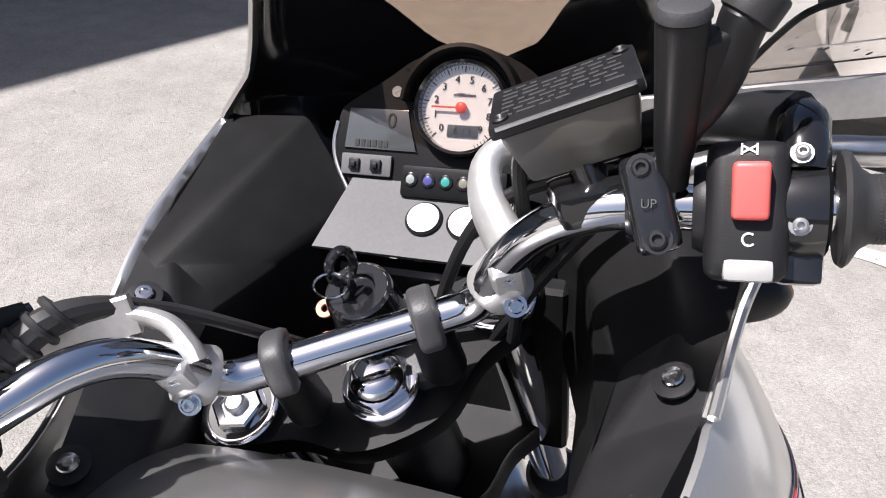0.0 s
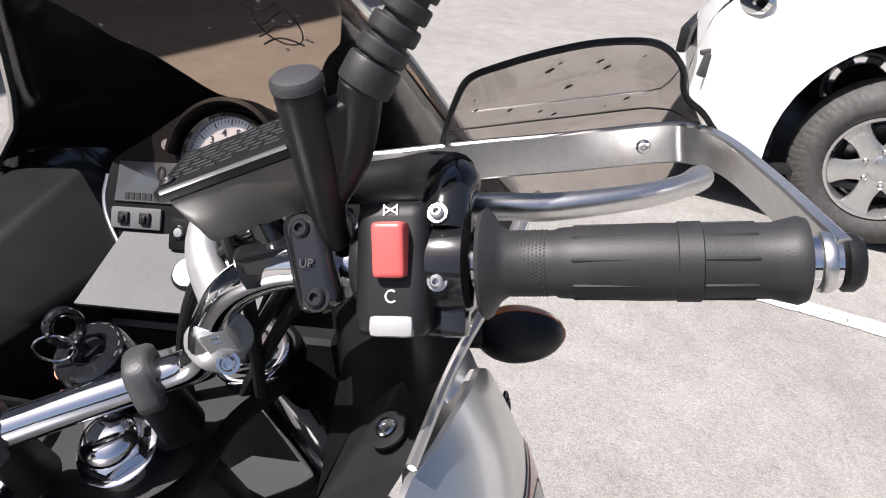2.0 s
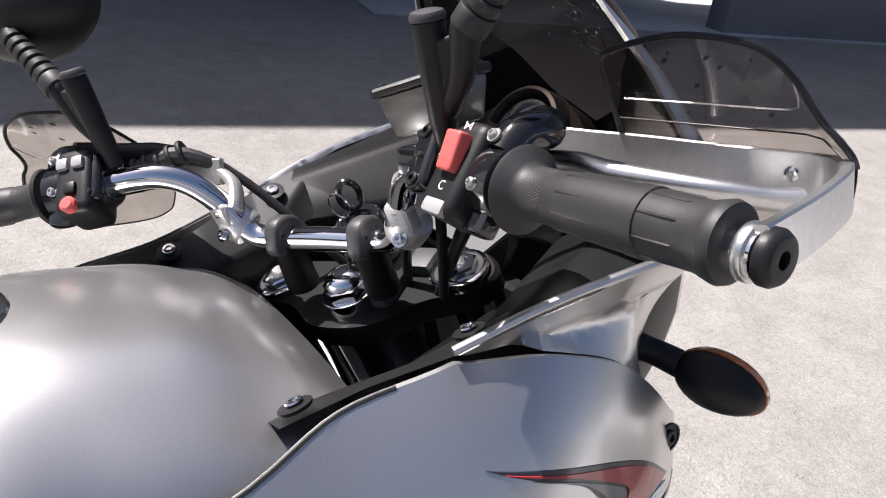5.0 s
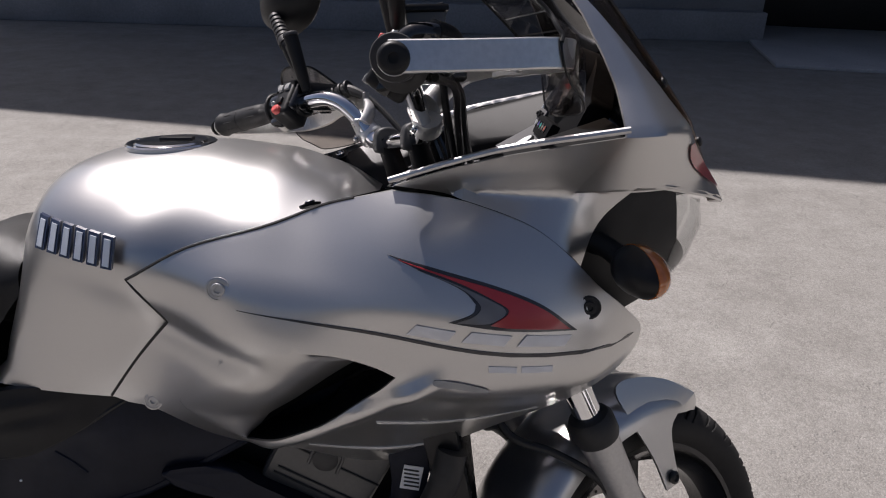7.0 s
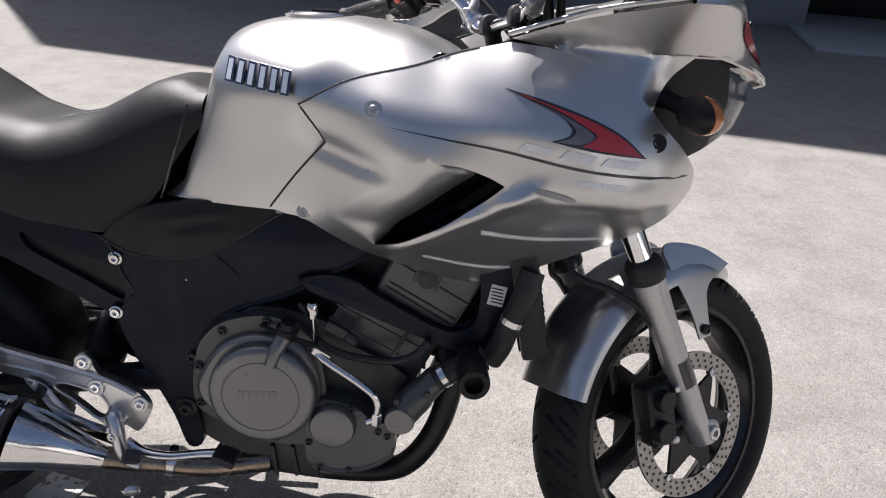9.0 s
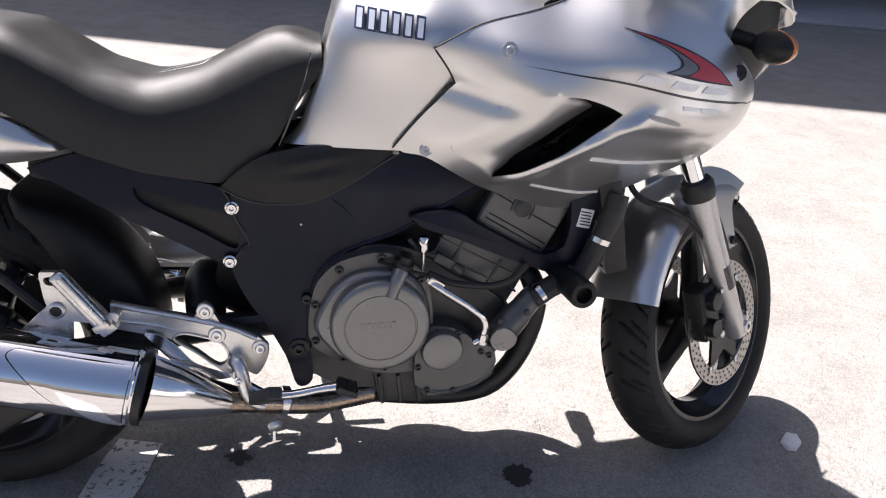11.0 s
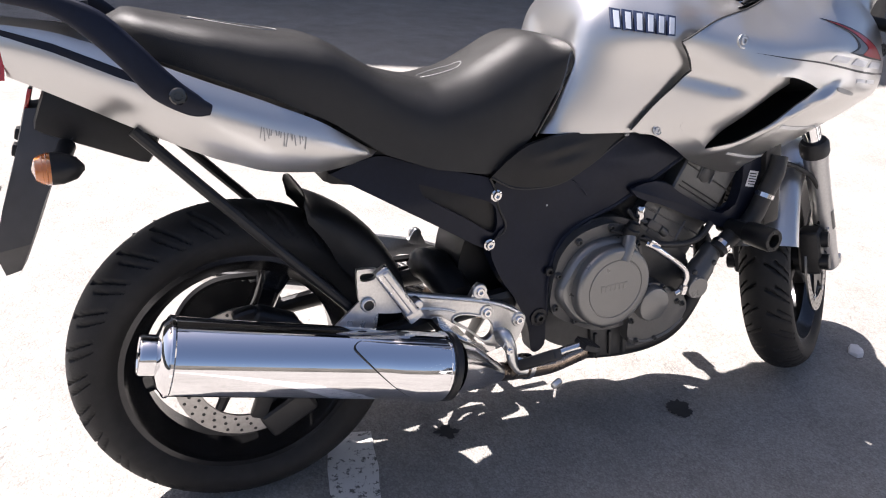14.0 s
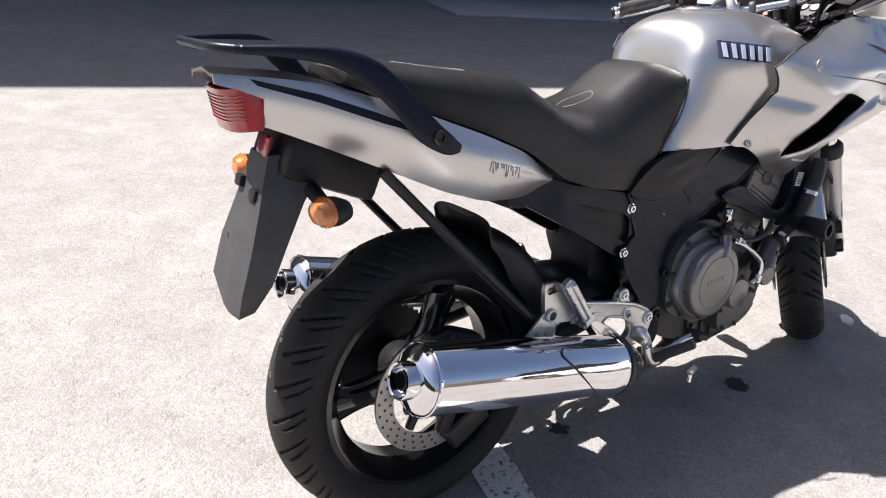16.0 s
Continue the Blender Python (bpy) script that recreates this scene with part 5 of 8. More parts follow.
# ignition lock with key and an orange tag
LOCK_TOP, LOCK_WAY = Vector((1.1524, 0.0036, 1.0200)), Vector((-0.40, 0, 0.917))
LOCK_AT = LOCK_TOP - LOCK_WAY * 0.050
lock = sp("ignition_lock", lathe([(0.026, 0.0), (0.026, 0.020), (0.0245, 0.024), (0.0235, 0.044), (0.0225, 0.048), (0.020, 0.050), (0.012, 0.050), (0.011, 0.047), (0.004, 0.047)], 36, LOCK_AT, LOCK_WAY), GLOSSBLACK, label="black ignition lock with the key in it")
lock_u = Vector((0, 1, 0))
lock_v = LOCK_WAY.cross(lock_u)
for k in range(7):
    # pale unreadable marks round the lock's face
    ang = radians(150 + 22 * k)
    out = lock_u * math.cos(ang) + lock_v * math.sin(ang)
    mark = box((0.0016, 0.0034, 0.0004), bevel=0.0001, segments=1)
    side = LOCK_WAY.cross(out)
    mark.transform(Matrix((( out.x, side.x, LOCK_WAY.x, 0), (out.y, side.y, LOCK_WAY.y, 0), (out.z, side.z, LOCK_WAY.z, 0), (0, 0, 0, 1))))
    mark.transform(Matrix.Translation(LOCK_AT + LOCK_WAY * 0.0497 + out * 0.0195))
    sp("lock_mark", mark, LIGHTGREY, lock)
key_at = LOCK_TOP + Vector((0.006, 0.004, 0.0))
sp("key", joined(rod(key_at - LOCK_WAY * 0.006, key_at + LOCK_WAY * 0.010, 0.0034),
                 tube([key_at + LOCK_WAY * (0.022 - 0.014 * math.cos(k * math.pi / 8)) + (lock_u * 0.8 + lock_v * 0.6) * 0.0095 * math.sin(k * math.pi / 8) for k in range(16)] + [key_at + LOCK_WAY * 0.008], 0.0032, 10, 2)), GLOSSBLACK, lock, "black folding key")
sp("key_ring", tube([key_at + LOCK_WAY * (0.012 + 0.013 * math.sin(a)) + Vector((-0.008, 0.010, 0)) + lock_u * 0.011 * math.cos(a) for a in [k * math.pi / 8 for k in range(17)]], 0.0009, 6, 2), STEEL, lock)
sp("orange_tag", lathe([(0.0030, 0), (0.0068, 0.0), (0.0068, 0.0025), (0.0030, 0.0025)], 20, (1.1797, 0.0338, 0.9965), (-0.6, 0.1, 0.8), False), ORANGE, lock, "small orange rubber washer")
sp("lock_base", joined(box((0.075, 0.07, 0.03), (1.166, 0.0, 0.957), 0.012, 3, (0, -24, 0)), box((0.03, 0.05, 0.018), (1.185, -0.03, 0.968), 0.006, 2, (0, -24, 0))), GREYMATT, lock)

# cables round the headstock
for k, (a, b, c, r) in enumerate((
                                  ((1.06, -0.20, 1.070), (1.14, -0.11, 1.010), (1.19, -0.05, 0.93), 0.0045), ((1.05, -0.215, 1.06), (1.12, -0.13, 1.02), (1.17, -0.05, 0.92), 0.0045))):
    sp("control_cable", tube([a, ((a[0] + b[0]) / 2 + 0.01, (a[1] + b[1]) / 2, (a[2] + b[2]) / 2 + 0.015), b, c], r, 8), MATT, label="black control cable")
clutch = sp("clutch_cable", tube([(1.066, 0.185, 1.080), (1.090, 0.150, 1.090), (1.12, 0.115, 1.066), (1.16, 0.07, 1.00), (1.20, 0.04, 0.94)], [0.010, 0.009, 0.0045, 0.0045, 0.0045], 10), SOFTRUBBER, label="black clutch cable with rubber boot")
for k in range(5):
    sp("boot_rib", lathe([(0.0115, 0), (0.0125, 0.002), (0.0115, 0.004)], 16, Vector((1.066 + 0.006 * k, 0.185 - 0.009 * k, 1.080 + 0.003 * k)), (0.5, -0.8, 0.3)), SOFTRUBBER, clutch)


# ---- upper cowl, screen, lamps ----
def tab(pairs):
    xs, ys = [a for a, _ in pairs], [b for _, b in pairs]
    return lambda z: float(np.interp(z, xs, ys))


nose_x = tab([(0.84, 1.475), (0.90, 1.505), (0.94, 1.532), (1.02, 1.482), (1.10, 1.425), (1.154, 1.383), (1.19, 1.355), (1.25, 1.305), (1.32, 1.245)])
side_x = tab([(0.84, 1.30), (0.93, 1.285), (1.00, 1.30), (1.056, 1.335), (1.10, 1.330), (1.13, 1.318), (1.17, 1.298), (1.21, 1.272), (1.32, 1.20)])
side_y = tab([(0.84, 0.150), (0.93, 0.168), (0.985, 0.182), (1.056, 0.241), (1.10, 0.200), (1.13, 0.183), (1.17, 0.162), (1.21, 0.138), (1.28, 0.092), (1.32, 0.05)])


def front(z, th, inset=0.0):
    """A point of the front shell at height z, th degrees round from the side to the middle."""
    c, s = math.cos(radians(th)), math.sin(radians(th))
    x0, x1, y = side_x(z), nose_x(z), side_y(z)
    return Vector((x0 + (x1 - inset - x0) * s ** 1.05, -(max(0.0, y - inset)) * c ** 0.9 if c > 1e-6 else 0.0, z))


nose_low = tab([(0, 0.985), (20, 0.985), (35, 0.984), (60, 0.962), (90, 0.930)])
glass_from = tab([(0.942, 90), (0.98, 74), (1.02, 58), (1.08, 40), (1.15, 22), (1.20, 8), (1.225, 0), (1.33, 0)])
TOP = 1.315


def patch(nz, nt, zlo, zhi, tlo, thi, inset=0.0, sign=1):
    """Part of the front shell as a grid; the limits may be functions."""
    loops = []
    for i in range(nz + 1):
        row = []
        for j in range(nt + 1):
            z = zlo + (zhi - zlo) * i / nz
            a, b = (tlo(z) if callable(tlo) else tlo), (thi(z) if callable(thi) else thi)
            th = a + (b - a) * j / nt
            zz = max(z, nose_low(th)) if zlo < 0.99 else z
            p = front(zz, th, inset)
            row.append(Vector((p.x, p.y * sign, p.z)))
        loops.append(row)
    return rings(loops, False, False)


for sign in (1, -1):
    cowl = bp("upper_cowl", thicken(patch(40, 26, 0.93, 1.222, 0, lambda z: glass_from(z), 0, sign), 0.004), SILVER, label="silver metallic upper cowl", sharp=60)
    side = outline([(1.106, 0.995), (1.16, 1.015), (1.225, 1.033), (1.333, 1.054), (1.318, 1.022), (1.299, 0.985), (1.335, 0.985), (1.367, 0.985), (1.330, 0.948), (1.312, 0.902), (1.290, 0.926), (1.252, 0.954), (1.204, 0.974), (1.158, 0.986)], 5, (0, 3, 5, 7, 9))
    top_z, top_y = tab([(1.1, 0.995), (1.225, 1.034), (1.333, 1.054), (1.4, 1.06)]), tab([(1.1, 0.199), (1.2, 0.222), (1.333, 0.240)])
    fold_y = tab([(1.106, 0.198), (1.143, 0.193), (1.25, 0.190), (1.30, 0.185), (1.367, 0.171)])
    low_z = tab([(1.106, 0.989), (1.158, 0.986), (1.204, 0.974), (1.252, 0.954), (1.29, 0.926), (1.326, 0.890)])

    def cowl_lift(x, z):
        """A band that leans in down to a fold, and a ledge that runs out again to the fairing below it."""
        if z >= 0.985 or x < 1.12:
            q = min(1.0, (top_z(x) - z) / max(0.004, top_z(x) - 0.985))
            y = top_y(x) + (fold_y(x) - top_y(x)) * q
        else:
            q = min(1.0, (0.985 - z) / max(0.004, 0.985 - low_z(x)))
            edge = half(x, low_z(x)) - 0.003 if x < 1.29 else half(1.29, 0.926) - 0.003 - 1.1 * (x - 1.29)
            y = fold_y(x) + (edge - fold_y(x)) * q
        return Vector((x, -sign * y, z))

    lift = cowl_lift
    side_panel = bp("cowl_side", sheet(side, lift, 0.004, 0.009), SILVER, label="silver cowl side panel", sharp=60)
    bp("cowl_liner", sheet([(1.17, 1.010), (1.225, 1.029), (1.326, 1.049), (1.306, 1.000), (1.17, 0.996)], lambda x, z: lift(x, z) + Vector((0, sign * 0.006, 0)), 0.001, 0.02), INNER, side_panel, "black inner lining")
    # red flash beside the screen
    flash = []
    for i in range(14):
        t = i / 13
        z = 1.035 - 0.075 * t
        a = glass_from(z) - 3 - 14 * math.sin(math.pi * (0.12 + 0.80 * t)) * (1 - 0.35 * t)
        pa, pb = front(z, a, -0.002), front(z, glass_from(z) - 3, -0.002)
        flash.append([Vector((p.x, p.y * sign, p.z)) for p in (pa, pb)])
    bp("nose_flash", rings(flash, False, False), STICKER_RED, cowl, "dark red flash sticker")
    # black liner behind the screen
    v_of = tab([(0, 1.090), (0.05, 1.115), (0.08, 1.155), (0.10, 1.170), (0.12, 1.205), (0.14, 1.235), (0.2, 1.26)])

    def v_low(th):
        z = 1.15
        for _ in range(12):
            z = 0.5 * z + 0.5 * v_of(abs(front(z, th).y))
        return z

    loops = []
    for j in range(31):
        th = 90 * j / 30
        loops.append([(lambda p: Vector((p.x, p.y * sign, p.z)))(front(0.97 + (v_low(th) - 0.97) * i / 16, th, 0.010)) for i in range(17)])
    bp("screen_liner", rings(loops, False, False), GLOSSBLACK, label="black inner cowl")

loops = []
for i in range(45):
    z = 0.946 + (TOP - 0.946) * i / 44
    row = []
    for j in range(41):
        g = glass_from(z)
        q = j / 40 * 2 - 1
        th = g + (90 - g) * (1 - abs(q))
        k = max(0, z - 1.27) / 0.045
        p = front(z - 0.02 * k * k * abs(q) ** 2, th, 0.001)
        row.append(Vector((p.x, p.y * (1 if q < 0 else -1), p.z)))
    loops.append(row)
screen = bp("windscreen", thicken(rings(loops, False, False), 0.003), SCREEN, label="dark smoked plastic windscreen", sharp=60)
for k in range(5):
    z = 1.165 + 0.012 * k
    pts = [front(z + 0.006 * math.sin(i * 0.8 + k), 70 + 3.2 * i, 0.008) for i in range(5)]
    bp("scuff_line", tube(pts, 0.0008, 5, 3), INK, screen, "dark scuff line on the screen")
loop = [front(1.185 + 0.020 * math.sin(k * math.pi / 8), 74 + 7 * math.cos(k * math.pi / 8), 0.008) for k in range(17)]
bp("scuff_line", tube(loop, 0.0006, 5, 2), INK, screen, "round dark scuff on the screen")
rng = random.Random(9)
for k in range(26):
    z, th = rng.uniform(1.16, 1.27), rng.uniform(40, 88)
    p = front(z, th, 0.0075)
    p.y *= rng.choice((1, 1, 1, -1))
    bp("dried_speck", lathe([(rng.uniform(0.0007, 0.002), 0), (0.0005, 0.0006)], 6, p, (-0.8, 0, -0.5)), LIGHTGREY, screen)
for s in (-1, 1):
    for z in (1.03, 1.10):
        p = front(z, glass_from(z) + 8)
        bp("screen_bolt", lathe([(0.006, 0), (0.006, 0.002), (0.004, 0.0035)], 14, Vector((p.x, p.y * -s, p.z)), (0.8, -s * 0.5 * -1, 0.4)), DARKMETAL, screen)

# headlamps: black surround wrapping from the side, two clear lenses
lamp_x = tab([(0.83, 1.455), (0.88, 1.485), (0.92, 1.498), (0.96, 1.490), (0.99, 1.48)])
lamp_y = tab([(0.83, 0.158), (0.88, 0.168), (0.93, 0.172), (0.99, 0.178)])


def lamp_face(z, th, inset=0.0):
    c, s = math.cos(radians(th)), math.sin(radians(th))
    return Vector((1.29 + (lamp_x(z) - inset - 1.29) * s, -(lamp_y(z) - inset) * c ** 0.8 if c > 1e-6 else 0.0, z))


def lamp_grid(z0, z1, t0, t1, inset, sign, n=14):
    loops = []
    for i in range(n + 1):
        q = i / n
        row = []
        for j in range(n + 1):
            th = t0 + (t1 - t0) * j / n
            lo = z0(th) if callable(z0) else z0
            hi = z1(th) if callable(z1) else z1
            p = lamp_face(lo + (hi - lo) * q, th, inset)
            row.append(Vector((p.x, p.y * sign, p.z)))
        loops.append(row)
    return rings(loops, False, False)


lamp_lo = tab([(0, 0.880), (14, 0.860), (30, 0.830), (44, 0.846), (60, 0.872), (90, 0.880)])
lamp_hi = tab([(0, 0.895), (10, 0.945), (24, 0.986), (36, 0.985), (52, 0.966), (90, 0.938)])
for sign in (1, -1):
    surround = bp("headlamp_surround", thicken(lamp_grid(lamp_lo, lamp_hi, 0, 45, 0.0, sign), 0.004), MATT, label="matt black headlamp surround")
    bp("headlamp_bowl", lamp_grid(lambda t: lamp_lo(t) + 0.004, lambda t: lamp_hi(t) - 0.004, 43, 88, 0.035, sign), REFLECTOR, surround, "bright reflector bowl")
    bp("headlamp_lens", thicken(lamp_grid(lambda t: lamp_lo(t), lambda t: lamp_hi(t), 45, 89, -0.002, sign), 0.002), GLASS, surround, "clear headlamp lens")
    under = [[(lambda p: Vector((p.x, p.y * sign, p.z)))(lamp_face(lamp_lo(t), t)) for t in range(0, 91, 6)], [Vector((1.29 + 0.08 * (t / 90), -sign * 0.12 * math.cos(radians(t)), 0.83)) for t in range(0, 91, 6)]]
    bp("lamp_underside", rings(under, False, False), MATT, surround)

# front turn signals on stalks
for s in (-1, 1):
    c = Vector((1.362, s * 0.232, 0.914))
    U = Vector((0.24, s * 0.96, -0.05)).normalized()
    F = Vector((0.96, s * -0.24, 0.02))
    F = (F - U * F.dot(U)).normalized()
    W = U.cross(F)
    stalk = bp("turn_signal", tube([(1.318, s * 0.150, 0.926), (1.340, s * 0.175, 0.922), c - U * 0.030], [0.018, 0.012, 0.013], 14, 3), MATT, label="black stalk turn signal with amber lens")

    def leaf(f0, f1, grow):
        """Rings of a flattened egg between two cuts across its forward axis."""
        loops = []
        for k in range(9):
            f = f0 + (f1 - f0) * k / 8
            r = math.sqrt(max(0.0, 1 - f * f))
            loops.append([c + F * f * 0.026 * grow + U * (0.045 * r * grow * math.cos(a) * (1.0 if math.cos(a) > 0 else 0.8)) + W * (0.0265 * r * grow * math.sin(a)) for a in [2 * math.pi * q / 28 for q in range(28)]])
        return rings(loops)

    bp("signal_body", leaf(-0.985, 0.0, 1.0), MATT, stalk)
    bp("signal_lens", leaf(-0.10, 0.97, 1.03), AMBER, stalk, "amber lens")

# inner panels from the tank to the dashboard
for s in (-1, 1):
    q = lambda x, y, z: Vector((x, s * y, z))
    bm = bmesh.new()
    P = [q(0.995, 0.160, 0.952), q(1.05, 0.175, 0.974), q(1.106, 0.196, 0.993), q(1.165, 0.208, 1.012), q(1.344, 0.238, 1.054),           # 0-4 outer edge
         q(0.995, 0.125, 0.940), q(1.05, 0.128, 0.946), q(1.10, 0.140, 0.958), q(1.165, 0.150, 0.974), q(1.218, 0.122, 0.988),            # 5-9 inner edge
         q(1.292, 0.087, 1.004), q(1.333, 0.147, 1.062), q(1.165, 0.182, 1.008),                                                           # 10-12
         q(0.995, 0.115, 0.88), q(1.10, 0.125, 0.86), q(1.218, 0.118, 0.88), q(1.30, 0.085, 0.90)]                                           # 13-16 drop
    bm.free()

    def facets(faces, soft):
        m = bmesh.new()
        used = sorted({i for f in faces for i in f})
        v = {i: m.verts.new(P[i]) for i in used}
        for f in faces:
            m.faces.new([v[i] for i in f])
        bmesh.ops.bevel(m, geom=[e for e in m.edges if len(e.link_faces) == 2], offset=soft, segments=4, affect="EDGES", profile=0.5)
        return m

    panel = bp("inner_panel", facets(((3, 4, 11, 12), (12, 11, 10, 9), (12, 9, 8), (7, 8, 9, 15), (7, 15, 14), (9, 10, 16, 15)), 0.006), INNER, label="matt black inner fairing panel", sharp=50)
    # rail takes a lighter black than the panel, for its grazing sun sheen
    bp("panel_rail", facets(((0, 1, 6, 5), (1, 2, 7, 6), (2, 3, 12, 7), (12, 8, 7), (5, 6, 14, 13), (6, 7, 14)), 0.006), MATT, panel, "black plastic rail, lightened for grazing sun", sharp=50)
    for c in ((1.010, 0.153, 0.9585), (1.129, 0.181, 0.9965)):
        bp("panel_screw", joined(lathe([(0.0115, 0.0), (0.0125, 0.0015), (0.0125, 0.003), (0.009, 0.0035)], 20, (c[0], s * c[1], c[2]), (-0.25, s * -0.35, 0.9)), screw((c[0], s * c[1], c[2] + 0.001), (-0.25, s * -0.35, 0.9), 0.006, 0.005)), DARKMETAL, panel)
        bp("socket", lathe([(0.0066, 0.0046), (0.0058, 0.0058), (0.0032, 0.0060), (0.0024, 0.0044)], 16, (c[0], s * c[1], c[2] + 0.001), (-0.25, s * -0.35, 0.9)), STEEL, panel)
    # gloss trim strip along the outer edge
    if s < 0:
        bp("edge_trim", tube([q(1.10, 0.201, 1.0005), q(1.165, 0.213, 1.0230), q(1.225, 0.230, 1.0420), q(1.335, 0.248, 1.0630)], 0.0035, 8), SILVER, panel)

# ---- dashboard ----
DU = Vector((0.45, 0, 0.893))
DASH = frame_on((1.323, 0.0, 1.081), (0, -1, 0), DU)


def dp(name, bm, mat, parent=None, label="", sharp=40.0):
    bm.transform(DASH)
    return bp(name, bm, mat, parent, label, sharp)


def plate_xy(poly, z0, z1, bevel=0.0015):
    bm = slab(poly, -z1, -z0, bevel)
    bm.transform(Matrix(((1, 0, 0, 0), (0, 0, 1, 0), (0, -1, 0, 0), (0, 0, 0, 1))))
    return bm


case = outline([(-0.092, -0.074), (-0.112, -0.040), (-0.108, -0.004), (-0.070, 0.020), (-0.040, 0.040), (0.0, 0.050), (0.040, 0.040), (0.070, 0.020), (0.108, -0.004), (0.112, -0.040), (0.092, -0.074), (0.0, -0.060)], 5, (0, 1, 2, 8, 9, 10))
dash = dp("dashboard", plate_xy(case, -0.035, -0.006, 0.004), INNER, label="black instrument cluster")
hood = [[Vector((r * math.cos(a), r * math.sin(a), z)) for a in [math.pi * (0.02 + 0.96 * k / 30) for k in range(31)]] for r, z in ((0.043, -0.008), (0.0455, 0.014), (0.049, 0.012), (0.052, -0.012))]
dp("hood", rings(hood, False, False), MATT, dash)
dp("tach_bezel", lathe([(0.0345, 0.0), (0.0352, 0.0085), (0.0375, 0.010), (0.0395, 0.008), (0.041, -0.008)], 56, (0, 0, -0.004), (0, 0, 1), False), GLOSSBLACK, dash)
face = dp("tach_face", lathe([(0.035, 0), (0.035, 0.001)], 56, (0, 0, -0.0045), (0, 0, 1)), DIAL_AND_GLEAM, dash, "white rev counter face")


def on_dash(p):
    return DASH @ Vector(p)


for n in range(10):
    a = radians(225 - n * 30)
    words(str(n), 0.0082, on_dash((0.0232 * math.cos(a), 0.0232 * math.sin(a), -0.0028)), (0, -1, 0), DU, INK, "dial_number", face)
ticks = bmesh.new()
for k in range(55):
    a = radians(225 - k * 5.4)
    r0 = 0.0290 if k % 5 == 0 else 0.0312
    t = box((0.0338 - r0, 0.0009 if k % 5 == 0 else 0.0005, 0.0004), ((r0 + 0.0338) / 2, 0, 0), 0)
    t.transform(Matrix.Translation((0, 0, -0.003)) @ Matrix.Rotation(a, 4, "Z"))
    ticks = joined(ticks, t)
dp("dial_ticks", ticks, INK, face)
words("x1000r/min", 0.0040, on_dash((0.001, 0.0105, -0.0028)), (0, -1, 0), DU, INK, "dial_legend", face)
dp("needle", joined(box((0.030, 0.0016, 0.0012), (-0.010, 0.0, 0.0008), 0.0004), lathe([(0.0045, 0), (0.0045, 0.003), (0.003, 0.004)], 20, (0, 0, -0.001), (0, 0, 1))), NEEDLE, face, "red needle")
dp("clock_window", box((0.026, 0.0098, 0.001), (0.002, -0.0185, -0.0026), 0.0006), LCD, face)
words("6:12", 0.0092, on_dash((0.002, -0.0185, -0.0018)), (0, -1, 0), DU, INK, "clock_digits", face)
dp("tach_glass", lathe([(0.0352, 0.0), (0.0352, 0.0008)], 40, (0, 0, 0.0035), (0, 0, 1)), GLASS, dash, "clear dial glass")
dp("lcd_window", plate_xy([(-0.102, -0.038), (-0.099, -0.004), (-0.046, -0.004), (-0.0435, -0.020), (-0.036, -0.038)], -0.007, -0.004, 0.0008), LCD, dash, "grey speedometer display")
words("0", 0.018, on_dash((-0.060, -0.014, -0.0038)), (0, -1, 0), DU, INK, "speed_digit", dash)
dp("odometer_bars", joined(*[box((0.0035, 0.0055, 0.0006), (-0.090 + 0.0052 * k, -0.033, -0.0036), 0) for k in range(6)]), INK, dash, "dark odometer digit bars")
emblem = lathe([(0.0046, 0), (0.0046, 0.0008), (0.0040, 0.0008), (0.0040, 0.0004)], 24, (-0.058, 0.0110, -0.0055), (0, 0, 1))
emblem = joined(emblem, *[box((0.0075, 0.0006, 0.0006), (-0.058, 0.0110, -0.0050), 0, 1, (0, 0, a)) for a in (30, 90, 150)])
dp("round_emblem", emblem, LIGHTGREY, dash, "small round badge")
dp("button_plate", box((0.046, 0.0180, 0.004), (-0.0800, -0.0515, -0.004), 0.002), SHELFGREY, dash)
dp("case_edge", tube([(-0.110, -0.016, -0.006), (-0.1125, -0.034, -0.006), (-0.1085, -0.052, -0.006), (-0.096, -0.074, -0.006)], 0.0020, 8, 4), BARE, dash, "bright metal edge line")
for x in (-0.0900, -0.0705):
    dp("reset_button", joined(box((0.0095, 0.0100, 0.004), (x, -0.0515, -0.001), 0.0015), box((0.0045, 0.0045, 0.004), (x, -0.0515, 0.0015), 0.001)), MATT, dash)
dp("lamp_strip", box((0.090, 0.027, 0.020), (0.000, -0.0620, -0.004), 0.004), INNER, dash, "black warning lamp strip")
for k, col in enumerate(((0.25, 0.27, 0.26), (0.06, 0.06, 0.22), (0.03, 0.26, 0.22), (0.16, 0.15, 0.12), (0.3, 0.08, 0.05))):
    x = -0.0355 + 0.0150 * k
    dp("lamp_rim", lathe([(0.0045, 0), (0.0058, 0.001), (0.0060, 0.0025), (0.0052, 0.003)], 20, (x, -0.0605, 0.0045), (0, 0, 1)), GLOSSBLACK, dash)
    dp("warning_lamp", lathe([(0.0048, 0), (0.0044, 0.002), (0.002, 0.003)], 18, (x, -0.0605, 0.0052), (0, 0, 1)), material("lamp_tint", col, 0.15, coat=1.0, grain=0.1), dash)
shelf = bmesh.new()
sv = [Vector((1.304, y, 1.020)) for y in (0.092, -0.050)] + [Vector((1.244, y, 0.982)) for y in (-0.045, 0.108)]
vs = [shelf.verts.new(v) for v in sv]
shelf.faces.new(vs)
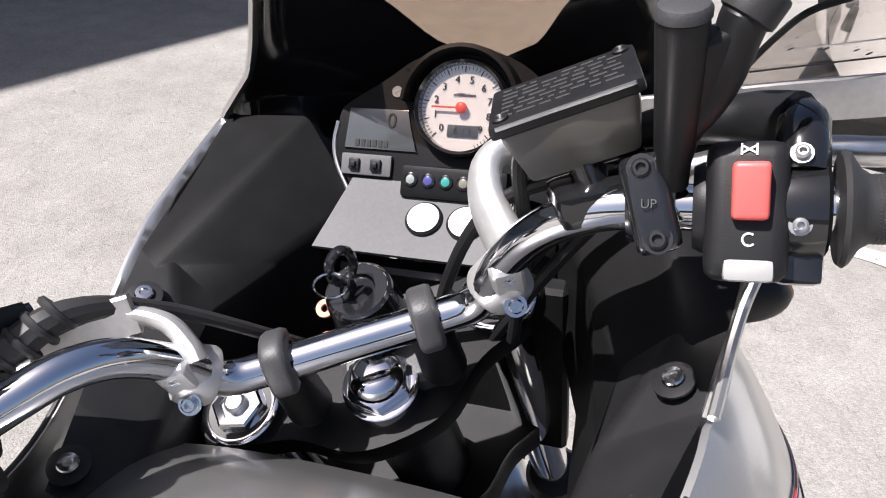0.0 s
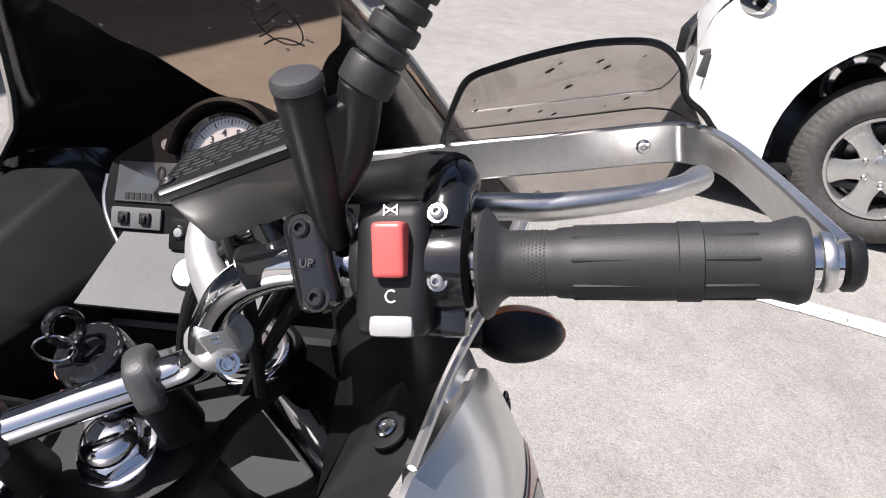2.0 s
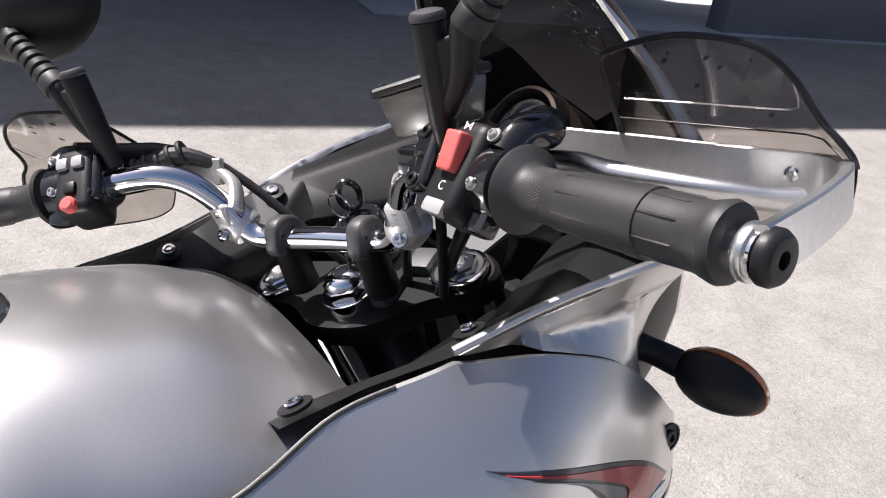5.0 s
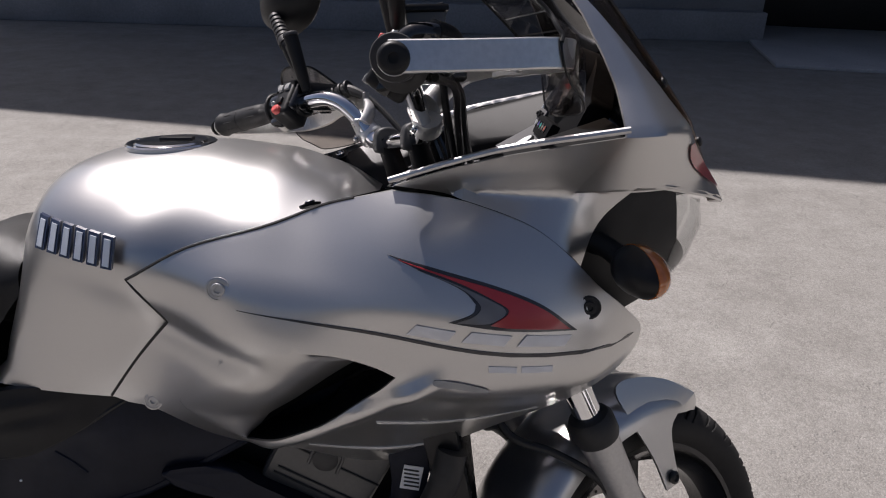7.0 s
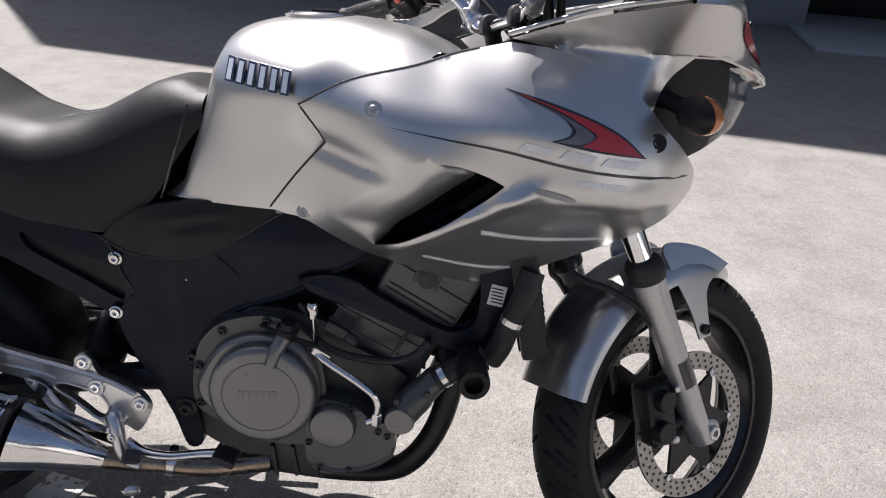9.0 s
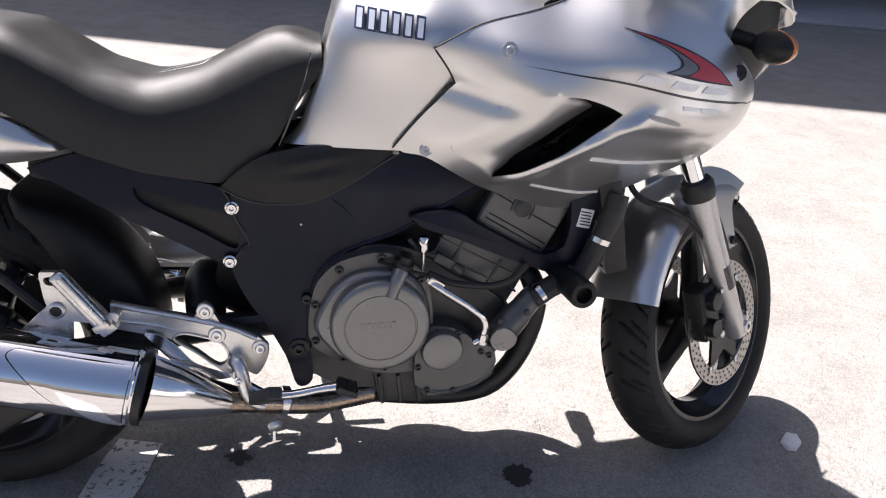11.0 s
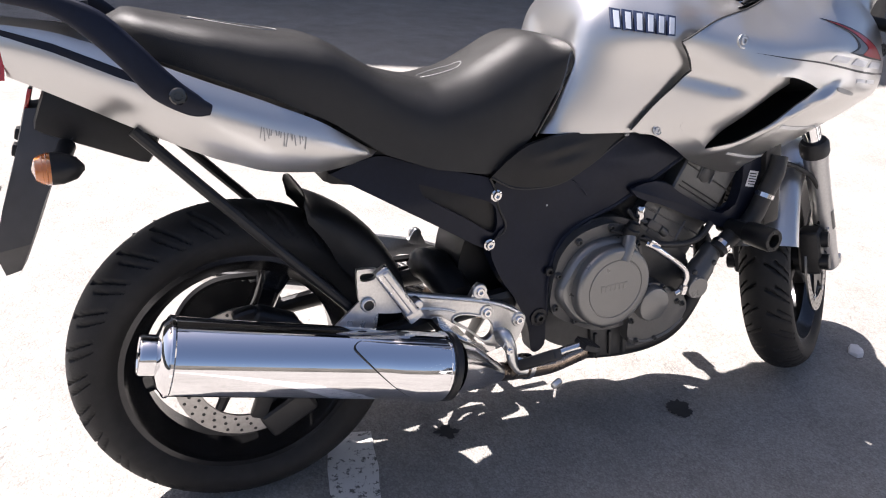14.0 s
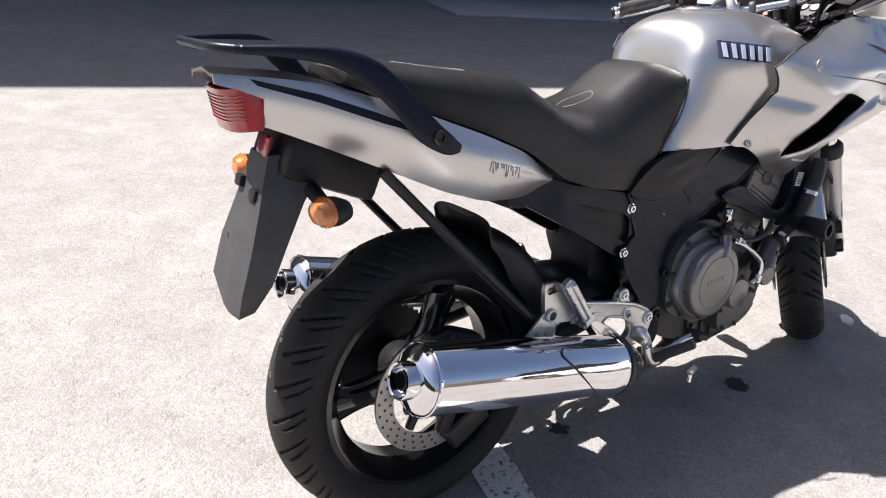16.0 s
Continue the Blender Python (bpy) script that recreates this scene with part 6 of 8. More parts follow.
bp("dash_shelf", thicken(shelf, 0.004), SHELFGREY, label="grey painted shelf under the dashboard")
SH = frame_on((1.270, 0, 0.9985), (0, -1, 0), (0.843, 0, 0.538))
for r in (-0.019, 0.016):
    g = bp("round_gauge", moved(lathe([(0.0125, 0.0), (0.0150, 0.001), (0.0155, 0.004), (0.0140, 0.0055), (0.0130, 0.004)], 32, (r, 0.004, 0.002), (0, 0, 1)), SH), DARKMETAL, label="small round metal socket cover")
    # white paint on the disc stands for sun gleaming off polished metal
    bp("gauge_disc", moved(lathe([(0.0132, 0), (0.0132, 0.0012)], 32, (r, 0.004, 0.0068), (0, 0, 1)), SH), DIAL_AND_GLEAM, g)
# dark bulkhead behind the fork
bp("bulkhead", box((0.02, 0.20, 0.20), (1.285, 0, 0.86), 0.004, 1, (0, -8, 0)), DARKMETAL, label="black inner bulkhead")


# ---- tank and fairing details ----
EMBLEM_FACE = material("emblem_face", (0.56, 0.60, 0.66), 0.3, 0.3, coat=0.6, grain=0.05)
EMBLEM = material("emblem_blue", (0.02, 0.03, 0.07), 0.3, coat=0.6, grain=0.1)
cap = bp("fuel_cap", lathe([(0.056, -0.004), (0.057, 0.001), (0.055, 0.003), (0.050, 0.0035), (0.047, 0.002), (0.044, 0.0045), (0.030, 0.0055), (0.002, 0.0058)], 48, (0.810, 0, 1.0015), (-0.02, 0, 1)), STEEL, label="round metal fuel cap")
bp("cap_flap", box((0.042, 0.016, 0.004), (0.817, 0, 1.0085), 0.002), DARKMETAL, cap)
for k in range(5):
    a = 2 * math.pi * k / 5 + 0.3
    bp("cap_screw", screw((0.810 + 0.052 * math.cos(a), 0.052 * math.sin(a), 1.003), (0, 0, 1), 0.003, 0.002), STEEL, cap)


def decal(name, poly, mat, proud, sign=-1, extra=None, step=0.014, parent=None, label=""):
    return bp(name, sheet(poly, side_skin(proud, sign, extra), 0.0012, step), mat, parent, label)


for sign in (-1, 1):
    flash = outline([(1.100, 0.934), (1.150, 0.923), (1.212, 0.904), (1.262, 0.881), (1.300, 0.851), (1.225, 0.860), (1.163, 0.872), (1.186, 0.880), (1.190, 0.889), (1.170, 0.906)], 5, (0, 4, 6, 8))
    d = decal("flash_border", flash, STICKER_DARK, 0.0052, sign, crease, label="dark edged flash sticker")
    red = outline([(1.112, 0.930), (1.150, 0.920), (1.212, 0.901), (1.260, 0.879), (1.292, 0.854), (1.228, 0.863), (1.205, 0.868), (1.224, 0.880), (1.205, 0.894), (1.165, 0.913)], 5, (0, 4, 6))
    decal("flash_red", red, STICKER_RED, 0.0062, sign, crease, parent=d, label="red flash")
    grey = outline([(1.130, 0.922), (1.166, 0.910), (1.203, 0.893), (1.221, 0.880), (1.203, 0.870), (1.170, 0.872), (1.190, 0.879), (1.194, 0.889), (1.172, 0.906)], 5, (0, 5))
    decal("flash_grey", grey, STICKER_GREY, 0.0060, sign, crease, parent=d, label="grey inlay")
    line = [(0.945, 0.8725), (1.03, 0.8630), (1.11, 0.8545), (1.228, 0.8345), (1.372, 0.8215), (1.372, 0.8180), (1.228, 0.8305), (1.11, 0.8510), (1.03, 0.8605)]
    decal("pin_line", outline(line, 4, (0, 4)), STICKER_DARK, 0.0052, sign, crease, 0.01, label="thin dark line along the fairing")
    # model lettering as plain slanted bars
    x = 1.120
    for k, w in enumerate((0.050, 0.052, 0.060)):
        z = 0.858 - 0.135 * (x - 1.118)
        decal("model_bar", [(x, z), (x + w - 0.008, z - 0.0065), (x + w, z + 0.0045), (x + 0.010, z + 0.0110)], STICKER_WHITE, 0.0058, sign, crease, 0.01, label="pale model marking bar")
        x += w + 0.006
    for x, w in ((1.205, 0.030), (1.240, 0.034)):
        z = 0.815 - 0.09 * (x - 1.2)
        decal("small_bar", [(x, z), (x + w, z - 0.003), (x + w, z + 0.004), (x, z + 0.007)], STICKER_WHITE, 0.0052, sign, crease, 0.01, label="small pale marking bar")
    bp("marker_slot", sheet(outline([(1.153, 0.808), (1.200, 0.796), (1.202, 0.789), (1.153, 0.800)], 4), side_skin(0.0056, sign, crease), 0.001, 0.01), LIGHTGREY, label="small pale oblong inlay")
    for p0, p1 in (([(1.085, 0.722), (1.16, 0.712), (1.28, 0.706)], 0.008), ([(1.000, 0.664), (1.09, 0.645), (1.145, 0.641)], 0.006)):
        poly = [(x, z + p1 / 2) for x, z in p0] + [(x, z - p1 / 2) for x, z in reversed(p0)]
        decal("grey_stripe", outline(poly, 4, (0, 2, 3, 5)), STICKER_WHITE, 0.0052, sign, crease, 0.01, label="pale stripe on the fairing edge")
    # emblem on the tank: six raised plain bars
    for k in range(6):
        x = 0.697 + 0.0180 * k
        z = 0.941 - 0.10 * (x - 0.704)
        if z:
            b = bp("tank_emblem_bar", sheet([(x, z - 0.034), (x + 0.0135, z - 0.035), (x + 0.0165, z - 0.001), (x + 0.003, z + 0.001)], side_skin(0.006, sign), 0.006, 0.02), EMBLEM, tank, "raised dark blue edged emblem bar")
            bp("emblem_inlay", sheet([(x + 0.0028, z - 0.031), (x + 0.0108, z - 0.032), (x + 0.0135, z - 0.004), (x + 0.0055, z - 0.003)], side_skin(0.0068, sign), 0.002, 0.02), EMBLEM_FACE, tank)
    for x, z, r in ((0.925, 0.892, 0.0075), (0.816, 0.7215, 0.0065), (1.314, 0.871, 0.0075)):
        y = half(x, z) + 0.004 + crease(x, z)
        way = Vector((0, sign, 0.15))
        f = joined(lathe([(r * 1.75, -0.001), (r * 1.75, 0.0012), (r * 1.45, 0.0016), (r * 1.4, 0.0002)], 22, (x, sign * y, z), way), screw((x, sign * y, z), way, r, 0.0032))
        bp("fairing_screw", f, DARKMETAL if x > 1.2 else FORKGREY, label="socket screw in a rubber washer")

# rubber edge between tank and seat
bp("tank_edge", tube([(0.632, -0.125, 0.865), (0.612, -0.132, 0.80), (0.578, -0.115, 0.712)], 0.002, 8), GLOSSBLACK, label="black rubber edge strip")

# seat trim: paler stitched loops on the cover
for cx, cz, n in ((0.42, 0.815, 3), (0.05, 0.905, 4)):
    pts = []
    for k in range(30):
        a = k / 29 * 2 * math.pi * 1.4
        x = cx + (0.045 if n == 3 else 0.075) * math.cos(a)
        y = -0.01 + (0.022 if n == 3 else 0.035) * math.sin(a * (1 if n == 3 else 1.5))
        pts.append(Vector((x, y, linear(SEAT_TOP, x) + 0.001)))
    bp("seat_stitching", tube(pts, 0.0007, 5, 2), LIGHTGREY, seat, "pale looped stitching")

# ---- tail ----
def eased_tab(pairs, reach=0.035):
    """A table read with its corners rounded off."""
    f = tab(pairs)
    return lambda x: sum(f(x + reach * k / 4) for k in range(-4, 5)) / 9


tail_w = eased_tab([(-0.335, 0.050), (-0.27, 0.066), (-0.20, 0.108), (-0.10, 0.168), (-0.02, 0.188), (0.08, 0.190), (0.18, 0.172), (0.27, 0.130)])
tail_hi = eased_tab([(-0.335, 0.914), (-0.20, 0.900), (-0.10, 0.872), (-0.014, 0.838), (0.056, 0.812), (0.157, 0.770), (0.262, 0.704)], 0.02)
tail_keel = eased_tab([(-0.335, 0.860), (-0.250, 0.828), (-0.183, 0.800), (-0.097, 0.762), (-0.009, 0.722), (0.073, 0.694), (0.16, 0.684), (0.215, 0.688), (0.262, 0.698)], 0.02)


def tail_lo(x):
    """The lower edge, cut away at the back for the lamp."""
    return tail_keel(x) if x > -0.268 else float(np.interp(x, [-0.335, -0.290, -0.268], [0.900, 0.886, 0.876]))


def tail_skin(sign):
    def lift(x, z):
        lo, hi = tail_keel(x), tail_hi(x)
        t = min(1.0, max(0.0, (z - lo) / max(1e-4, hi - lo)))
        return Vector((x, sign * (tail_w(x) * (0.84 + 0.16 * math.sin(t * math.pi * 0.85))), z))
    return lift


TAIL = [(x, tail_hi(x)) for x in np.linspace(-0.333, 0.262, 60)] + [(x, tail_lo(x)) for x in np.linspace(0.255, -0.2675, 58)] + [(x, tail_lo(x)) for x in (-0.2685, -0.28, -0.30, -0.32, -0.333)]
for sign in (-1, 1):
    cover = bp("tail_cover", sheet([(float(a), float(b)) for a, b in TAIL], tail_skin(sign), 0.004, 0.010), SILVER, label="silver metallic tail side cover with scuff marks", sharp=60)
    dark = [(-0.275, 0.895), (-0.20, 0.872), (-0.12, 0.842), (-0.045, 0.818), (-0.075, 0.836), (-0.125, 0.857), (-0.20, 0.884), (-0.285, 0.905)]
    bp("tail_recess", sheet(dark, lambda x, z: tail_skin(sign)(x, z) + Vector((0, sign * 0.0015, 0)), 0.0015, 0.014), FRAMEBLACK, cover, "dark blue-grey strip along the tail")
    scuff = bmesh.new()
    rng = random.Random(5)
    for k in range(16):
        x, z = 0.06 + 0.0045 * k + rng.uniform(-0.002, 0.002), 0.772 - 0.022 * k / 16
        h = rng.uniform(0.006, 0.022)
        p = tail_skin(sign)(x, z)
        scuff = joined(scuff, box((0.0016, 0.0006, h), (p.x, p.y + sign * 0.0008, z - h / 2), 0, 1, (rng.uniform(-3, 3), rng.uniform(-12, 12), 0)))
    bp("scuff_marks", scuff, LIGHTGREY, cover, "grey scuff scratches")
top = [[Vector((x, -tail_w(x) * 0.80, tail_hi(x) - 0.002)), Vector((x, 0, tail_hi(x) + 0.006)), Vector((x, tail_w(x) * 0.80, tail_hi(x) - 0.002))] for x in np.linspace(-0.333, -0.08, 16)]
bp("tail_top", thicken(rings(top, False, False), 0.004), SILVER, label="silver tail top panel")
under = [[Vector((x, -tail_w(x) * 0.66, tail_lo(x) + 0.012)), Vector((x, tail_w(x) * 0.66, tail_lo(x) + 0.012))] for x in np.linspace(-0.30, 0.25, 16)]
bp("tail_tray", thicken(rings(under, False, False), 0.004), MATT, label="black plastic tray under the tail")

# tail lamp wrapping round the back
loops = []
for i in range(13):
    z = 0.826 + (0.888 - 0.826) * i / 12
    row = []
    for j in range(25):
        a = math.pi * j / 24
        c, s = math.cos(a), math.sin(a)
        wide = 0.066 - 0.006 * (i / 12)
        back = -0.300 - 0.022 * (i / 12)
        row.append(Vector((-0.262 - 0.008 * (1 - i / 12) + (back + 0.262) * s ** 0.6, wide * math.copysign(abs(c) ** 0.7, c), z + 0.004 * c * c)))
    loops.append(row)
lamp = bp("tail_lamp", thicken(rings(loops, False, False), 0.003), REDLENS, label="red tail lamp lens")
ribs = bmesh.new()
for i in range(3, 11, 1):
    ribs = joined(ribs, tube([loops[i][j] + Vector((-0.0008, 0, 0)) for j in range(3, 22)], 0.0012, 5, 1, False))
bp("lamp_ribs", ribs, REDLENS, lamp)
bp("rear_reflector", box((0.006, 0.040, 0.034), (-0.250, -0.010, 0.797), 0.002, 2, (0, 18, 0)), REDLENS, label="small red rear reflector")

# grab rail and rack
def blade(path, wide, thick, n=8):
    """A flat cast arm: broad in the side view, thin across."""
    pts = smooth_path(path, n)
    m = len(pts)
    loops = []
    for i, p in enumerate(pts):
        d = (pts[min(i + 1, m - 1)] - pts[max(i - 1, 0)]).normalized()
        y = Vector((0, 1, 0))
        y = (y - d * d.y).normalized()
        v = d.cross(y)
        q = i / (m - 1) * (len(wide) - 1)
        k = min(int(q), len(wide) - 2)
        w = wide[k] + (wide[k + 1] - wide[k]) * (q - k)
        loops.append([p + v * (w * math.copysign(abs(math.cos(a)) ** 0.7, math.cos(a))) + y * (thick * math.copysign(abs(math.sin(a)) ** 0.7, math.sin(a))) for a in [2 * math.pi * j / 16 for j in range(16)]])
    return rings(loops)


rail = [(-0.345, 0.0, 0.953), (-0.338, -0.075, 0.952), (-0.308, -0.112, 0.950)]
grab = bp("grab_rail", tube([(x, -y, z) for x, y, z in reversed(rail[1:])] + rail, 0.0065, 12, 6), FRAMEBLACK, label="dark blue-grey grab rail and rack")
for s in (-1, 1):
    bp("rail_arm", blade([(-0.318, s * 0.105, 0.950), (-0.25, s * 0.135, 0.947), (-0.19, s * 0.156, 0.938), (-0.145, s * 0.172, 0.915), (-0.105, s * 0.184, 0.876), (-0.068, s * 0.193, 0.834), (-0.030, s * 0.194, 0.808), (-0.008, s * 0.190, 0.800)], [0.006, 0.009, 0.014, 0.020, 0.020, 0.021, 0.016, 0.008], 0.007), FRAMEBLACK, grab, sharp=50)
deck = outline([(-0.155, 0.0), (-0.150, 0.11), (-0.185, 0.150), (-0.30, 0.108), (-0.338, 0.0), (-0.30, -0.108), (-0.185, -0.150), (-0.150, -0.11)], 4)
bp("rack_deck", rings([[Vector((x, y, z + (-0.30 - x) * 0.06 + h)) for x, y in deck] for z, h in ((0.944, 0), (0.944, 0.006))]), FRAMEBLACK, grab)
for s in (-1, 1):
    bp("grab_bolt", lathe([(0.012, 0), (0.012, 0.004), (0.010, 0.006), (0.006, 0.006), (0.005, 0.002)], 22, (-0.050, s * 0.200, 0.822), (0, s, 0.1)), GLOSSBLACK, grab)

# rear mudguard with the bare plate holder
hold = bmesh.new()
sec = [(-0.150, 0.795, 0.075), (-0.185, 0.76, 0.074), (-0.215, 0.715, 0.072), (-0.245, 0.655, 0.074), (-0.275, 0.585, 0.070), (-0.298, 0.535, 0.045)]
back = [(-0.255, 0.785, 0.036), (-0.268, 0.745, 0.042), (-0.283, 0.70, 0.054), (-0.305, 0.64, 0.068), (-0.325, 0.575, 0.068), (-0.322, 0.525, 0.036)]
loops = []
for (xa, za, wa), (xb, zb, wb) in zip(sec, back):
    loops.append([Vector((xa, -wa, za)), Vector((xb, -wb, zb)), Vector((xb - 0.004, 0, zb)), Vector((xb, wb, zb)), Vector((xa, wa, za)), Vector((xa + 0.004, 0, za))])
holder = bp("plate_holder", rings(loops), GREYMATT, label="charcoal plastic rear mudguard with bare plate holder", sharp=25)
bp("plate_hole", lathe([(0.006, 0), (0.004, 0.001)], 3, (-0.3125, 0.01, 0.655), (-1, 0, 0.25)), INK, holder)
for y, z in ((0.035, 0.735), (-0.022, 0.722)):
    bp("plate_rubber", box((0.014, 0.026, 0.020), (-0.276, y, z), 0.005, 2, (0, 15, 0)), MATT, holder)
bp("mudguard_root", box((0.17, 0.15, 0.085), (-0.155, 0, 0.765), 0.016, 2, (0, 22, 0)), MATT, holder)
for s in (-1, 1):
    c = Vector((-0.222, s * 0.165, 0.724))
    stalk = bp("turn_signal", tube([(-0.205, s * 0.08, 0.735), (-0.210, s * 0.12, 0.728), c], [0.013, 0.012, 0.016], 14, 3), MATT, label="black stalk turn signal with amber lens")
    way = Vector((-1, s * 0.10, 0.05))
    q = way.to_track_quat("Z", "Y").to_matrix().to_4x4()
    bp("signal_body", moved(lathe([(0.004, -0.042), (0.016, -0.032), (0.0225, -0.015), (0.0235, 0.0)], 24, (0, 0, 0), (0, 0, 1)), Matrix.Translation(c) @ q @ Matrix.Diagonal((1.25, 0.95, 1, 1))), MATT, stalk)
    bp("signal_lens", moved(lathe([(0.0235, 0.0), (0.0225, 0.010), (0.0165, 0.019), (0.004, 0.023)], 24, (0, 0, 0), (0, 0, 1)), Matrix.Translation(c) @ q @ Matrix.Diagonal((1.25, 0.95, 1, 1))), AMBER, stalk, "amber lens")
    bp("lens_ribs", moved(joined(*[lathe([(0.0236 - 0.004 * k * k * 0.4, 0.004 + 0.005 * k), (0.0244 - 0.004 * k * k * 0.4, 0.005 + 0.005 * k), (0.0236 - 0.004 * k * k * 0.4, 0.006 + 0.005 * k)], 24, (0, 0, 0), (0, 0, 1), False) for k in range(3)]), Matrix.Translation(c) @ q @ Matrix.Diagonal((1.25, 0.95, 1, 1))), AMBER, stalk)

# stays from the tail to the footrest hangers
for s in (-1, 1):
    bp("subframe_stay", tube([(-0.112, s * 0.135, 0.765), (0.04, s * 0.150, 0.605), (0.215, s * 0.165, 0.425)], 0.0095, 10, 4), DARKMETAL, label="black steel subframe stay")

# ---- rear wheel, swingarm ----
AT_REAR = Matrix.Translation((0.03, 0, 0.303))
bp("rear_tyre", moved(tyre_mesh(0.300, 0.075, 0.214, 2, 28), AT_REAR @ Matrix.Rotation(math.pi, 4, "Z")), RUBBER, label="wide black rear tyre with slanted tread grooves", sharp=50)
rear_rim = bp("rear_rim", moved(rim_mesh(0.214, 0.060, 0.026), AT_REAR), RIMBLACK, label="black cast rear wheel rim")
for k in range(3):
    bp("spoke", moved(spoke_mesh(0.03, 0.190, 2 * math.pi * k / 3 + 0.95, 0.034, 0.032), AT_REAR), GLOSSBLACK, rear_rim)
bp("hub", moved(lathe([(0.032, -0.085), (0.045, -0.06), (0.045, 0.06), (0.032, 0.085)], 32, (0, 0, 0), (0, 1, 0)), AT_REAR), DARKMETAL, rear_rim)
at = Matrix.Translation((0.03, -0.080, 0.303))
disc = bp("rear_disc", moved(disc_mesh(0.130, 0.092, 0.005, 30, 3), at), DISC, label="drilled steel rear brake disc")
bp("disc_hole", moved(disc_holes(0.130, 0.092, 0.005, 30, 3), at), INK, disc)
carrier = lathe([(0.038, -0.004), (0.050, -0.004), (0.050, 0.004), (0.038, 0.004)], 32, (0, 0, 0), (0, 1, 0))
for k in range(5):
    a = 2 * math.pi * k / 5
    carrier = joined(carrier, tube([(0.045 * math.cos(a), 0, 0.045 * math.sin(a)), (0.088 * math.cos(a + 0.25), 0, 0.088 * math.sin(a + 0.25))], [0.011, 0.009], 8, 3))
bp("disc_carrier", moved(carrier, at), DARKMETAL, disc)
bp("rear_caliper", joined(box((0.085, 0.046, 0.058), (0.075, -0.098, 0.398), 0.018, 4, (0, 24, 0)), box((0.045, 0.03, 0.036), (0.030, -0.098, 0.420), 0.012, 3, (0, -12, 0)), rod((0.10, -0.10, 0.40), (0.16, -0.11, 0.36), 0.011), box((0.10, 0.05, 0.055), (0.095, -0.088, 0.215), 0.012, 3, (0, -30, 0)), box((0.03, 0.02, 0.10), (0.055, -0.098, 0.262), 0.006, 2, (0, 20, 0))), DARKMETAL, label="black rear brake caliper")
teeth = []
for k in range(84):
    a = 2 * math.pi * k / 84
    r = 0.112 if k % 2 else 0.105
    teeth.append((r * math.cos(a), r * math.sin(a)))
bp("sprocket", moved(slab(teeth, 0.092, 0.099, 0.0), Matrix.Translation((0.03, 0, 0.303))), DARKMETAL, label="toothed steel rear sprocket")
chain = []
for k in range(30):
    a = math.pi / 2 + math.pi * k / 29
    chain.append(Vector((0.03 + 0.113 * math.cos(a), 0.0955, 0.303 + 0.113 * math.sin(a))))
chain = [Vector((0.60, 0.0955, 0.405))] + chain + [Vector((0.60, 0.0955, 0.325))]
bp("drive_chain", tube(chain, 0.008, 6, 1, False), DARKMETAL, label="greasy drive chain")
for s in (-1, 1):
    arm = [(0.60, s * 0.085, 0.375), (0.46, s * 0.098, 0.368), (0.30, s * 0.112, 0.350), (0.10, s * 0.112, 0.325), (0.0, s * 0.112, 0.305), (-0.05, s * 0.110, 0.303)]
    bp("swingarm_leg", tube(arm, [0.045, 0.040, 0.034, 0.028, 0.027, 0.020], 12, 5, flat=0.55), DARKMETAL, label="black swingarm leg")
    bp("axle_end", lathe([(0.018, 0), (0.018, 0.010), (0.014, 0.013), (0.007, 0.013)], 6, (0.03, s * 0.125, 0.303), (0, s, 0)), STEEL, label="rear axle nut")
bp("swingarm_bridge", tube([(0.44, -0.10, 0.39), (0.43, 0.0, 0.42), (0.44, 0.10, 0.39)], [0.035, 0.04, 0.035], 12, 4), DARKMETAL, label="black swingarm cross bridge")
loops = []
for i in range(21):
    a = radians(70 - 66 * i / 20)
    r = 0.328 + 0.012 * math.sin(i / 20 * math.pi) + (0.02 if i == 0 else 0)
    row = []
    for j in range(17):
        b = math.pi * j / 16
        y = 0.092 * math.copysign(abs(math.cos(b)) ** 0.6, math.cos(b))
        rr = r - 0.085 * (1 - math.sin(b) ** 0.7) * min(1, 0.25 + i / 9)
        row.append(Vector((0.03 + rr * math.cos(a), y, 0.303 + rr * math.sin(a))))
    loops.append(row)
bp("hugger", thicken(rings(loops, False, False), 0.003), MATT, label="black plastic rear hugger", sharp=60)
spring = [Vector((0.52 + 0.03 * math.cos(k * 0.7) + 0.0006 * k, 0.03 * math.sin(k * 0.7), 0.42 + 0.0032 * k)) for k in range(64)]
bp("shock_spring", tube(spring, 0.006, 8, 2), DARKMETAL, label="black shock absorber spring")
bp("shock_body", rod((0.52, 0, 0.38), (0.56, 0, 0.66), 0.022), DARKMETAL, label="shock absorber body")

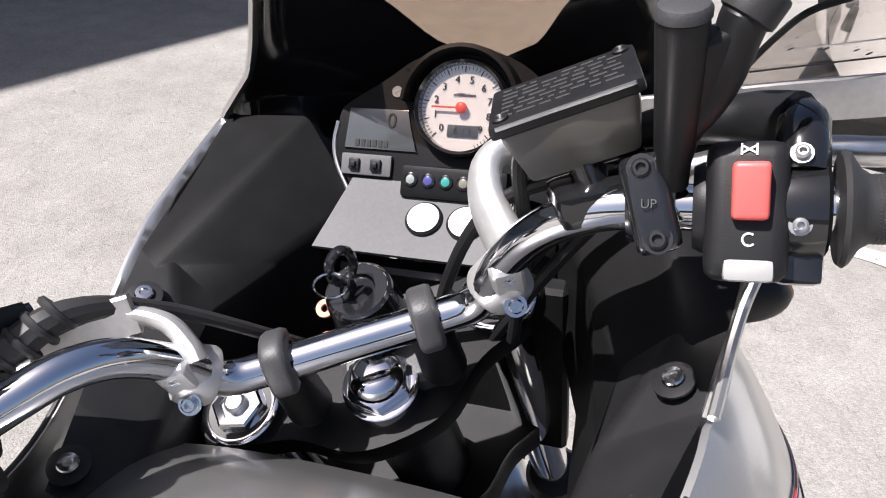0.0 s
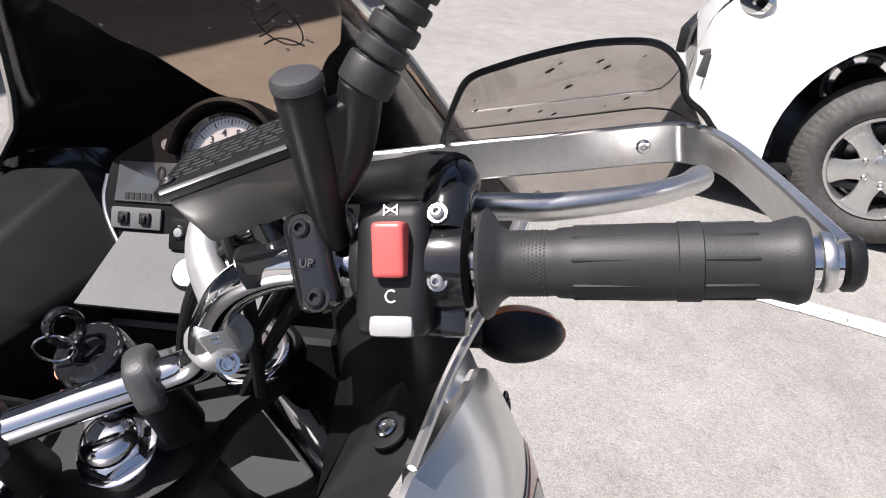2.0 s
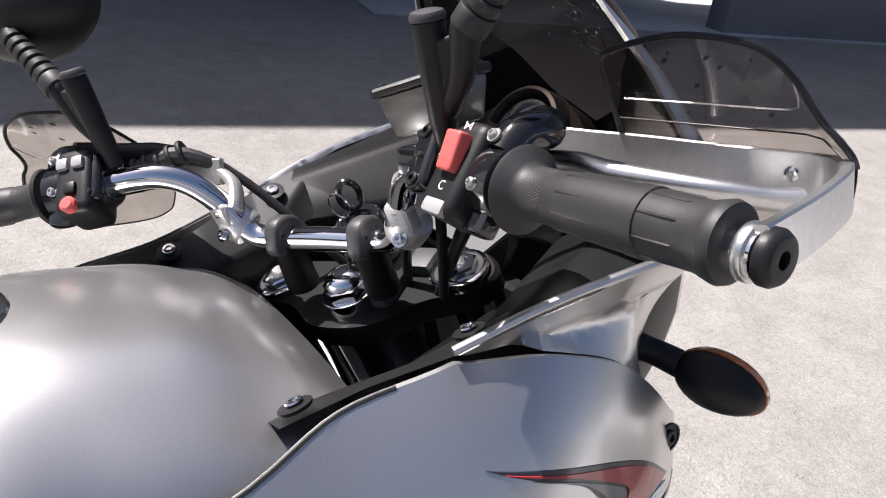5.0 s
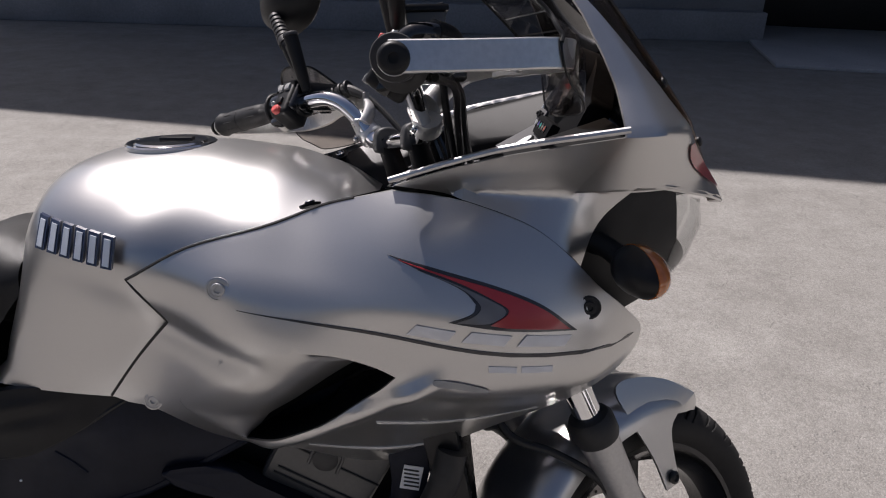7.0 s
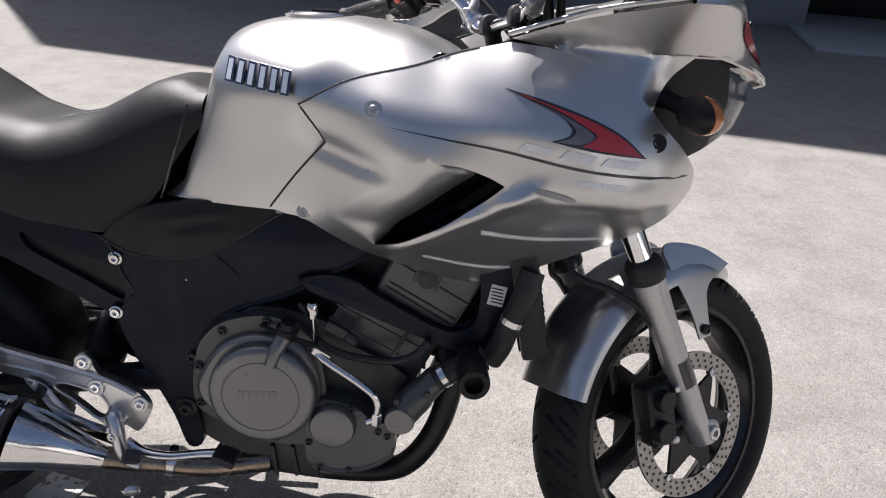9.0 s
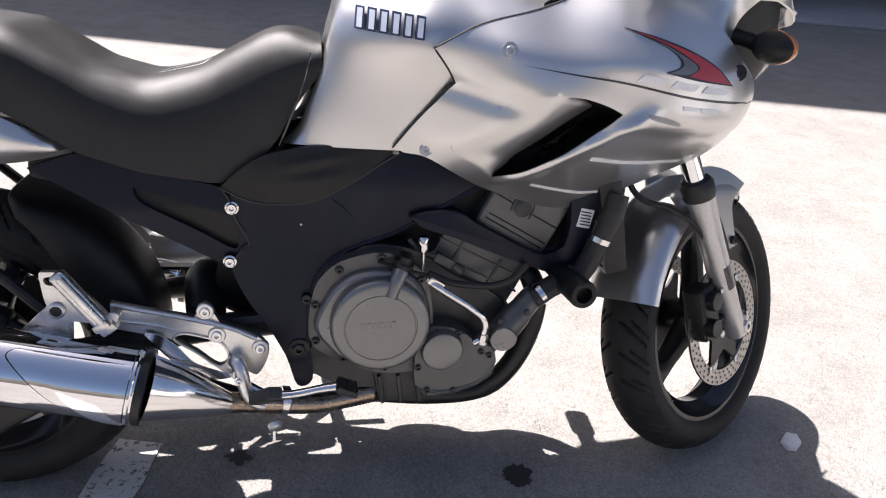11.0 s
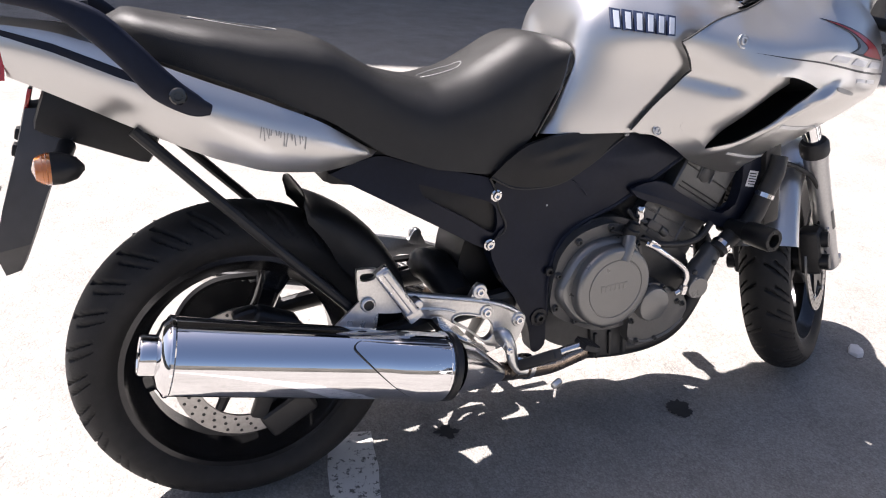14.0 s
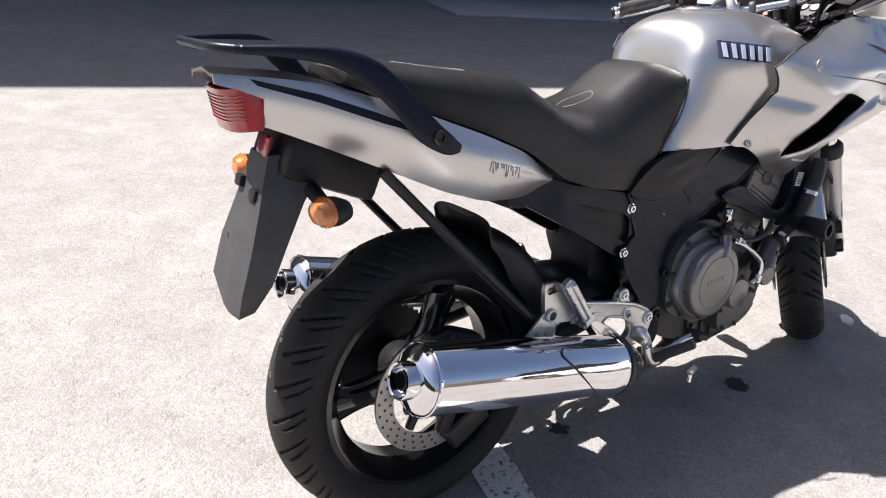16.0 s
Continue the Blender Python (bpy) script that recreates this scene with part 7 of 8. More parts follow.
# ---- exhaust ----
for s in (-1, 1):
    a, b = Vector((-0.112, s * 0.232, 0.445)), Vector((0.345, s * 0.232, 0.333))
    w = (b - a).normalized()
    n = (b - a).length
    can = bp("silencer", lathe([(0.028, -0.012), (0.050, -0.004), (0.058, 0.004), (0.060, 0.012), (0.0605, n - 0.012), (0.0595, n), (0.057, n + 0.004)], 64, a, w), CHROME, label="polished steel silencer")
    bp("outlet", lathe([(0.031, -0.004), (0.031, -0.030), (0.029, -0.033), (0.026, -0.031), (0.025, -0.008)], 36, a, w, False), CHROME, can, "polished outlet ring")
    bp("baffle", lathe([(0.016, -0.027), (0.014, -0.028), (0.013, -0.004), (0.025, -0.005)], 24, a, w, False), DARKMETAL, can, "dark inner outlet pipe")
    for k in (0.008, n - 0.006):
        bp("seam_band", lathe([(0.0605, k - 0.004), (0.0622, k - 0.002), (0.0622, k + 0.002), (0.0605, k + 0.004)], 64, a, w, False), CHROME, can)
    bp("end_band", lathe([(0.0605, n + 0.002), (0.0625, n + 0.004), (0.0625, n + 0.014), (0.0600, n + 0.016)], 48, a, w), DARKMETAL, can, "black clamp band")
    # heat shield over the front of the can: a round nose high up, swept back towards the underside
    u = Vector((0, s, 0)) - w * w.y * s
    u.normalize()
    v = Vector((0, 0, 1)) - w * w.z
    v.normalize()
    loops = []
    for j in range(33):
        q = j / 32
        th = radians(62 - 128 * q)
        nose = 0.026 * max(0.0, 1 - q / 0.14) ** 2
        start = 0.272 + nose + 0.185 * q ** 1.25
        loops.append([a + w * (start + (n - 0.010 - start) * k / 6) + (u * math.cos(th) + v * math.sin(th)) * (0.0650 - (0.0016 if k in (0, 6) or j in (0, 32) else 0)) for k in range(7)])
    shield = bp("heat_shield", thicken(rings(loops, False, False), 0.002), CHROME, can, "chromed heat shield", sharp=50)
    bp("shield_gap", tube([l[0] - (l[0] - a - w * (l[0] - a).dot(w)).normalized() * 0.0022 - w * 0.001 for l in loops], 0.0016, 6, 1, False), INK, shield, "dark gap under the shield edge")
    cone = b + w * 0.012
    bp("reducer", tube([cone, Vector((0.397, s * 0.223, 0.314)), Vector((0.438, s * 0.211, 0.292)), Vector((0.480, s * 0.198, 0.270))], [0.057, 0.046, 0.034, 0.020], 28, 5), STEEL, can, "tapered polished steel pipe")
    link = bp("link_pipe", tube([(0.472, s * 0.198, 0.272), (0.56, s * 0.160, 0.240), (0.64, s * 0.135, 0.222), (0.74, s * 0.110, 0.225)], [0.019, 0.019, 0.021, 0.023], 18, 6), BURNT, label="heat-stained exhaust link pipe")
    bp("pipe_clamp", lathe([(0.026, -0.008), (0.0275, -0.006), (0.0275, 0.006), (0.026, 0.008)], 24, (0.575, s * 0.147, 0.237), (0.95, s * -0.2, -0.25)), STEEL, link)
    bp("silencer_bracket", slab([(0.158, 0.412), (0.208, 0.460), (0.226, 0.462), (0.246, 0.446), (0.240, 0.388), (0.200, 0.394)], s * 0.178, s * 0.184, 0.002), ALU, label="aluminium silencer bracket")
for s in (-1, 1):
    bp("header_pipe", tube([(1.02, s * 0.060, 0.480), (1.050, s * 0.085, 0.450), (1.060, s * 0.100, 0.395), (1.040, s * 0.105, 0.310), (1.000, s * 0.100, 0.238), (0.95, s * 0.085, 0.200), (0.85, s * 0.09, 0.200), (0.72, s * 0.105, 0.225)], 0.0215, 18, 6), DARKMETAL, label="dark exhaust header pipe")

# ---- frame ----
SPAR = outline([(0.745, 0.716), (0.80, 0.706), (0.868, 0.688), (0.936, 0.660), (1.02, 0.70), (1.08, 0.78), (1.12, 0.84), (1.05, 0.86), (0.95, 0.80), (0.80, 0.76), (0.70, 0.74)], 4)
PLATE = outline([(0.690, 0.725), (0.760, 0.714), (0.868, 0.690), (0.950, 0.662), (0.883, 0.624), (0.833, 0.592), (0.779, 0.560), (0.740, 0.545), (0.691, 0.526), (0.655, 0.500), (0.632, 0.462), (0.622, 0.410), (0.622, 0.340), (0.628, 0.270), (0.600, 0.258),
                 (0.580, 0.325), (0.546, 0.392), (0.518, 0.432), (0.492, 0.494), (0.508, 0.530), (0.523, 0.548), (0.503, 0.592), (0.497, 0.632), (0.560, 0.650), (0.62, 0.70)], 4)
REARCOV = outline([(0.183, 0.668), (0.266, 0.694), (0.330, 0.678), (0.402, 0.660), (0.482, 0.641), (0.496, 0.610), (0.502, 0.584), (0.521, 0.546), (0.517, 0.529), (0.500, 0.518), (0.488, 0.498), (0.455, 0.512), (0.401, 0.544), (0.310, 0.597), (0.242, 0.635)], 4, (0, 4))
SLOT = outline([(0.342, 0.638), (0.352, 0.637), (0.402, 0.621), (0.484, 0.594), (0.502, 0.566), (0.504, 0.534), (0.490, 0.532), (0.440, 0.564), (0.383, 0.597), (0.351, 0.617)], 4)
WING = outline([(0.480, 0.644), (0.512, 0.674), (0.547, 0.697), (0.589, 0.709), (0.649, 0.717), (0.716, 0.716), (0.776, 0.707), (0.743, 0.686), (0.709, 0.662), (0.666, 0.637), (0.630, 0.621), (0.584, 0.616), (0.528, 0.621)], 5, (0, 6))
ARM = outline([(0.800, 0.596), (0.876, 0.606), (0.922, 0.579), (0.985, 0.545), (1.035, 0.522), (1.074, 0.518), (1.092, 0.540), (1.098, 0.584), (1.096, 0.650), (1.150, 0.650), (1.144, 0.580), (1.134, 0.527), (1.124, 0.478), (1.084, 0.477), (1.019, 0.499), (0.950, 0.525), (0.883, 0.553), (0.826, 0.572)], 4)


for s in (-1, 1):
    frame_lift = lambda x, z: Vector((x, s * (0.119 + 0.018 * gauss(x, z, 0.60, 0.36, 0.12, 0.14) + 0.010 * gauss(x, z, 0.80, 0.64, 0.2, 0.05) - 0.03 * max(0, z - 0.66)), z))
    fp = bp("frame_plate", sheet(PLATE, frame_lift, 0.035, 0.02), FRAMEBLACK, label="dark blue-grey painted aluminium frame side")
    bp("plate_edge", tube([frame_lift(x, z) + Vector((0, s * -0.003, 0)) for x, z in ((0.950, 0.662), (0.883, 0.624), (0.833, 0.592), (0.779, 0.560), (0.740, 0.545), (0.691, 0.526), (0.655, 0.500), (0.632, 0.462), (0.622, 0.410), (0.622, 0.340))], 0.006, 8, 5), FRAMEBLACK, fp)
    bp("weld_seam", tube([frame_lift(x, z) + Vector((0, s * 0.0002, 0)) for x, z in ((0.664, 0.622), (0.684, 0.606), (0.700, 0.588))], 0.0016, 6, 3), FRAMEBLACK, fp, "weld seam")
    bp("paint_chip", lathe([(0.0022, -0.001), (0.0018, 0.0008), (0.0006, 0.0012)], 7, frame_lift(0.611, 0.575), (0, s, 0)), STICKER_WHITE, fp, "chip in the paint")
    bp("frame_spar", slab(SPAR, s * 0.075, s * 0.115, 0.01, 3), FRAMEBLACK, label="dark painted frame spar")
    cover_lift = lambda x, z: Vector((x, s * (0.124 - 0.010 * abs(z - 0.60) / 0.08 - 0.22 * max(0.0, 0.30 - x) * 0.3), z))
    rc = bp("subframe_cover", sheet(REARCOV, cover_lift, 0.02, 0.012, [SLOT]), FRAMEBLACK, label="dark plastic subframe cover")
    # floor given blacker plastic than the cover, to deepen the shade in the hollow
    bp("cover_recess", sheet(SLOT, lambda x, z: cover_lift(x, z) - Vector((0, s * 0.011, 0)), 0.003, 0.010), MATT, rc, "hollow in the cover, its floor darkened for shade", sharp=60)
    bp("panel_gap", tube([(x, s * y, z) for x, z, y in ((0.482, 0.641, 0.123), (0.497, 0.612, 0.123), (0.503, 0.584, 0.122), (0.522, 0.547, 0.121), (0.518, 0.529, 0.121), (0.502, 0.518, 0.120), (0.490, 0.497, 0.118))], 0.0024, 6, 4), INK, rc, "dark gap beside the frame")
    wing_lift = lambda x, z: Vector((x, s * (0.129 + 0.012 * gauss(x, z, 0.62, 0.665, 0.10, 0.045) - 0.0045 * gauss(x, z, 0.632, 0.676, 0.045, 0.010, 0.22) + 0.003 * gauss(x, z, 0.640, 0.692, 0.05, 0.007, 0.15)), z))
    wing = bp("side_wing", sheet(WING, wing_lift, 0.012, 0.008), MATT, label="black plastic side wing under the tank", sharp=60)
    bp("wing_gap", tube([(x, s * 0.1305, z) for x, z in ((0.480, 0.644), (0.528, 0.6205), (0.584, 0.6155), (0.630, 0.6205), (0.666, 0.6365), (0.709, 0.6615), (0.743, 0.6855), (0.776, 0.7065))], 0.0027, 6, 4), INK, wing, "dark gap round the wing")
    bp("wing_clip", box((0.010, 0.006, 0.006), (0.770, s * 0.136, 0.7085), 0.002), LIGHTGREY, wing)
    for x, z, y in ((0.497, 0.606, 0.122), (0.489, 0.508, 0.121)):
        bp("frame_bolt", lathe([(0.0115, 0), (0.0115, 0.002), (0.0085, 0.003), (0.0085, 0.006), (0.0075, 0.008), (0.0042, 0.008), (0.004, 0.003)], 20, (x, s * y, z), (0, s, 0)), STEEL, fp, "bright socket bolt")
    bp("frame_bolt", lathe([(0.0095, 0), (0.0095, 0.004), (0.008, 0.006), (0.0045, 0.006), (0.004, 0.002)], 18, (0.619, s * 0.136, 0.440), (0, s, 0)), DARKMETAL, fp, "dark flange bolt")
    bp("pivot_nut", joined(lathe([(0.019, 0), (0.019, 0.003), (0.014, 0.004)], 28, (0.604, s * 0.137, 0.341), (0, s, 0)), lathe([(0.0125, 0.003), (0.0125, 0.008), (0.010, 0.010), (0.006, 0.010), (0.005, 0.005)], 6, (0.604, s * 0.137, 0.341), (0, s, 0))), DARKMETAL, fp, "dark swingarm pivot nut")
    bp("cradle_arm", slab(ARM, s * 0.110, s * 0.136, 0.007, 3), FRAMEBLACK, label="dark blue-grey frame cradle arm")

# ---- engine ----
case_xz = outline([(0.600, 0.330), (0.630, 0.460), (0.700, 0.530), (0.800, 0.530), (0.880, 0.480), (0.960, 0.440), (1.005, 0.390), (0.980, 0.310), (0.920, 0.245), (0.800, 0.225), (0.700, 0.245), (0.63, 0.28)], 5)
engine = bp("crankcase", slab(case_xz, -0.125, 0.125, 0.018, 3), ENGINE, label="dark grey engine crankcase")
flange = outline([(0.622, 0.400), (0.628, 0.445), (0.640, 0.480), (0.672, 0.512), (0.720, 0.528), (0.762, 0.530), (0.806, 0.510), (0.832, 0.478), (0.846, 0.420), (0.850, 0.350), (0.842, 0.300), (0.806, 0.288), (0.746, 0.290), (0.690, 0.312), (0.640, 0.340), (0.624, 0.365)], 5)
BOLTS = ((0.676, 0.500), (0.750, 0.523), (0.822, 0.479), (0.634, 0.433), (0.634, 0.361), (0.684, 0.325), (0.835, 0.302), (0.760, 0.300))
for s in (-1, 1):
    cc = bp("clutch_cover" if s < 0 else "generator_cover", slab(flange, s * 0.125, s * 0.148, 0.006, 3), CASE, engine, "dark grey engine side cover flange")
    loops = []
    for off, k in ((0.0, 1.0), (0.006, 1.0), (0.012, 0.985), (0.016, 0.955), (0.019, 0.92)):
        ring = []
        for i in range(64):
            a = 2 * math.pi * i / 64
            r = 0.100 + 0.012 * gauss(a, 0, 3.25, 0, 0.32, 1) + 0.006 * gauss(a, 0, 1.0, 0, 0.4, 1) - 0.004 * math.sin(a) ** 8
            ring.append(Vector((0.742 + r * k * math.cos(a), s * (0.147 + off), 0.406 + r * k * math.sin(a))))
        loops.append(ring)
    bp("cover_skirt", rings(loops), COVER, engine, "grey painted cast skirt round the clutch cover")
    bp("cover_dome", lathe([(0.090, 0.012), (0.0895, 0.030), (0.0880, 0.0365), (0.0845, 0.0405), (0.079, 0.0420), (0.0655, 0.0424), (0.0645, 0.0408), (0.0625, 0.0408), (0.0615, 0.0424), (0.030, 0.0438), (0.002, 0.0444)], 72, (0.748, s * 0.147, 0.404), (0, s, 0)), COVER, engine, "grey painted round engine cover")
    for x, z in BOLTS:
        bp("cover_bolt", lathe([(0.0080, 0), (0.0080, 0.003), (0.0062, 0.004), (0.0062, 0.007), (0.0052, 0.008), (0.0030, 0.008), (0.0026, 0.003)], 14, (x, s * 0.147, z), (0, s, 0)), ENGINE, engine)
    for k in range(6):
        x = 0.716 + 0.0108 * k
        bp("cover_mark", box((0.0078, 0.0014, 0.013), (x, s * 0.1912, 0.408 + 0.0006 * k), 0.0004, 1), COVER, engine, "cast marking bar")
    bp("cover_neck", tube([(0.764, s * 0.186, 0.462), (0.774, s * 0.180, 0.490), (0.784, s * 0.168, 0.508)], [0.011, 0.013, 0.014], 14, 4), COVER, engine)
bp("filler_plug", lathe([(0.017, -0.006), (0.018, -0.002), (0.018, 0.010), (0.014, 0.013), (0.012, 0.024), (0.004, 0.026)], 18, (0.786, -0.164, 0.512), (0.25, -0.2, 0.95)), MATT, engine, "black oil filler plug")
bp("cover_cable", tube([(0.742, -0.158, 0.520), (0.790, -0.165, 0.505), (0.830, -0.160, 0.492)], 0.0035, 8, 4), MATT, engine)
lower = outline([(0.815, 0.300), (0.822, 0.360), (0.845, 0.388), (0.895, 0.382), (0.930, 0.355), (0.962, 0.345), (0.972, 0.300), (0.955, 0.272), (0.918, 0.258), (0.860, 0.242), (0.825, 0.252)], 5)
bp("pump_housing", slab(lower, -0.163, -0.120, 0.008, 3), CASE, engine, "grey pump housing")
bp("oil_filter_cover", lathe([(0.0405, 0), (0.0395, 0.016), (0.0365, 0.021), (0.032, 0.0225), (0.002, 0.024)], 44, (0.864, -0.160, 0.345), (0, -1, 0)), COVER, engine, "round grey oil filter cover")
for x, z in ((0.855, 0.379), (0.895, 0.376), (0.941, 0.334), (0.957, 0.326), (0.841, 0.255), (0.892, 0.252), (0.822, 0.305)):
    bp("cover_bolt", lathe([(0.0068, 0), (0.0068, 0.003), (0.0052, 0.004), (0.0052, 0.0065), (0.003, 0.0065), (0.0026, 0.002)], 12, (x, -0.162, z), (0, -1, 0)), ENGINE, engine)
bp("lower_rib", tube([(0.822, -0.158, 0.262), (0.870, -0.160, 0.248), (0.930, -0.160, 0.262), (0.966, -0.158, 0.288)], 0.006, 8, 5), CASE, engine)
# water pump: a stubby cylinder that leans up and forward, with its end cap
wp = Vector((0.976, -0.178, 0.369))
ww = Vector((0.070, 0.018, 0.080)).normalized()
bp("water_pump", lathe([(0.026, -0.004), (0.028, 0.004), (0.027, 0.040), (0.024, 0.050), (0.023, 0.080), (0.020, 0.092)], 28, wp + Vector((0.006, 0.020, 0.006)), ww), CASE, engine, "grey water pump body")
bp("pump_cap", lathe([(0.0265, 0), (0.0260, 0.014), (0.0235, 0.018), (0.002, 0.0185)], 32, wp + Vector((0.002, 0.012, 0.0)), (-0.10, -1, -0.05)), COVER, engine, "round grey water pump cap")
for x, z in ((0.996, 0.400), (0.970, 0.402), (1.020, 0.418)):
    bp("cover_bolt", lathe([(0.0065, 0), (0.0065, 0.004), (0.005, 0.006), (0.003, 0.006)], 12, (x, -0.170, z), (0.1, -1, 0)), ENGINE, engine)
bp("coolant_pipe", tube([(0.832, -0.166, 0.484), (0.846, -0.178, 0.478), (0.862, -0.180, 0.467), (0.890, -0.181, 0.449), (0.915, -0.181, 0.431), (0.933, -0.181, 0.415), (0.940, -0.181, 0.396), (0.938, -0.179, 0.376)], 0.0066, 12, 5), STEEL, engine, "bright metal coolant pipe")
bp("pipe_bracket", box((0.030, 0.004, 0.014), (0.845, -0.176, 0.482), 0.002, 2, (0, 32, 0)), STEEL, engine)
bp("pipe_union", joined(lathe([(0.009, -0.006), (0.0095, 0.0), (0.0095, 0.012), (0.008, 0.016)], 6, (0.938, -0.178, 0.366), (0.05, -0.1, 1)), rod((0.922, -0.172, 0.358), (0.944, -0.176, 0.372), 0.007)), STEEL, engine)
bp("water_hose", tube([(1.034, -0.160, 0.440), (1.060, -0.156, 0.458), (1.085, -0.152, 0.470), (1.112, -0.145, 0.480)], [0.020, 0.020, 0.021, 0.022], 16, 4), SOFTRUBBER, engine, "black coolant hose")
bp("hose_clip", lathe([(0.0222, -0.005), (0.0222, 0.005)], 22, (1.046, -0.158, 0.450), (0.8, 0.1, 0.55)), STEEL, engine)
# cylinders lean forward; the head cover shows below the fairing
TILT = 27.0
cyl_way = Vector((math.sin(radians(TILT)), 0, math.cos(radians(TILT))))


def leaned(bm, at):
    bm.transform(Matrix.Translation(at) @ pose(0, 0, 0, 0, TILT, 0))
    return bm


bp("cylinder_block", leaned(box((0.185, 0.218, 0.145), bevel=0.012), (0.930, 0, 0.475)), CASE, engine, "grey cylinder block")
for k in range(3):
    bp("cylinder_rib", leaned(box((0.189, 0.222, 0.004), bevel=0.0012, segments=1), Vector((0.930, 0, 0.475)) + cyl_way * (0.030 - 0.030 * k)), CASE, engine)
for x in (-0.045, 0.030):
    bp("block_web", leaned(box((0.006, 0.224, 0.090), bevel=0.002, segments=1), Vector((0.930, 0, 0.475)) + Vector((x, 0, -x * 0.51))), CASE, engine)
HEAD_AT = Vector((1.012, 0, 0.590))
bp("cylinder_head", leaned(box((0.150, 0.232, 0.110), bevel=0.010, segments=3), HEAD_AT), CASE, engine, "grey cylinder head cover")
for s in (-1, 1):
    hp = Matrix.Translation(HEAD_AT + Vector((0, s * 0.1165, 0))) @ pose(0, 0, 0, 0, TILT, 0)
    bp("head_groove", moved(joined(tube([(-0.072, 0, 0.012), (-0.030, 0, 0.010)], 0.0016, 6, 3), tube([(0.012, 0, 0.008), (0.072, 0, 0.006)], 0.0016, 6, 3), tube([(-0.060, 0, -0.026), (0.068, 0, -0.030)], 0.0016, 6, 3), tube([(-0.062, 0, -0.036), (0.066, 0, -0.041)], 0.0016, 6, 3)), hp), INK, engine, "dark joint in the head cover")
    bp("head_plug", moved(joined(lathe([(0.017, -0.004), (0.017, 0.001), (0.0155, 0.002), (0.002, 0.002)], 28, (-0.008, 0, 0.010), (0, s, 0))), hp), ENGINE, engine, "round rubber plug in the head")
    bp("head_rib", moved(tube([(-0.026, s * 0.001, -0.004), (-0.027, s * 0.001, 0.022), (-0.010, s * 0.001, 0.032), (0.010, s * 0.001, 0.026), (0.014, s * 0.001, -0.002)], 0.0022, 6, 4), hp), CASE, engine)
bp("oil_fitting", joined(rod((0.826, -0.140, 0.488), (0.825, -0.142, 0.534), 0.0026), lathe([(0.009, 0), (0.0098, 0.003), (0.0098, 0.024), (0.008, 0.027)], 20, (0.824, -0.142, 0.532), (0, 0, 1))), STEEL, engine, "bright fitting on a thin pipe")
bp("wire_plug", joined(box((0.040, 0.016, 0.018), (0.864, -0.140, 0.512), 0.004, 2, (0, 28, 0)), rod((0.880, -0.142, 0.504), (0.898, -0.144, 0.490), 0.009), tube([(0.848, -0.140, 0.520), (0.820, -0.135, 0.530), (0.80, -0.13, 0.55)], 0.005, 8, 4)), ENGINE, engine, "grey wiring plug")
bp("fuel_hose", tube([(0.835, -0.148, 0.490), (0.870, -0.150, 0.474), (0.905, -0.151, 0.467), (0.955, -0.150, 0.464), (0.992, -0.150, 0.476), (1.018, -0.146, 0.503)], 0.0068, 10, 5), SOFTRUBBER, engine, "black rubber hose")
bp("sump", slab([(0.738, 0.290), (0.830, 0.285), (0.852, 0.238), (0.842, 0.208), (0.752, 0.214)], -0.135, 0.10, 0.010, 2), ENGINE, engine, "dark engine sump")
for k in range(3):
    bp("sump_rib", box((0.008, 0.012, 0.062), (0.756 + 0.036 * k, -0.137, 0.246), 0.003, 2, (0, -8, 0)), ENGINE, engine)
# plain black block added to stop light showing between engine and fairing
bp("inlet_tract", slab(outline([(0.76, 0.57), (0.88, 0.68), (1.08, 0.68), (1.12, 0.54), (1.05, 0.46), (0.86, 0.48)], 4), -0.080, 0.080, 0.01, 2), MATT, engine, "black filler block behind the cylinders, added to block light")
# radiator and hoses
rad = bp("radiator", box((0.045, 0.30, 0.24), (1.172, 0, 0.600), 0.008, 2, (0, -12, 0)), DARKMETAL, label="black radiator")
for k in range(16):
    bp("radiator_fin", box((0.050, 0.27, 0.002), (1.172 - (k - 8) * 0.0027, 0, 0.600 + (k - 8) * 0.013), 0, 1, (0, -12, 0)), DARKMETAL, rad)
bp("radiator_hose", tube([(1.176, -0.150, 0.640), (1.166, -0.158, 0.600), (1.148, -0.156, 0.552), (1.136, -0.152, 0.510), (1.122, -0.146, 0.480)], [0.020, 0.020, 0.019, 0.020, 0.021], 16, 6), SOFTRUBBER, rad, "black radiator hose")
bp("hose_clip", lathe([(0.0210, -0.005), (0.0210, 0.005)], 22, (1.150, -0.156, 0.556), (0.35, 0, 1)), STEEL, rad)
bp("white_label", box((0.026, 0.0015, 0.036), (1.124, -0.1375, 0.590), 0.0004, 1, (0, 10, 0)), STICKER_WHITE, rad, "small white label with unreadable lines")
bp("label_lines", joined(*[box((0.020, 0.001, 0.002), (1.124, -0.1387, 0.602 - 0.006 * k), 0, 1, (0, 10, 0)) for k in range(5)]), INK, rad)

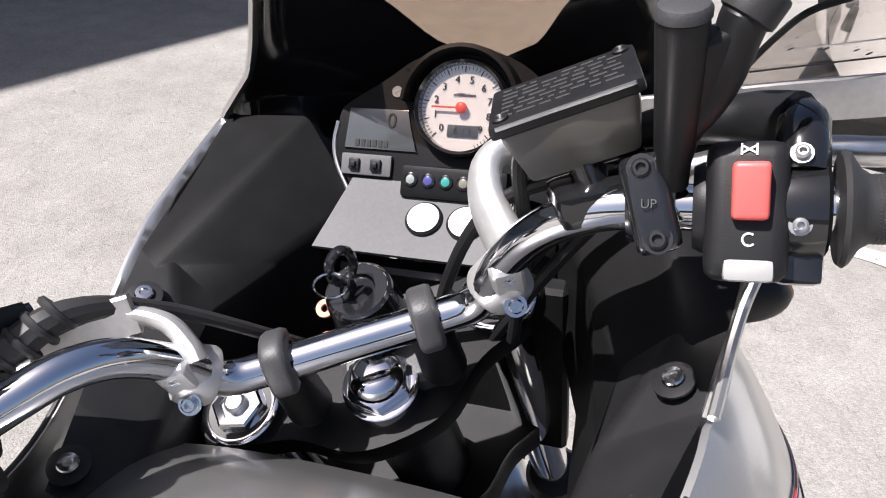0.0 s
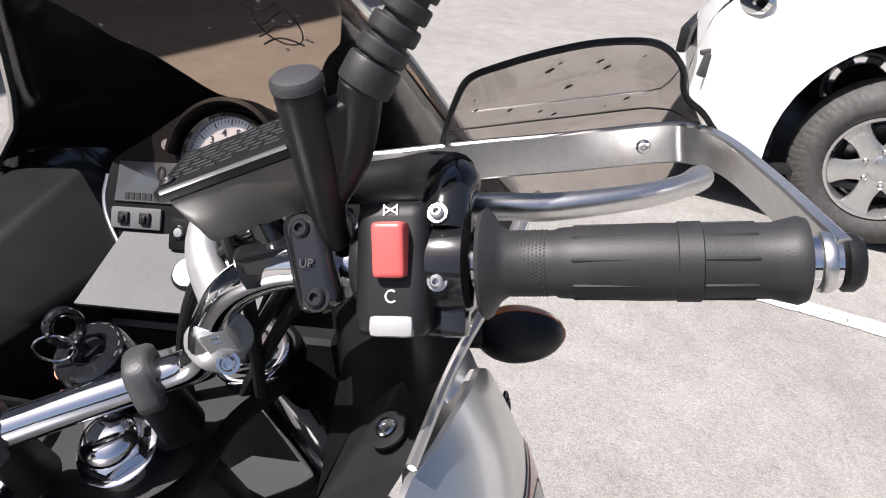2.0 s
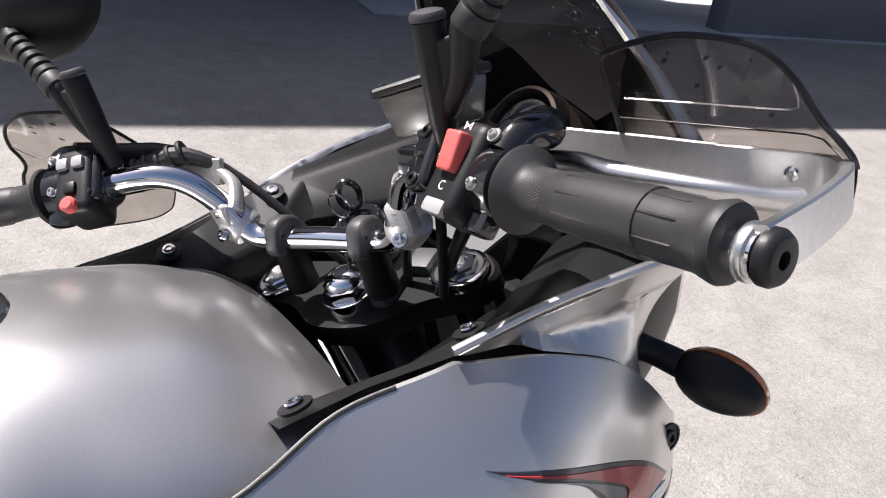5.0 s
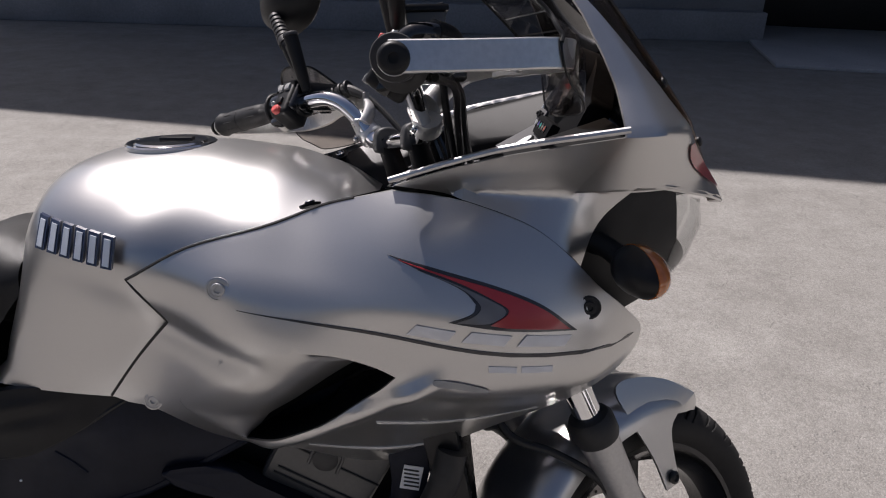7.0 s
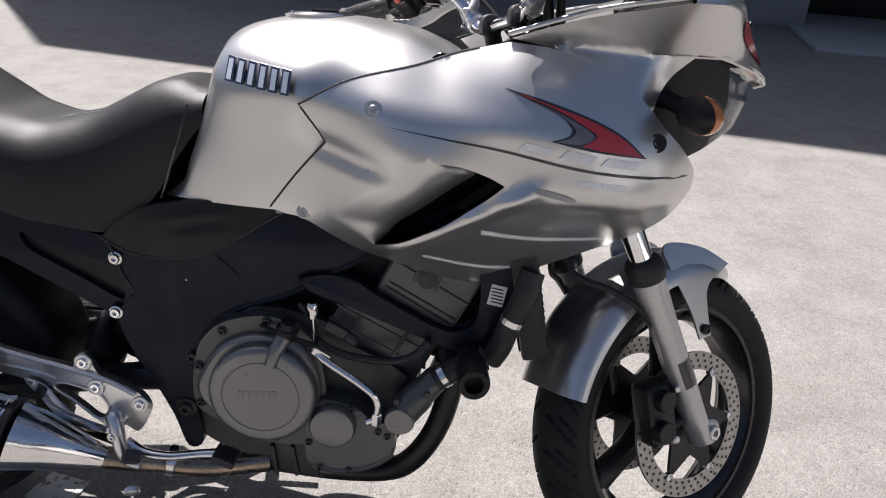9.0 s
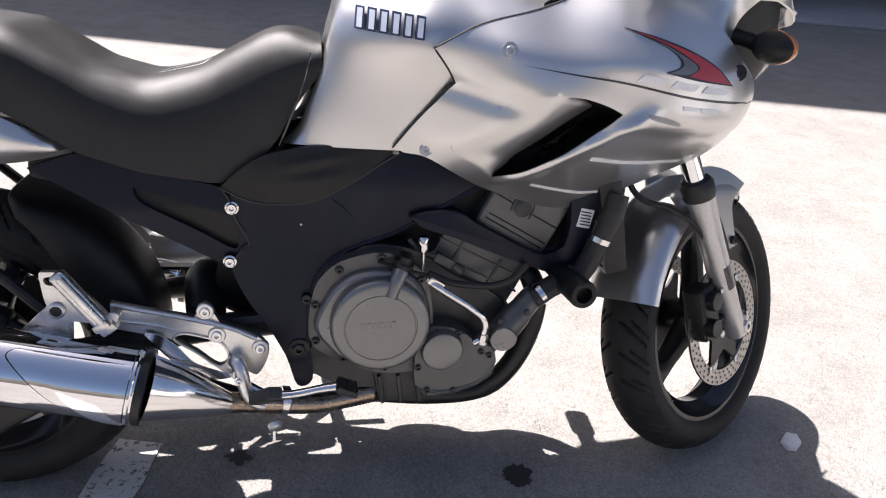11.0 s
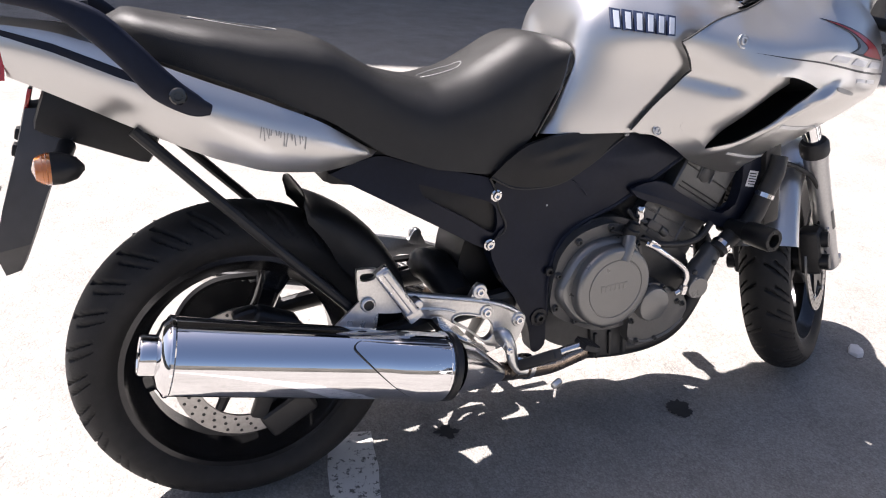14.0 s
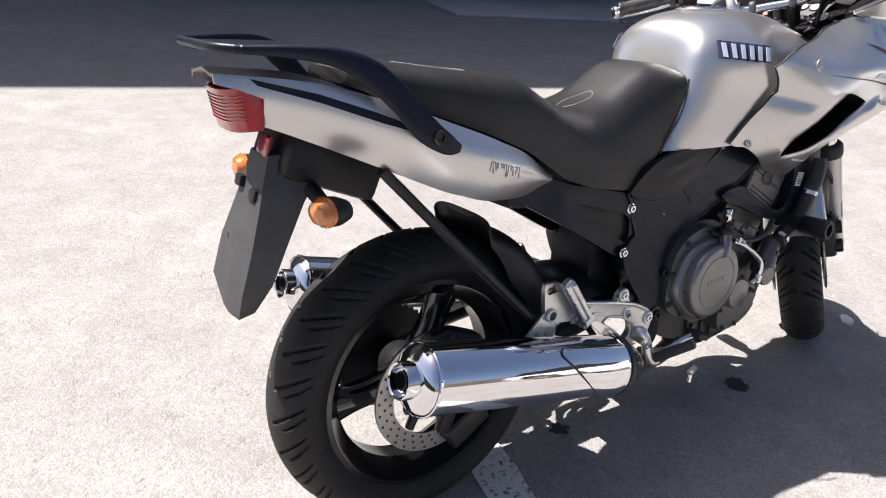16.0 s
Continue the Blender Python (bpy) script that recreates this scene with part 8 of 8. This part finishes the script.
# crash bobbins on stub tubes
for s in (-1, 1):
    way = Vector((0.06, s * 0.99, 0.04)).normalized()
    root = Vector((1.088, s * 0.186, 0.486))
    stub = bp("crash_bobbin", rod(root - way * 0.075, root + way * 0.012, 0.018), DARKMETAL, label="black crash bobbin")
    bp("bobbin_nose", lathe([(0.0235, 0), (0.0255, 0.004), (0.0255, 0.062), (0.0235, 0.068), (0.0150, 0.068), (0.0140, 0.045)], 28, root, way), MATT, stub)
    bp("bobbin_bore", lathe([(0.0142, 0.050), (0.002, 0.050)], 20, root, way), INK, stub)
    for k in range(6):
        side = way.orthogonal().normalized()
        spot = root + way * 0.0675 + Matrix.Rotation(2 * math.pi * k / 6, 3, way) @ side * 0.0192
        bp("bobbin_rivet", lathe([(0.0028, 0), (0.0024, 0.0014), (0.0008, 0.0018)], 8, spot, way), DARKMETAL, stub)

# ---- foot controls ----
HANGER = outline([(0.300, 0.456), (0.353, 0.444), (0.429, 0.426), (0.489, 0.407), (0.534, 0.384), (0.552, 0.358), (0.546, 0.332), (0.530, 0.308), (0.508, 0.318), (0.490, 0.304), (0.470, 0.318), (0.430, 0.356), (0.390, 0.384), (0.348, 0.396), (0.300, 0.408)], 5, (0, 14))
HOLE = outline([(0.396, 0.383), (0.404, 0.394), (0.429, 0.392), (0.470, 0.376), (0.484, 0.352), (0.478, 0.334), (0.462, 0.330), (0.430, 0.358)], 5)
PILLION = outline([(0.205, 0.514), (0.213, 0.520), (0.242, 0.516), (0.252, 0.496), (0.276, 0.472), (0.300, 0.436), (0.278, 0.428), (0.222, 0.440), (0.209, 0.462)], 5)
PEGHOLE = outline([(0.2125, 0.511), (0.237, 0.510), (0.236, 0.499), (0.214, 0.498)], 4)
for s in (-1, 1):
    flat = lambda x, z: Vector((x, s * (0.168 + 0.006 * gauss(x, z, 0.42, 0.44, 0.3, 0.02)), z))
    hanger = bp("footrest_hanger", sheet(HANGER, flat, 0.014, 0.012, [HOLE]), BARE, label="cast aluminium footrest hanger")
    bp("hanger_flange", tube([(0.302, s * 0.170, 0.453), (0.353, s * 0.171, 0.441), (0.429, s * 0.172, 0.423), (0.489, s * 0.171, 0.404), (0.532, s * 0.170, 0.381)], 0.0045, 8, 5), BARE, hanger)
    bp("hanger_web", tube([(0.300, s * 0.169, 0.425), (0.370, s * 0.170, 0.413), (0.400, s * 0.170, 0.402)], [0.004, 0.003, 0.002], 8, 5), BARE, hanger)
    bp("hole_rim", tube([Vector((x, s * 0.1695, z)) for x, z in HOLE] + [Vector((HOLE[0][0], s * 0.1695, HOLE[0][1]))], 0.0024, 6, 1, False), BARE, hanger)
    for x, z in ((0.538, 0.362), (0.466, 0.390), (0.449, 0.436)):
        bp("bolt_boss", lathe([(0.0150, -0.006), (0.0150, 0.002), (0.0135, 0.004), (0.0105, 0.004)], 22, (x, s * 0.168, z), (0, s, 0)), BARE, hanger)
        bp("hanger_bolt", lathe([(0.0090, 0), (0.0090, 0.006), (0.0075, 0.008), (0.0042, 0.008), (0.0038, 0.003)], 16, (x, s * 0.168, z), (0, s, 0)), STEEL, hanger)
    bp("hanger_ear", slab(outline([(0.428, 0.420), (0.440, 0.442), (0.449, 0.451), (0.458, 0.442), (0.478, 0.402)], 4, (0, 4)), s * 0.155, s * 0.169, 0.003), BARE, hanger)
    pill = bp("pillion_bracket", sheet(PILLION, lambda x, z: Vector((x, s * 0.186, z)), 0.010, 0.012, [PEGHOLE]), BARE, label="aluminium pillion footrest bracket")
    bp("bracket_bolt", lathe([(0.0135, 0), (0.0135, 0.004), (0.0110, 0.006), (0.0095, 0.006), (0.0090, 0.003)], 20, (0.224, s * 0.187, 0.454), (0, s, 0)), BARE, pill)
    bp("bolt_socket", lathe([(0.0090, 0), (0.0088, 0.004), (0.004, 0.0045)], 16, (0.224, s * 0.188, 0.454), (0, s, 0)), DARKMETAL, pill)
    peg = joined(box((0.026, 0.020, 0.112), (0, 0, 0), 0.008, 4), box((0.012, 0.014, 0.104), (0.004, s * 0.008, -0.002), 0.005, 3), box((0.028, 0.026, 0.014), (0, s * 0.002, -0.052), 0.004, 2))
    peg.transform(Matrix.Translation((0.268, s * 0.208, 0.481)) @ pose(0, 0, 0, 0, -34, 0))
    pp = bp("pillion_peg", peg, ALU, label="folded aluminium pillion footpeg")
    bp("peg_hinge", joined(box((0.030, 0.026, 0.022), (0.302, s * 0.200, 0.430), 0.006, 2, (0, -34, 0)), rod((0.312, s * 0.180, 0.446), (0.312, s * 0.204, 0.446), 0.009)), BARE, pp)
    arm = bp("peg_mount", joined(tube([(0.492, s * 0.172, 0.340), (0.499, s * 0.186, 0.344), (0.508, s * 0.196, 0.320), (0.514, s * 0.200, 0.290), (0.528, s * 0.202, 0.270), (0.545, s * 0.202, 0.264)], [0.012, 0.013, 0.012, 0.011, 0.010, 0.008], 12, 4), rod((0.500, s * 0.160, 0.330), (0.502, s * 0.200, 0.326), 0.012)), BARE, label="aluminium footpeg mount")
    bp("mount_screw", screw((0.503, s * 0.206, 0.318), (0, s, 0), 0.0055, 0.004), STEEL, arm)
    rub = box((0.026, 0.094, 0.022), bevel=0.006, segments=3)
    rub.transform(Matrix.Translation((0.548, s * 0.240, 0.308)) @ pose(0, 0, 0, s * 36, 14, s * -20))
    fpg = bp("footpeg", rub, SOFTRUBBER, label="black rubber rider footpeg")
    bp("peg_tip", lathe([(0.010, 0), (0.012, 0.003), (0.011, 0.010), (0.006, 0.012)], 16, (0.563, s * 0.276, 0.278), (0.3, s * 0.8, -0.5)), BARE, fpg)
    bp("peg_feeler", rod((0.564, s * 0.278, 0.274), (0.563, s * 0.278, 0.245), 0.004), STEEL, fpg)
    bp("heel_plate", sheet(outline([(0.350, 0.398), (0.372, 0.397), (0.400, 0.376), (0.430, 0.344), (0.467, 0.322), (0.500, 0.312), (0.470, 0.306), (0.440, 0.308), (0.415, 0.322), (0.388, 0.356)], 4, (5,)), lambda x, z: Vector((x, s * (0.176 + 0.010 * gauss(x, z, 0.41, 0.345, 0.05, 0.03)), z)), 0.003, 0.010), STEEL, hanger, "bright metal heel plate")
    bp("hose_run", tube([(0.352, s * 0.160, 0.390), (0.384, s * 0.160, 0.352), (0.430, s * 0.158, 0.300), (0.500, s * 0.150, 0.262)], 0.007, 8, 5), MATT, label="black hose under the footrest")
pedal = bp("brake_pedal", tube([(0.512, -0.178, 0.290), (0.545, -0.184, 0.276), (0.590, -0.188, 0.275), (0.640, -0.190, 0.285), (0.672, -0.192, 0.290)], [0.011, 0.009, 0.008, 0.008, 0.009], 12, 5), STEEL, label="polished steel brake pedal")
toe = box((0.040, 0.040, 0.013), bevel=0.004)
toe.transform(Matrix.Translation((0.688, -0.198, 0.290)) @ pose(0, 0, 0, 0, 22, 0))
pad = bp("pedal_pad", toe, SOFTRUBBER, pedal)
for k in range(7):
    rib = box((0.0028, 0.038, 0.004), bevel=0.001, segments=1)
    rib.transform(Matrix.Translation((0.688, -0.198, 0.290)) @ pose(0, 0, 0, 0, 22, 0) @ Matrix.Translation((-0.0165 + 0.0055 * k, 0, 0.0075)))
    bp("pad_rib", rib, SOFTRUBBER, pedal)
lever = bp("shift_lever", tube([(0.515, 0.175, 0.300), (0.60, 0.180, 0.262), (0.70, 0.185, 0.270)], 0.008, 10, 4), STEEL, label="polished gear lever")

# side stand down on the ground
foot = Vector((0.655, 0.300, 0.300 * math.tan(radians(LEAN)) + 0.004))
stand = bp("side_stand", tube([(0.615, 0.120, 0.245), (0.632, 0.200, 0.150), foot], [0.017, 0.014, 0.013], 14, 4), DARKMETAL, label="black steel side stand")
bp("stand_foot", box((0.075, 0.045, 0.008), (foot.x, foot.y, foot.z), 0.003, 2, (LEAN, 0, 0)), DARKMETAL, stand)

# plain block added to fill the gap behind the frame, where light came through
bp("link_housing", slab(outline([(0.475, 0.520), (0.50, 0.545), (0.55, 0.55), (0.57, 0.38), (0.47, 0.39), (0.455, 0.45)], 4), -0.060, 0.060, 0.012, 2), MATT, label="black filler block behind the frame, in place of the shock linkage")
# inner fill: battery box and airbox behind the panels, so no light shows through
bp("airbox", box((0.40, 0.21, 0.17), (0.83, 0, 0.76), 0.02, 2, (0, 0, 0)), MATT, label="black airbox under the tank")
bp("battery_box", box((0.36, 0.20, 0.11), (0.36, 0, 0.675), 0.02, 2, (0, 8, 0)), MATT, label="black battery box under the seat")
bp("head_tube", rod(STEM(0.77), STEM(0.93), 0.034), FRAMEBLACK, label="frame head tube")


# ---- things on the yard ----
def litter():
    bm = bmesh.new()
    pts = [(-0.030, -0.012), (-0.012, -0.024), (0.026, -0.016), (0.034, 0.006), (0.010, 0.024), (-0.022, 0.016)]
    lo = [bm.verts.new((x, y, 0.0)) for x, y in pts]
    hi = [bm.verts.new((x * 0.9, y * 0.85, 0.012 + 0.006 * math.sin(i * 2.1))) for i, (x, y) in enumerate(pts)]
    bm.faces.new(lo)
    bm.faces.new(list(reversed(hi)))
    for i in range(6):
        bm.faces.new((lo[i], hi[i], hi[(i + 1) % 6], lo[(i + 1) % 6]))
    bmesh.ops.bevel(bm, geom=list(bm.edges), offset=0.002, segments=2, affect="EDGES", profile=0.5)
    return bm


ob = link_mesh("litter", litter(), material("white_card", (0.72, 0.71, 0.69), 0.6, grain=0.08))
ob.matrix_world = pose(1.752, -0.066, 0.0, 0, 0, 25)
tagged(ob, "small crumpled scrap of white card on asphalt", "litter")

# parked white car beyond the second line
CARM = Matrix.Translation((3.84 + 0.243 * 0.14, -1.62 + 0.97 * 0.14, 0)) @ Matrix.Rotation(math.atan2(-PARK.x, PARK.y), 4, "Z")
# car frame: x to its right (away from the motorcycle), y forward, origin under the front left wheel's middle, on the body side
car = thing("car", "white parked car with alloy wheels on asphalt", "car", CARM)
CARWHITE = material("white_car_paint", (0.80, 0.80, 0.79), 0.25, coat=1.0, grain=0.02, patch=0.02)
CARTYRE = material("car_tyre", (0.055, 0.053, 0.05), 0.7, grain=0.25, grain_size=40, patch=0.2, patch_size=6, bump=0.3, bump_size=200)
ALLOY = material("alloy_wheel", (0.55, 0.55, 0.54), 0.3, 0.9, grain=0.05, rough_var=0.06)


def car_body():
    """A shell of cross-sections along y, with the wheel arches cut from the outline of the side."""
    arch, tall = 0.462, 0.525
    poly = [(0.46, 0.29), (0.74, 0.33), (0.86, 0.39), (0.91, 0.48), (0.895, 0.60), (0.87, 0.70), (0.84, 0.80), (0.75, 0.92), (0.52, 0.98), (0.2, 1.00), (-0.4, 1.03), (-0.75, 1.08), (-2.9, 1.10), (-3.2, 1.0), (-3.35, 0.7), (-3.25, 0.35), (-3.05, 0.30)]
    pts = poly + [(-2.62 - arch, 0.30)] + [(-2.62 + arch * math.cos(a), 0.36 + tall * math.sin(a)) for a in [math.pi * (1 - k / 20) for k in range(21)]] + [(-2.62 + arch, 0.30), (-arch, 0.30)] + [(arch * math.cos(a), 0.36 + tall * math.sin(a)) for a in [math.pi * (1 - k / 20) for k in range(21)]]
    return pts


def rounded_nose(y, z):
    """How far the body side stands in from its widest plane."""
    front_in = 0.55 * max(0.0, (y - 0.50) / 0.39) ** 2.2
    top_in = 0.30 * max(0.0, (z - 0.78) / 0.35) ** 1.8
    return front_in + top_in


pts = car_body()
bm = sheet(pts, lambda y, z: Vector((y, -1.0, z)), 0.02, 0.06)
for v in bm.verts:
    y, z, t = v.co.x, v.co.z, v.co.y + 1.0
    v.co = Vector((rounded_nose(y, z) + t, y, z))
part("left_side", bm, CARWHITE, car, "white front wing and side", 50)
bm = sheet(pts, lambda y, z: Vector((y, -1.0, z)), 0.02, 0.06)
for v in bm.verts:
    y, z, t = v.co.x, v.co.z, v.co.y + 1.0
    v.co = Vector((1.80 - rounded_nose(y, z) - t, y, z))
part("right_side", bm, CARWHITE, car, "", 50)
loops = []
prof = [(0.74, 0.33), (0.86, 0.39), (0.91, 0.48), (0.895, 0.60), (0.87, 0.70), (0.84, 0.80), (0.75, 0.92), (0.52, 0.98), (0.2, 1.00), (-0.4, 1.03), (-0.75, 1.08), (-2.9, 1.10)]
path = [(p.x, p.y) for p in smooth_path([(a, b, 0) for a, b in prof], 4)]
for y, z in path:
    i = rounded_nose(y, z)
    row = []
    for k in range(21):
        q = k / 20
        x = i + (1.80 - 2 * i) * q
        bow = 0.10 * math.sin(q * math.pi) if y > 0.45 else 0.10 * math.sin(q * math.pi) * max(0, (y + 0.2) / 0.75)
        row.append(Vector((x, y + (bow if z < 0.93 else 0), z + (0.05 * math.sin(q * math.pi) if z > 0.86 else 0))))
    loops.append(row)
part("bonnet", rings(loops, False, False), CARWHITE, car, "white bonnet and bumper", 50)
# cabin
loops = []
for y, z, inn in ((-0.55, 1.05, 0.10), (-1.25, 1.62, 0.24), (-1.5, 1.70, 0.26), (-2.6, 1.68, 0.26), (-3.15, 1.10, 0.12)):
    loops.append([Vector((inn + (1.8 - 2 * inn) * k / 8, y, z)) for k in range(9)])
part("roof", rings(loops, False, False), CARWHITE, car)
for x0, inn in ((0.06, 1), (1.74, -1)):
    bm = bmesh.new()
    vs = [bm.verts.new((x0 + inn * dx, y, z)) for dx, y, z in ((0.02, -0.6, 1.06), (0.19, -1.28, 1.60), (0.21, -2.55, 1.62), (0.05, -3.1, 1.10))]
    bm.faces.new(vs)
    part("side_window", thicken(bm, 0.006), GLOSSBLACK, car, "dark side window")
# lamp, trim pieces, under-tray
lamp = lathe([(0.10, 0), (0.095, 0.02), (0.06, 0.035), (0.004, 0.04)], 28, (0, 0, 0), (0, 0, 1))
lamp.transform(Matrix.Translation((0.17, 0.67, 0.93)) @ Vector((-0.45, 0.85, 0.25)).to_track_quat("Z", "Y").to_matrix().to_4x4() @ Matrix.Diagonal((1.4, 0.75, 1, 1)))
part("headlamp", lamp, REFLECTOR, car, "clear headlamp")
part("bumper_grille", box((1.02, 0.05, 0.13), (0.92, 0.955, 0.665), 0.02), MATT, car, "black bumper grille")
part("bumper_gap", joined(box((0.05, 0.03, 0.11), (0.318, 0.815, 0.585), 0.010, 2, (0, 10, -50)), box((0.075, 0.03, 0.022), (0.340, 0.822, 0.645), 0.006, 2, (0, -12, -50))), GREYMATT, car, "dark clip opening in the bumper")
part("under_tray", box((1.7, 4.2, 0.04), (0.9, -1.15, 0.26), 0.01), MATT, car, "black underside")
part("front_lip", box((0.30, 0.06, 0.12), (0.24, 0.46, 0.27), 0.02), MATT, car, "black plastic lip below the bumper")
for y in (0.0, -2.62):
    liner = [[Vector((x, y + 0.472 * math.cos(math.pi * k / 20), 0.36 + 0.535 * math.sin(math.pi * k / 20))) for k in range(21)] for x in (0.06, 0.34)]
    part("arch_liner", thicken(rings(liner, False, False), 0.01), MATT, car, "black wheel arch liner")
    for side in (0, 1):
        cx = 0.125 if side == 0 else 1.675
        way = -1 if side == 0 else 1
        tm = tyre_mesh(0.365, 0.112, 0.215, 3, 40, 320, 24)
        tm.transform(Matrix.Translation((cx, y, 0.365)) @ Matrix.Rotation(math.pi / 2, 4, "Z"))
        wheel = part("wheel", tm, CARTYRE, car, "dusty car tyre on an alloy wheel", 50)
        rm = rim_mesh(0.215, 0.10, 0.02)
        rm.transform(Matrix.Translation((cx, y, 0.365)) @ Matrix.Rotation(math.pi / 2, 4, "Z"))
        part("rim", rm, ALLOY, wheel, "silver alloy rim")
        for k in range(6):
            a = 2 * math.pi * k / 6 + 0.3
            spk = spoke_mesh(0.035, 0.208, a, 0.066, 0.016)
            spk.transform(Matrix.Translation((cx + way * 0.075, y, 0.365)) @ Matrix.Rotation(math.pi / 2, 4, "Z"))
            part("spoke", spk, ALLOY, wheel)
        part("hub_cap", lathe([(0.062, 0), (0.060, 0.014), (0.045, 0.022), (0.004, 0.024)], 28, (cx + way * 0.075, y, 0.365), (way, 0, 0)), ALLOY, wheel)
        for k in range(6):
            a = 2 * math.pi * k / 6 + 0.3
            part("wheel_nut", lathe([(0.012, 0), (0.012, 0.014), (0.007, 0.018)], 6, (cx + way * 0.085, y + 0.075 * math.cos(a), 0.365 + 0.075 * math.sin(a)), (way, 0, 0)), STEEL, wheel)
        part("brake_drum", lathe([(0.15, 0), (0.15, 0.05)], 30, (cx - way * 0.06, y, 0.365), (way, 0, 0)), DARKMETAL, wheel)
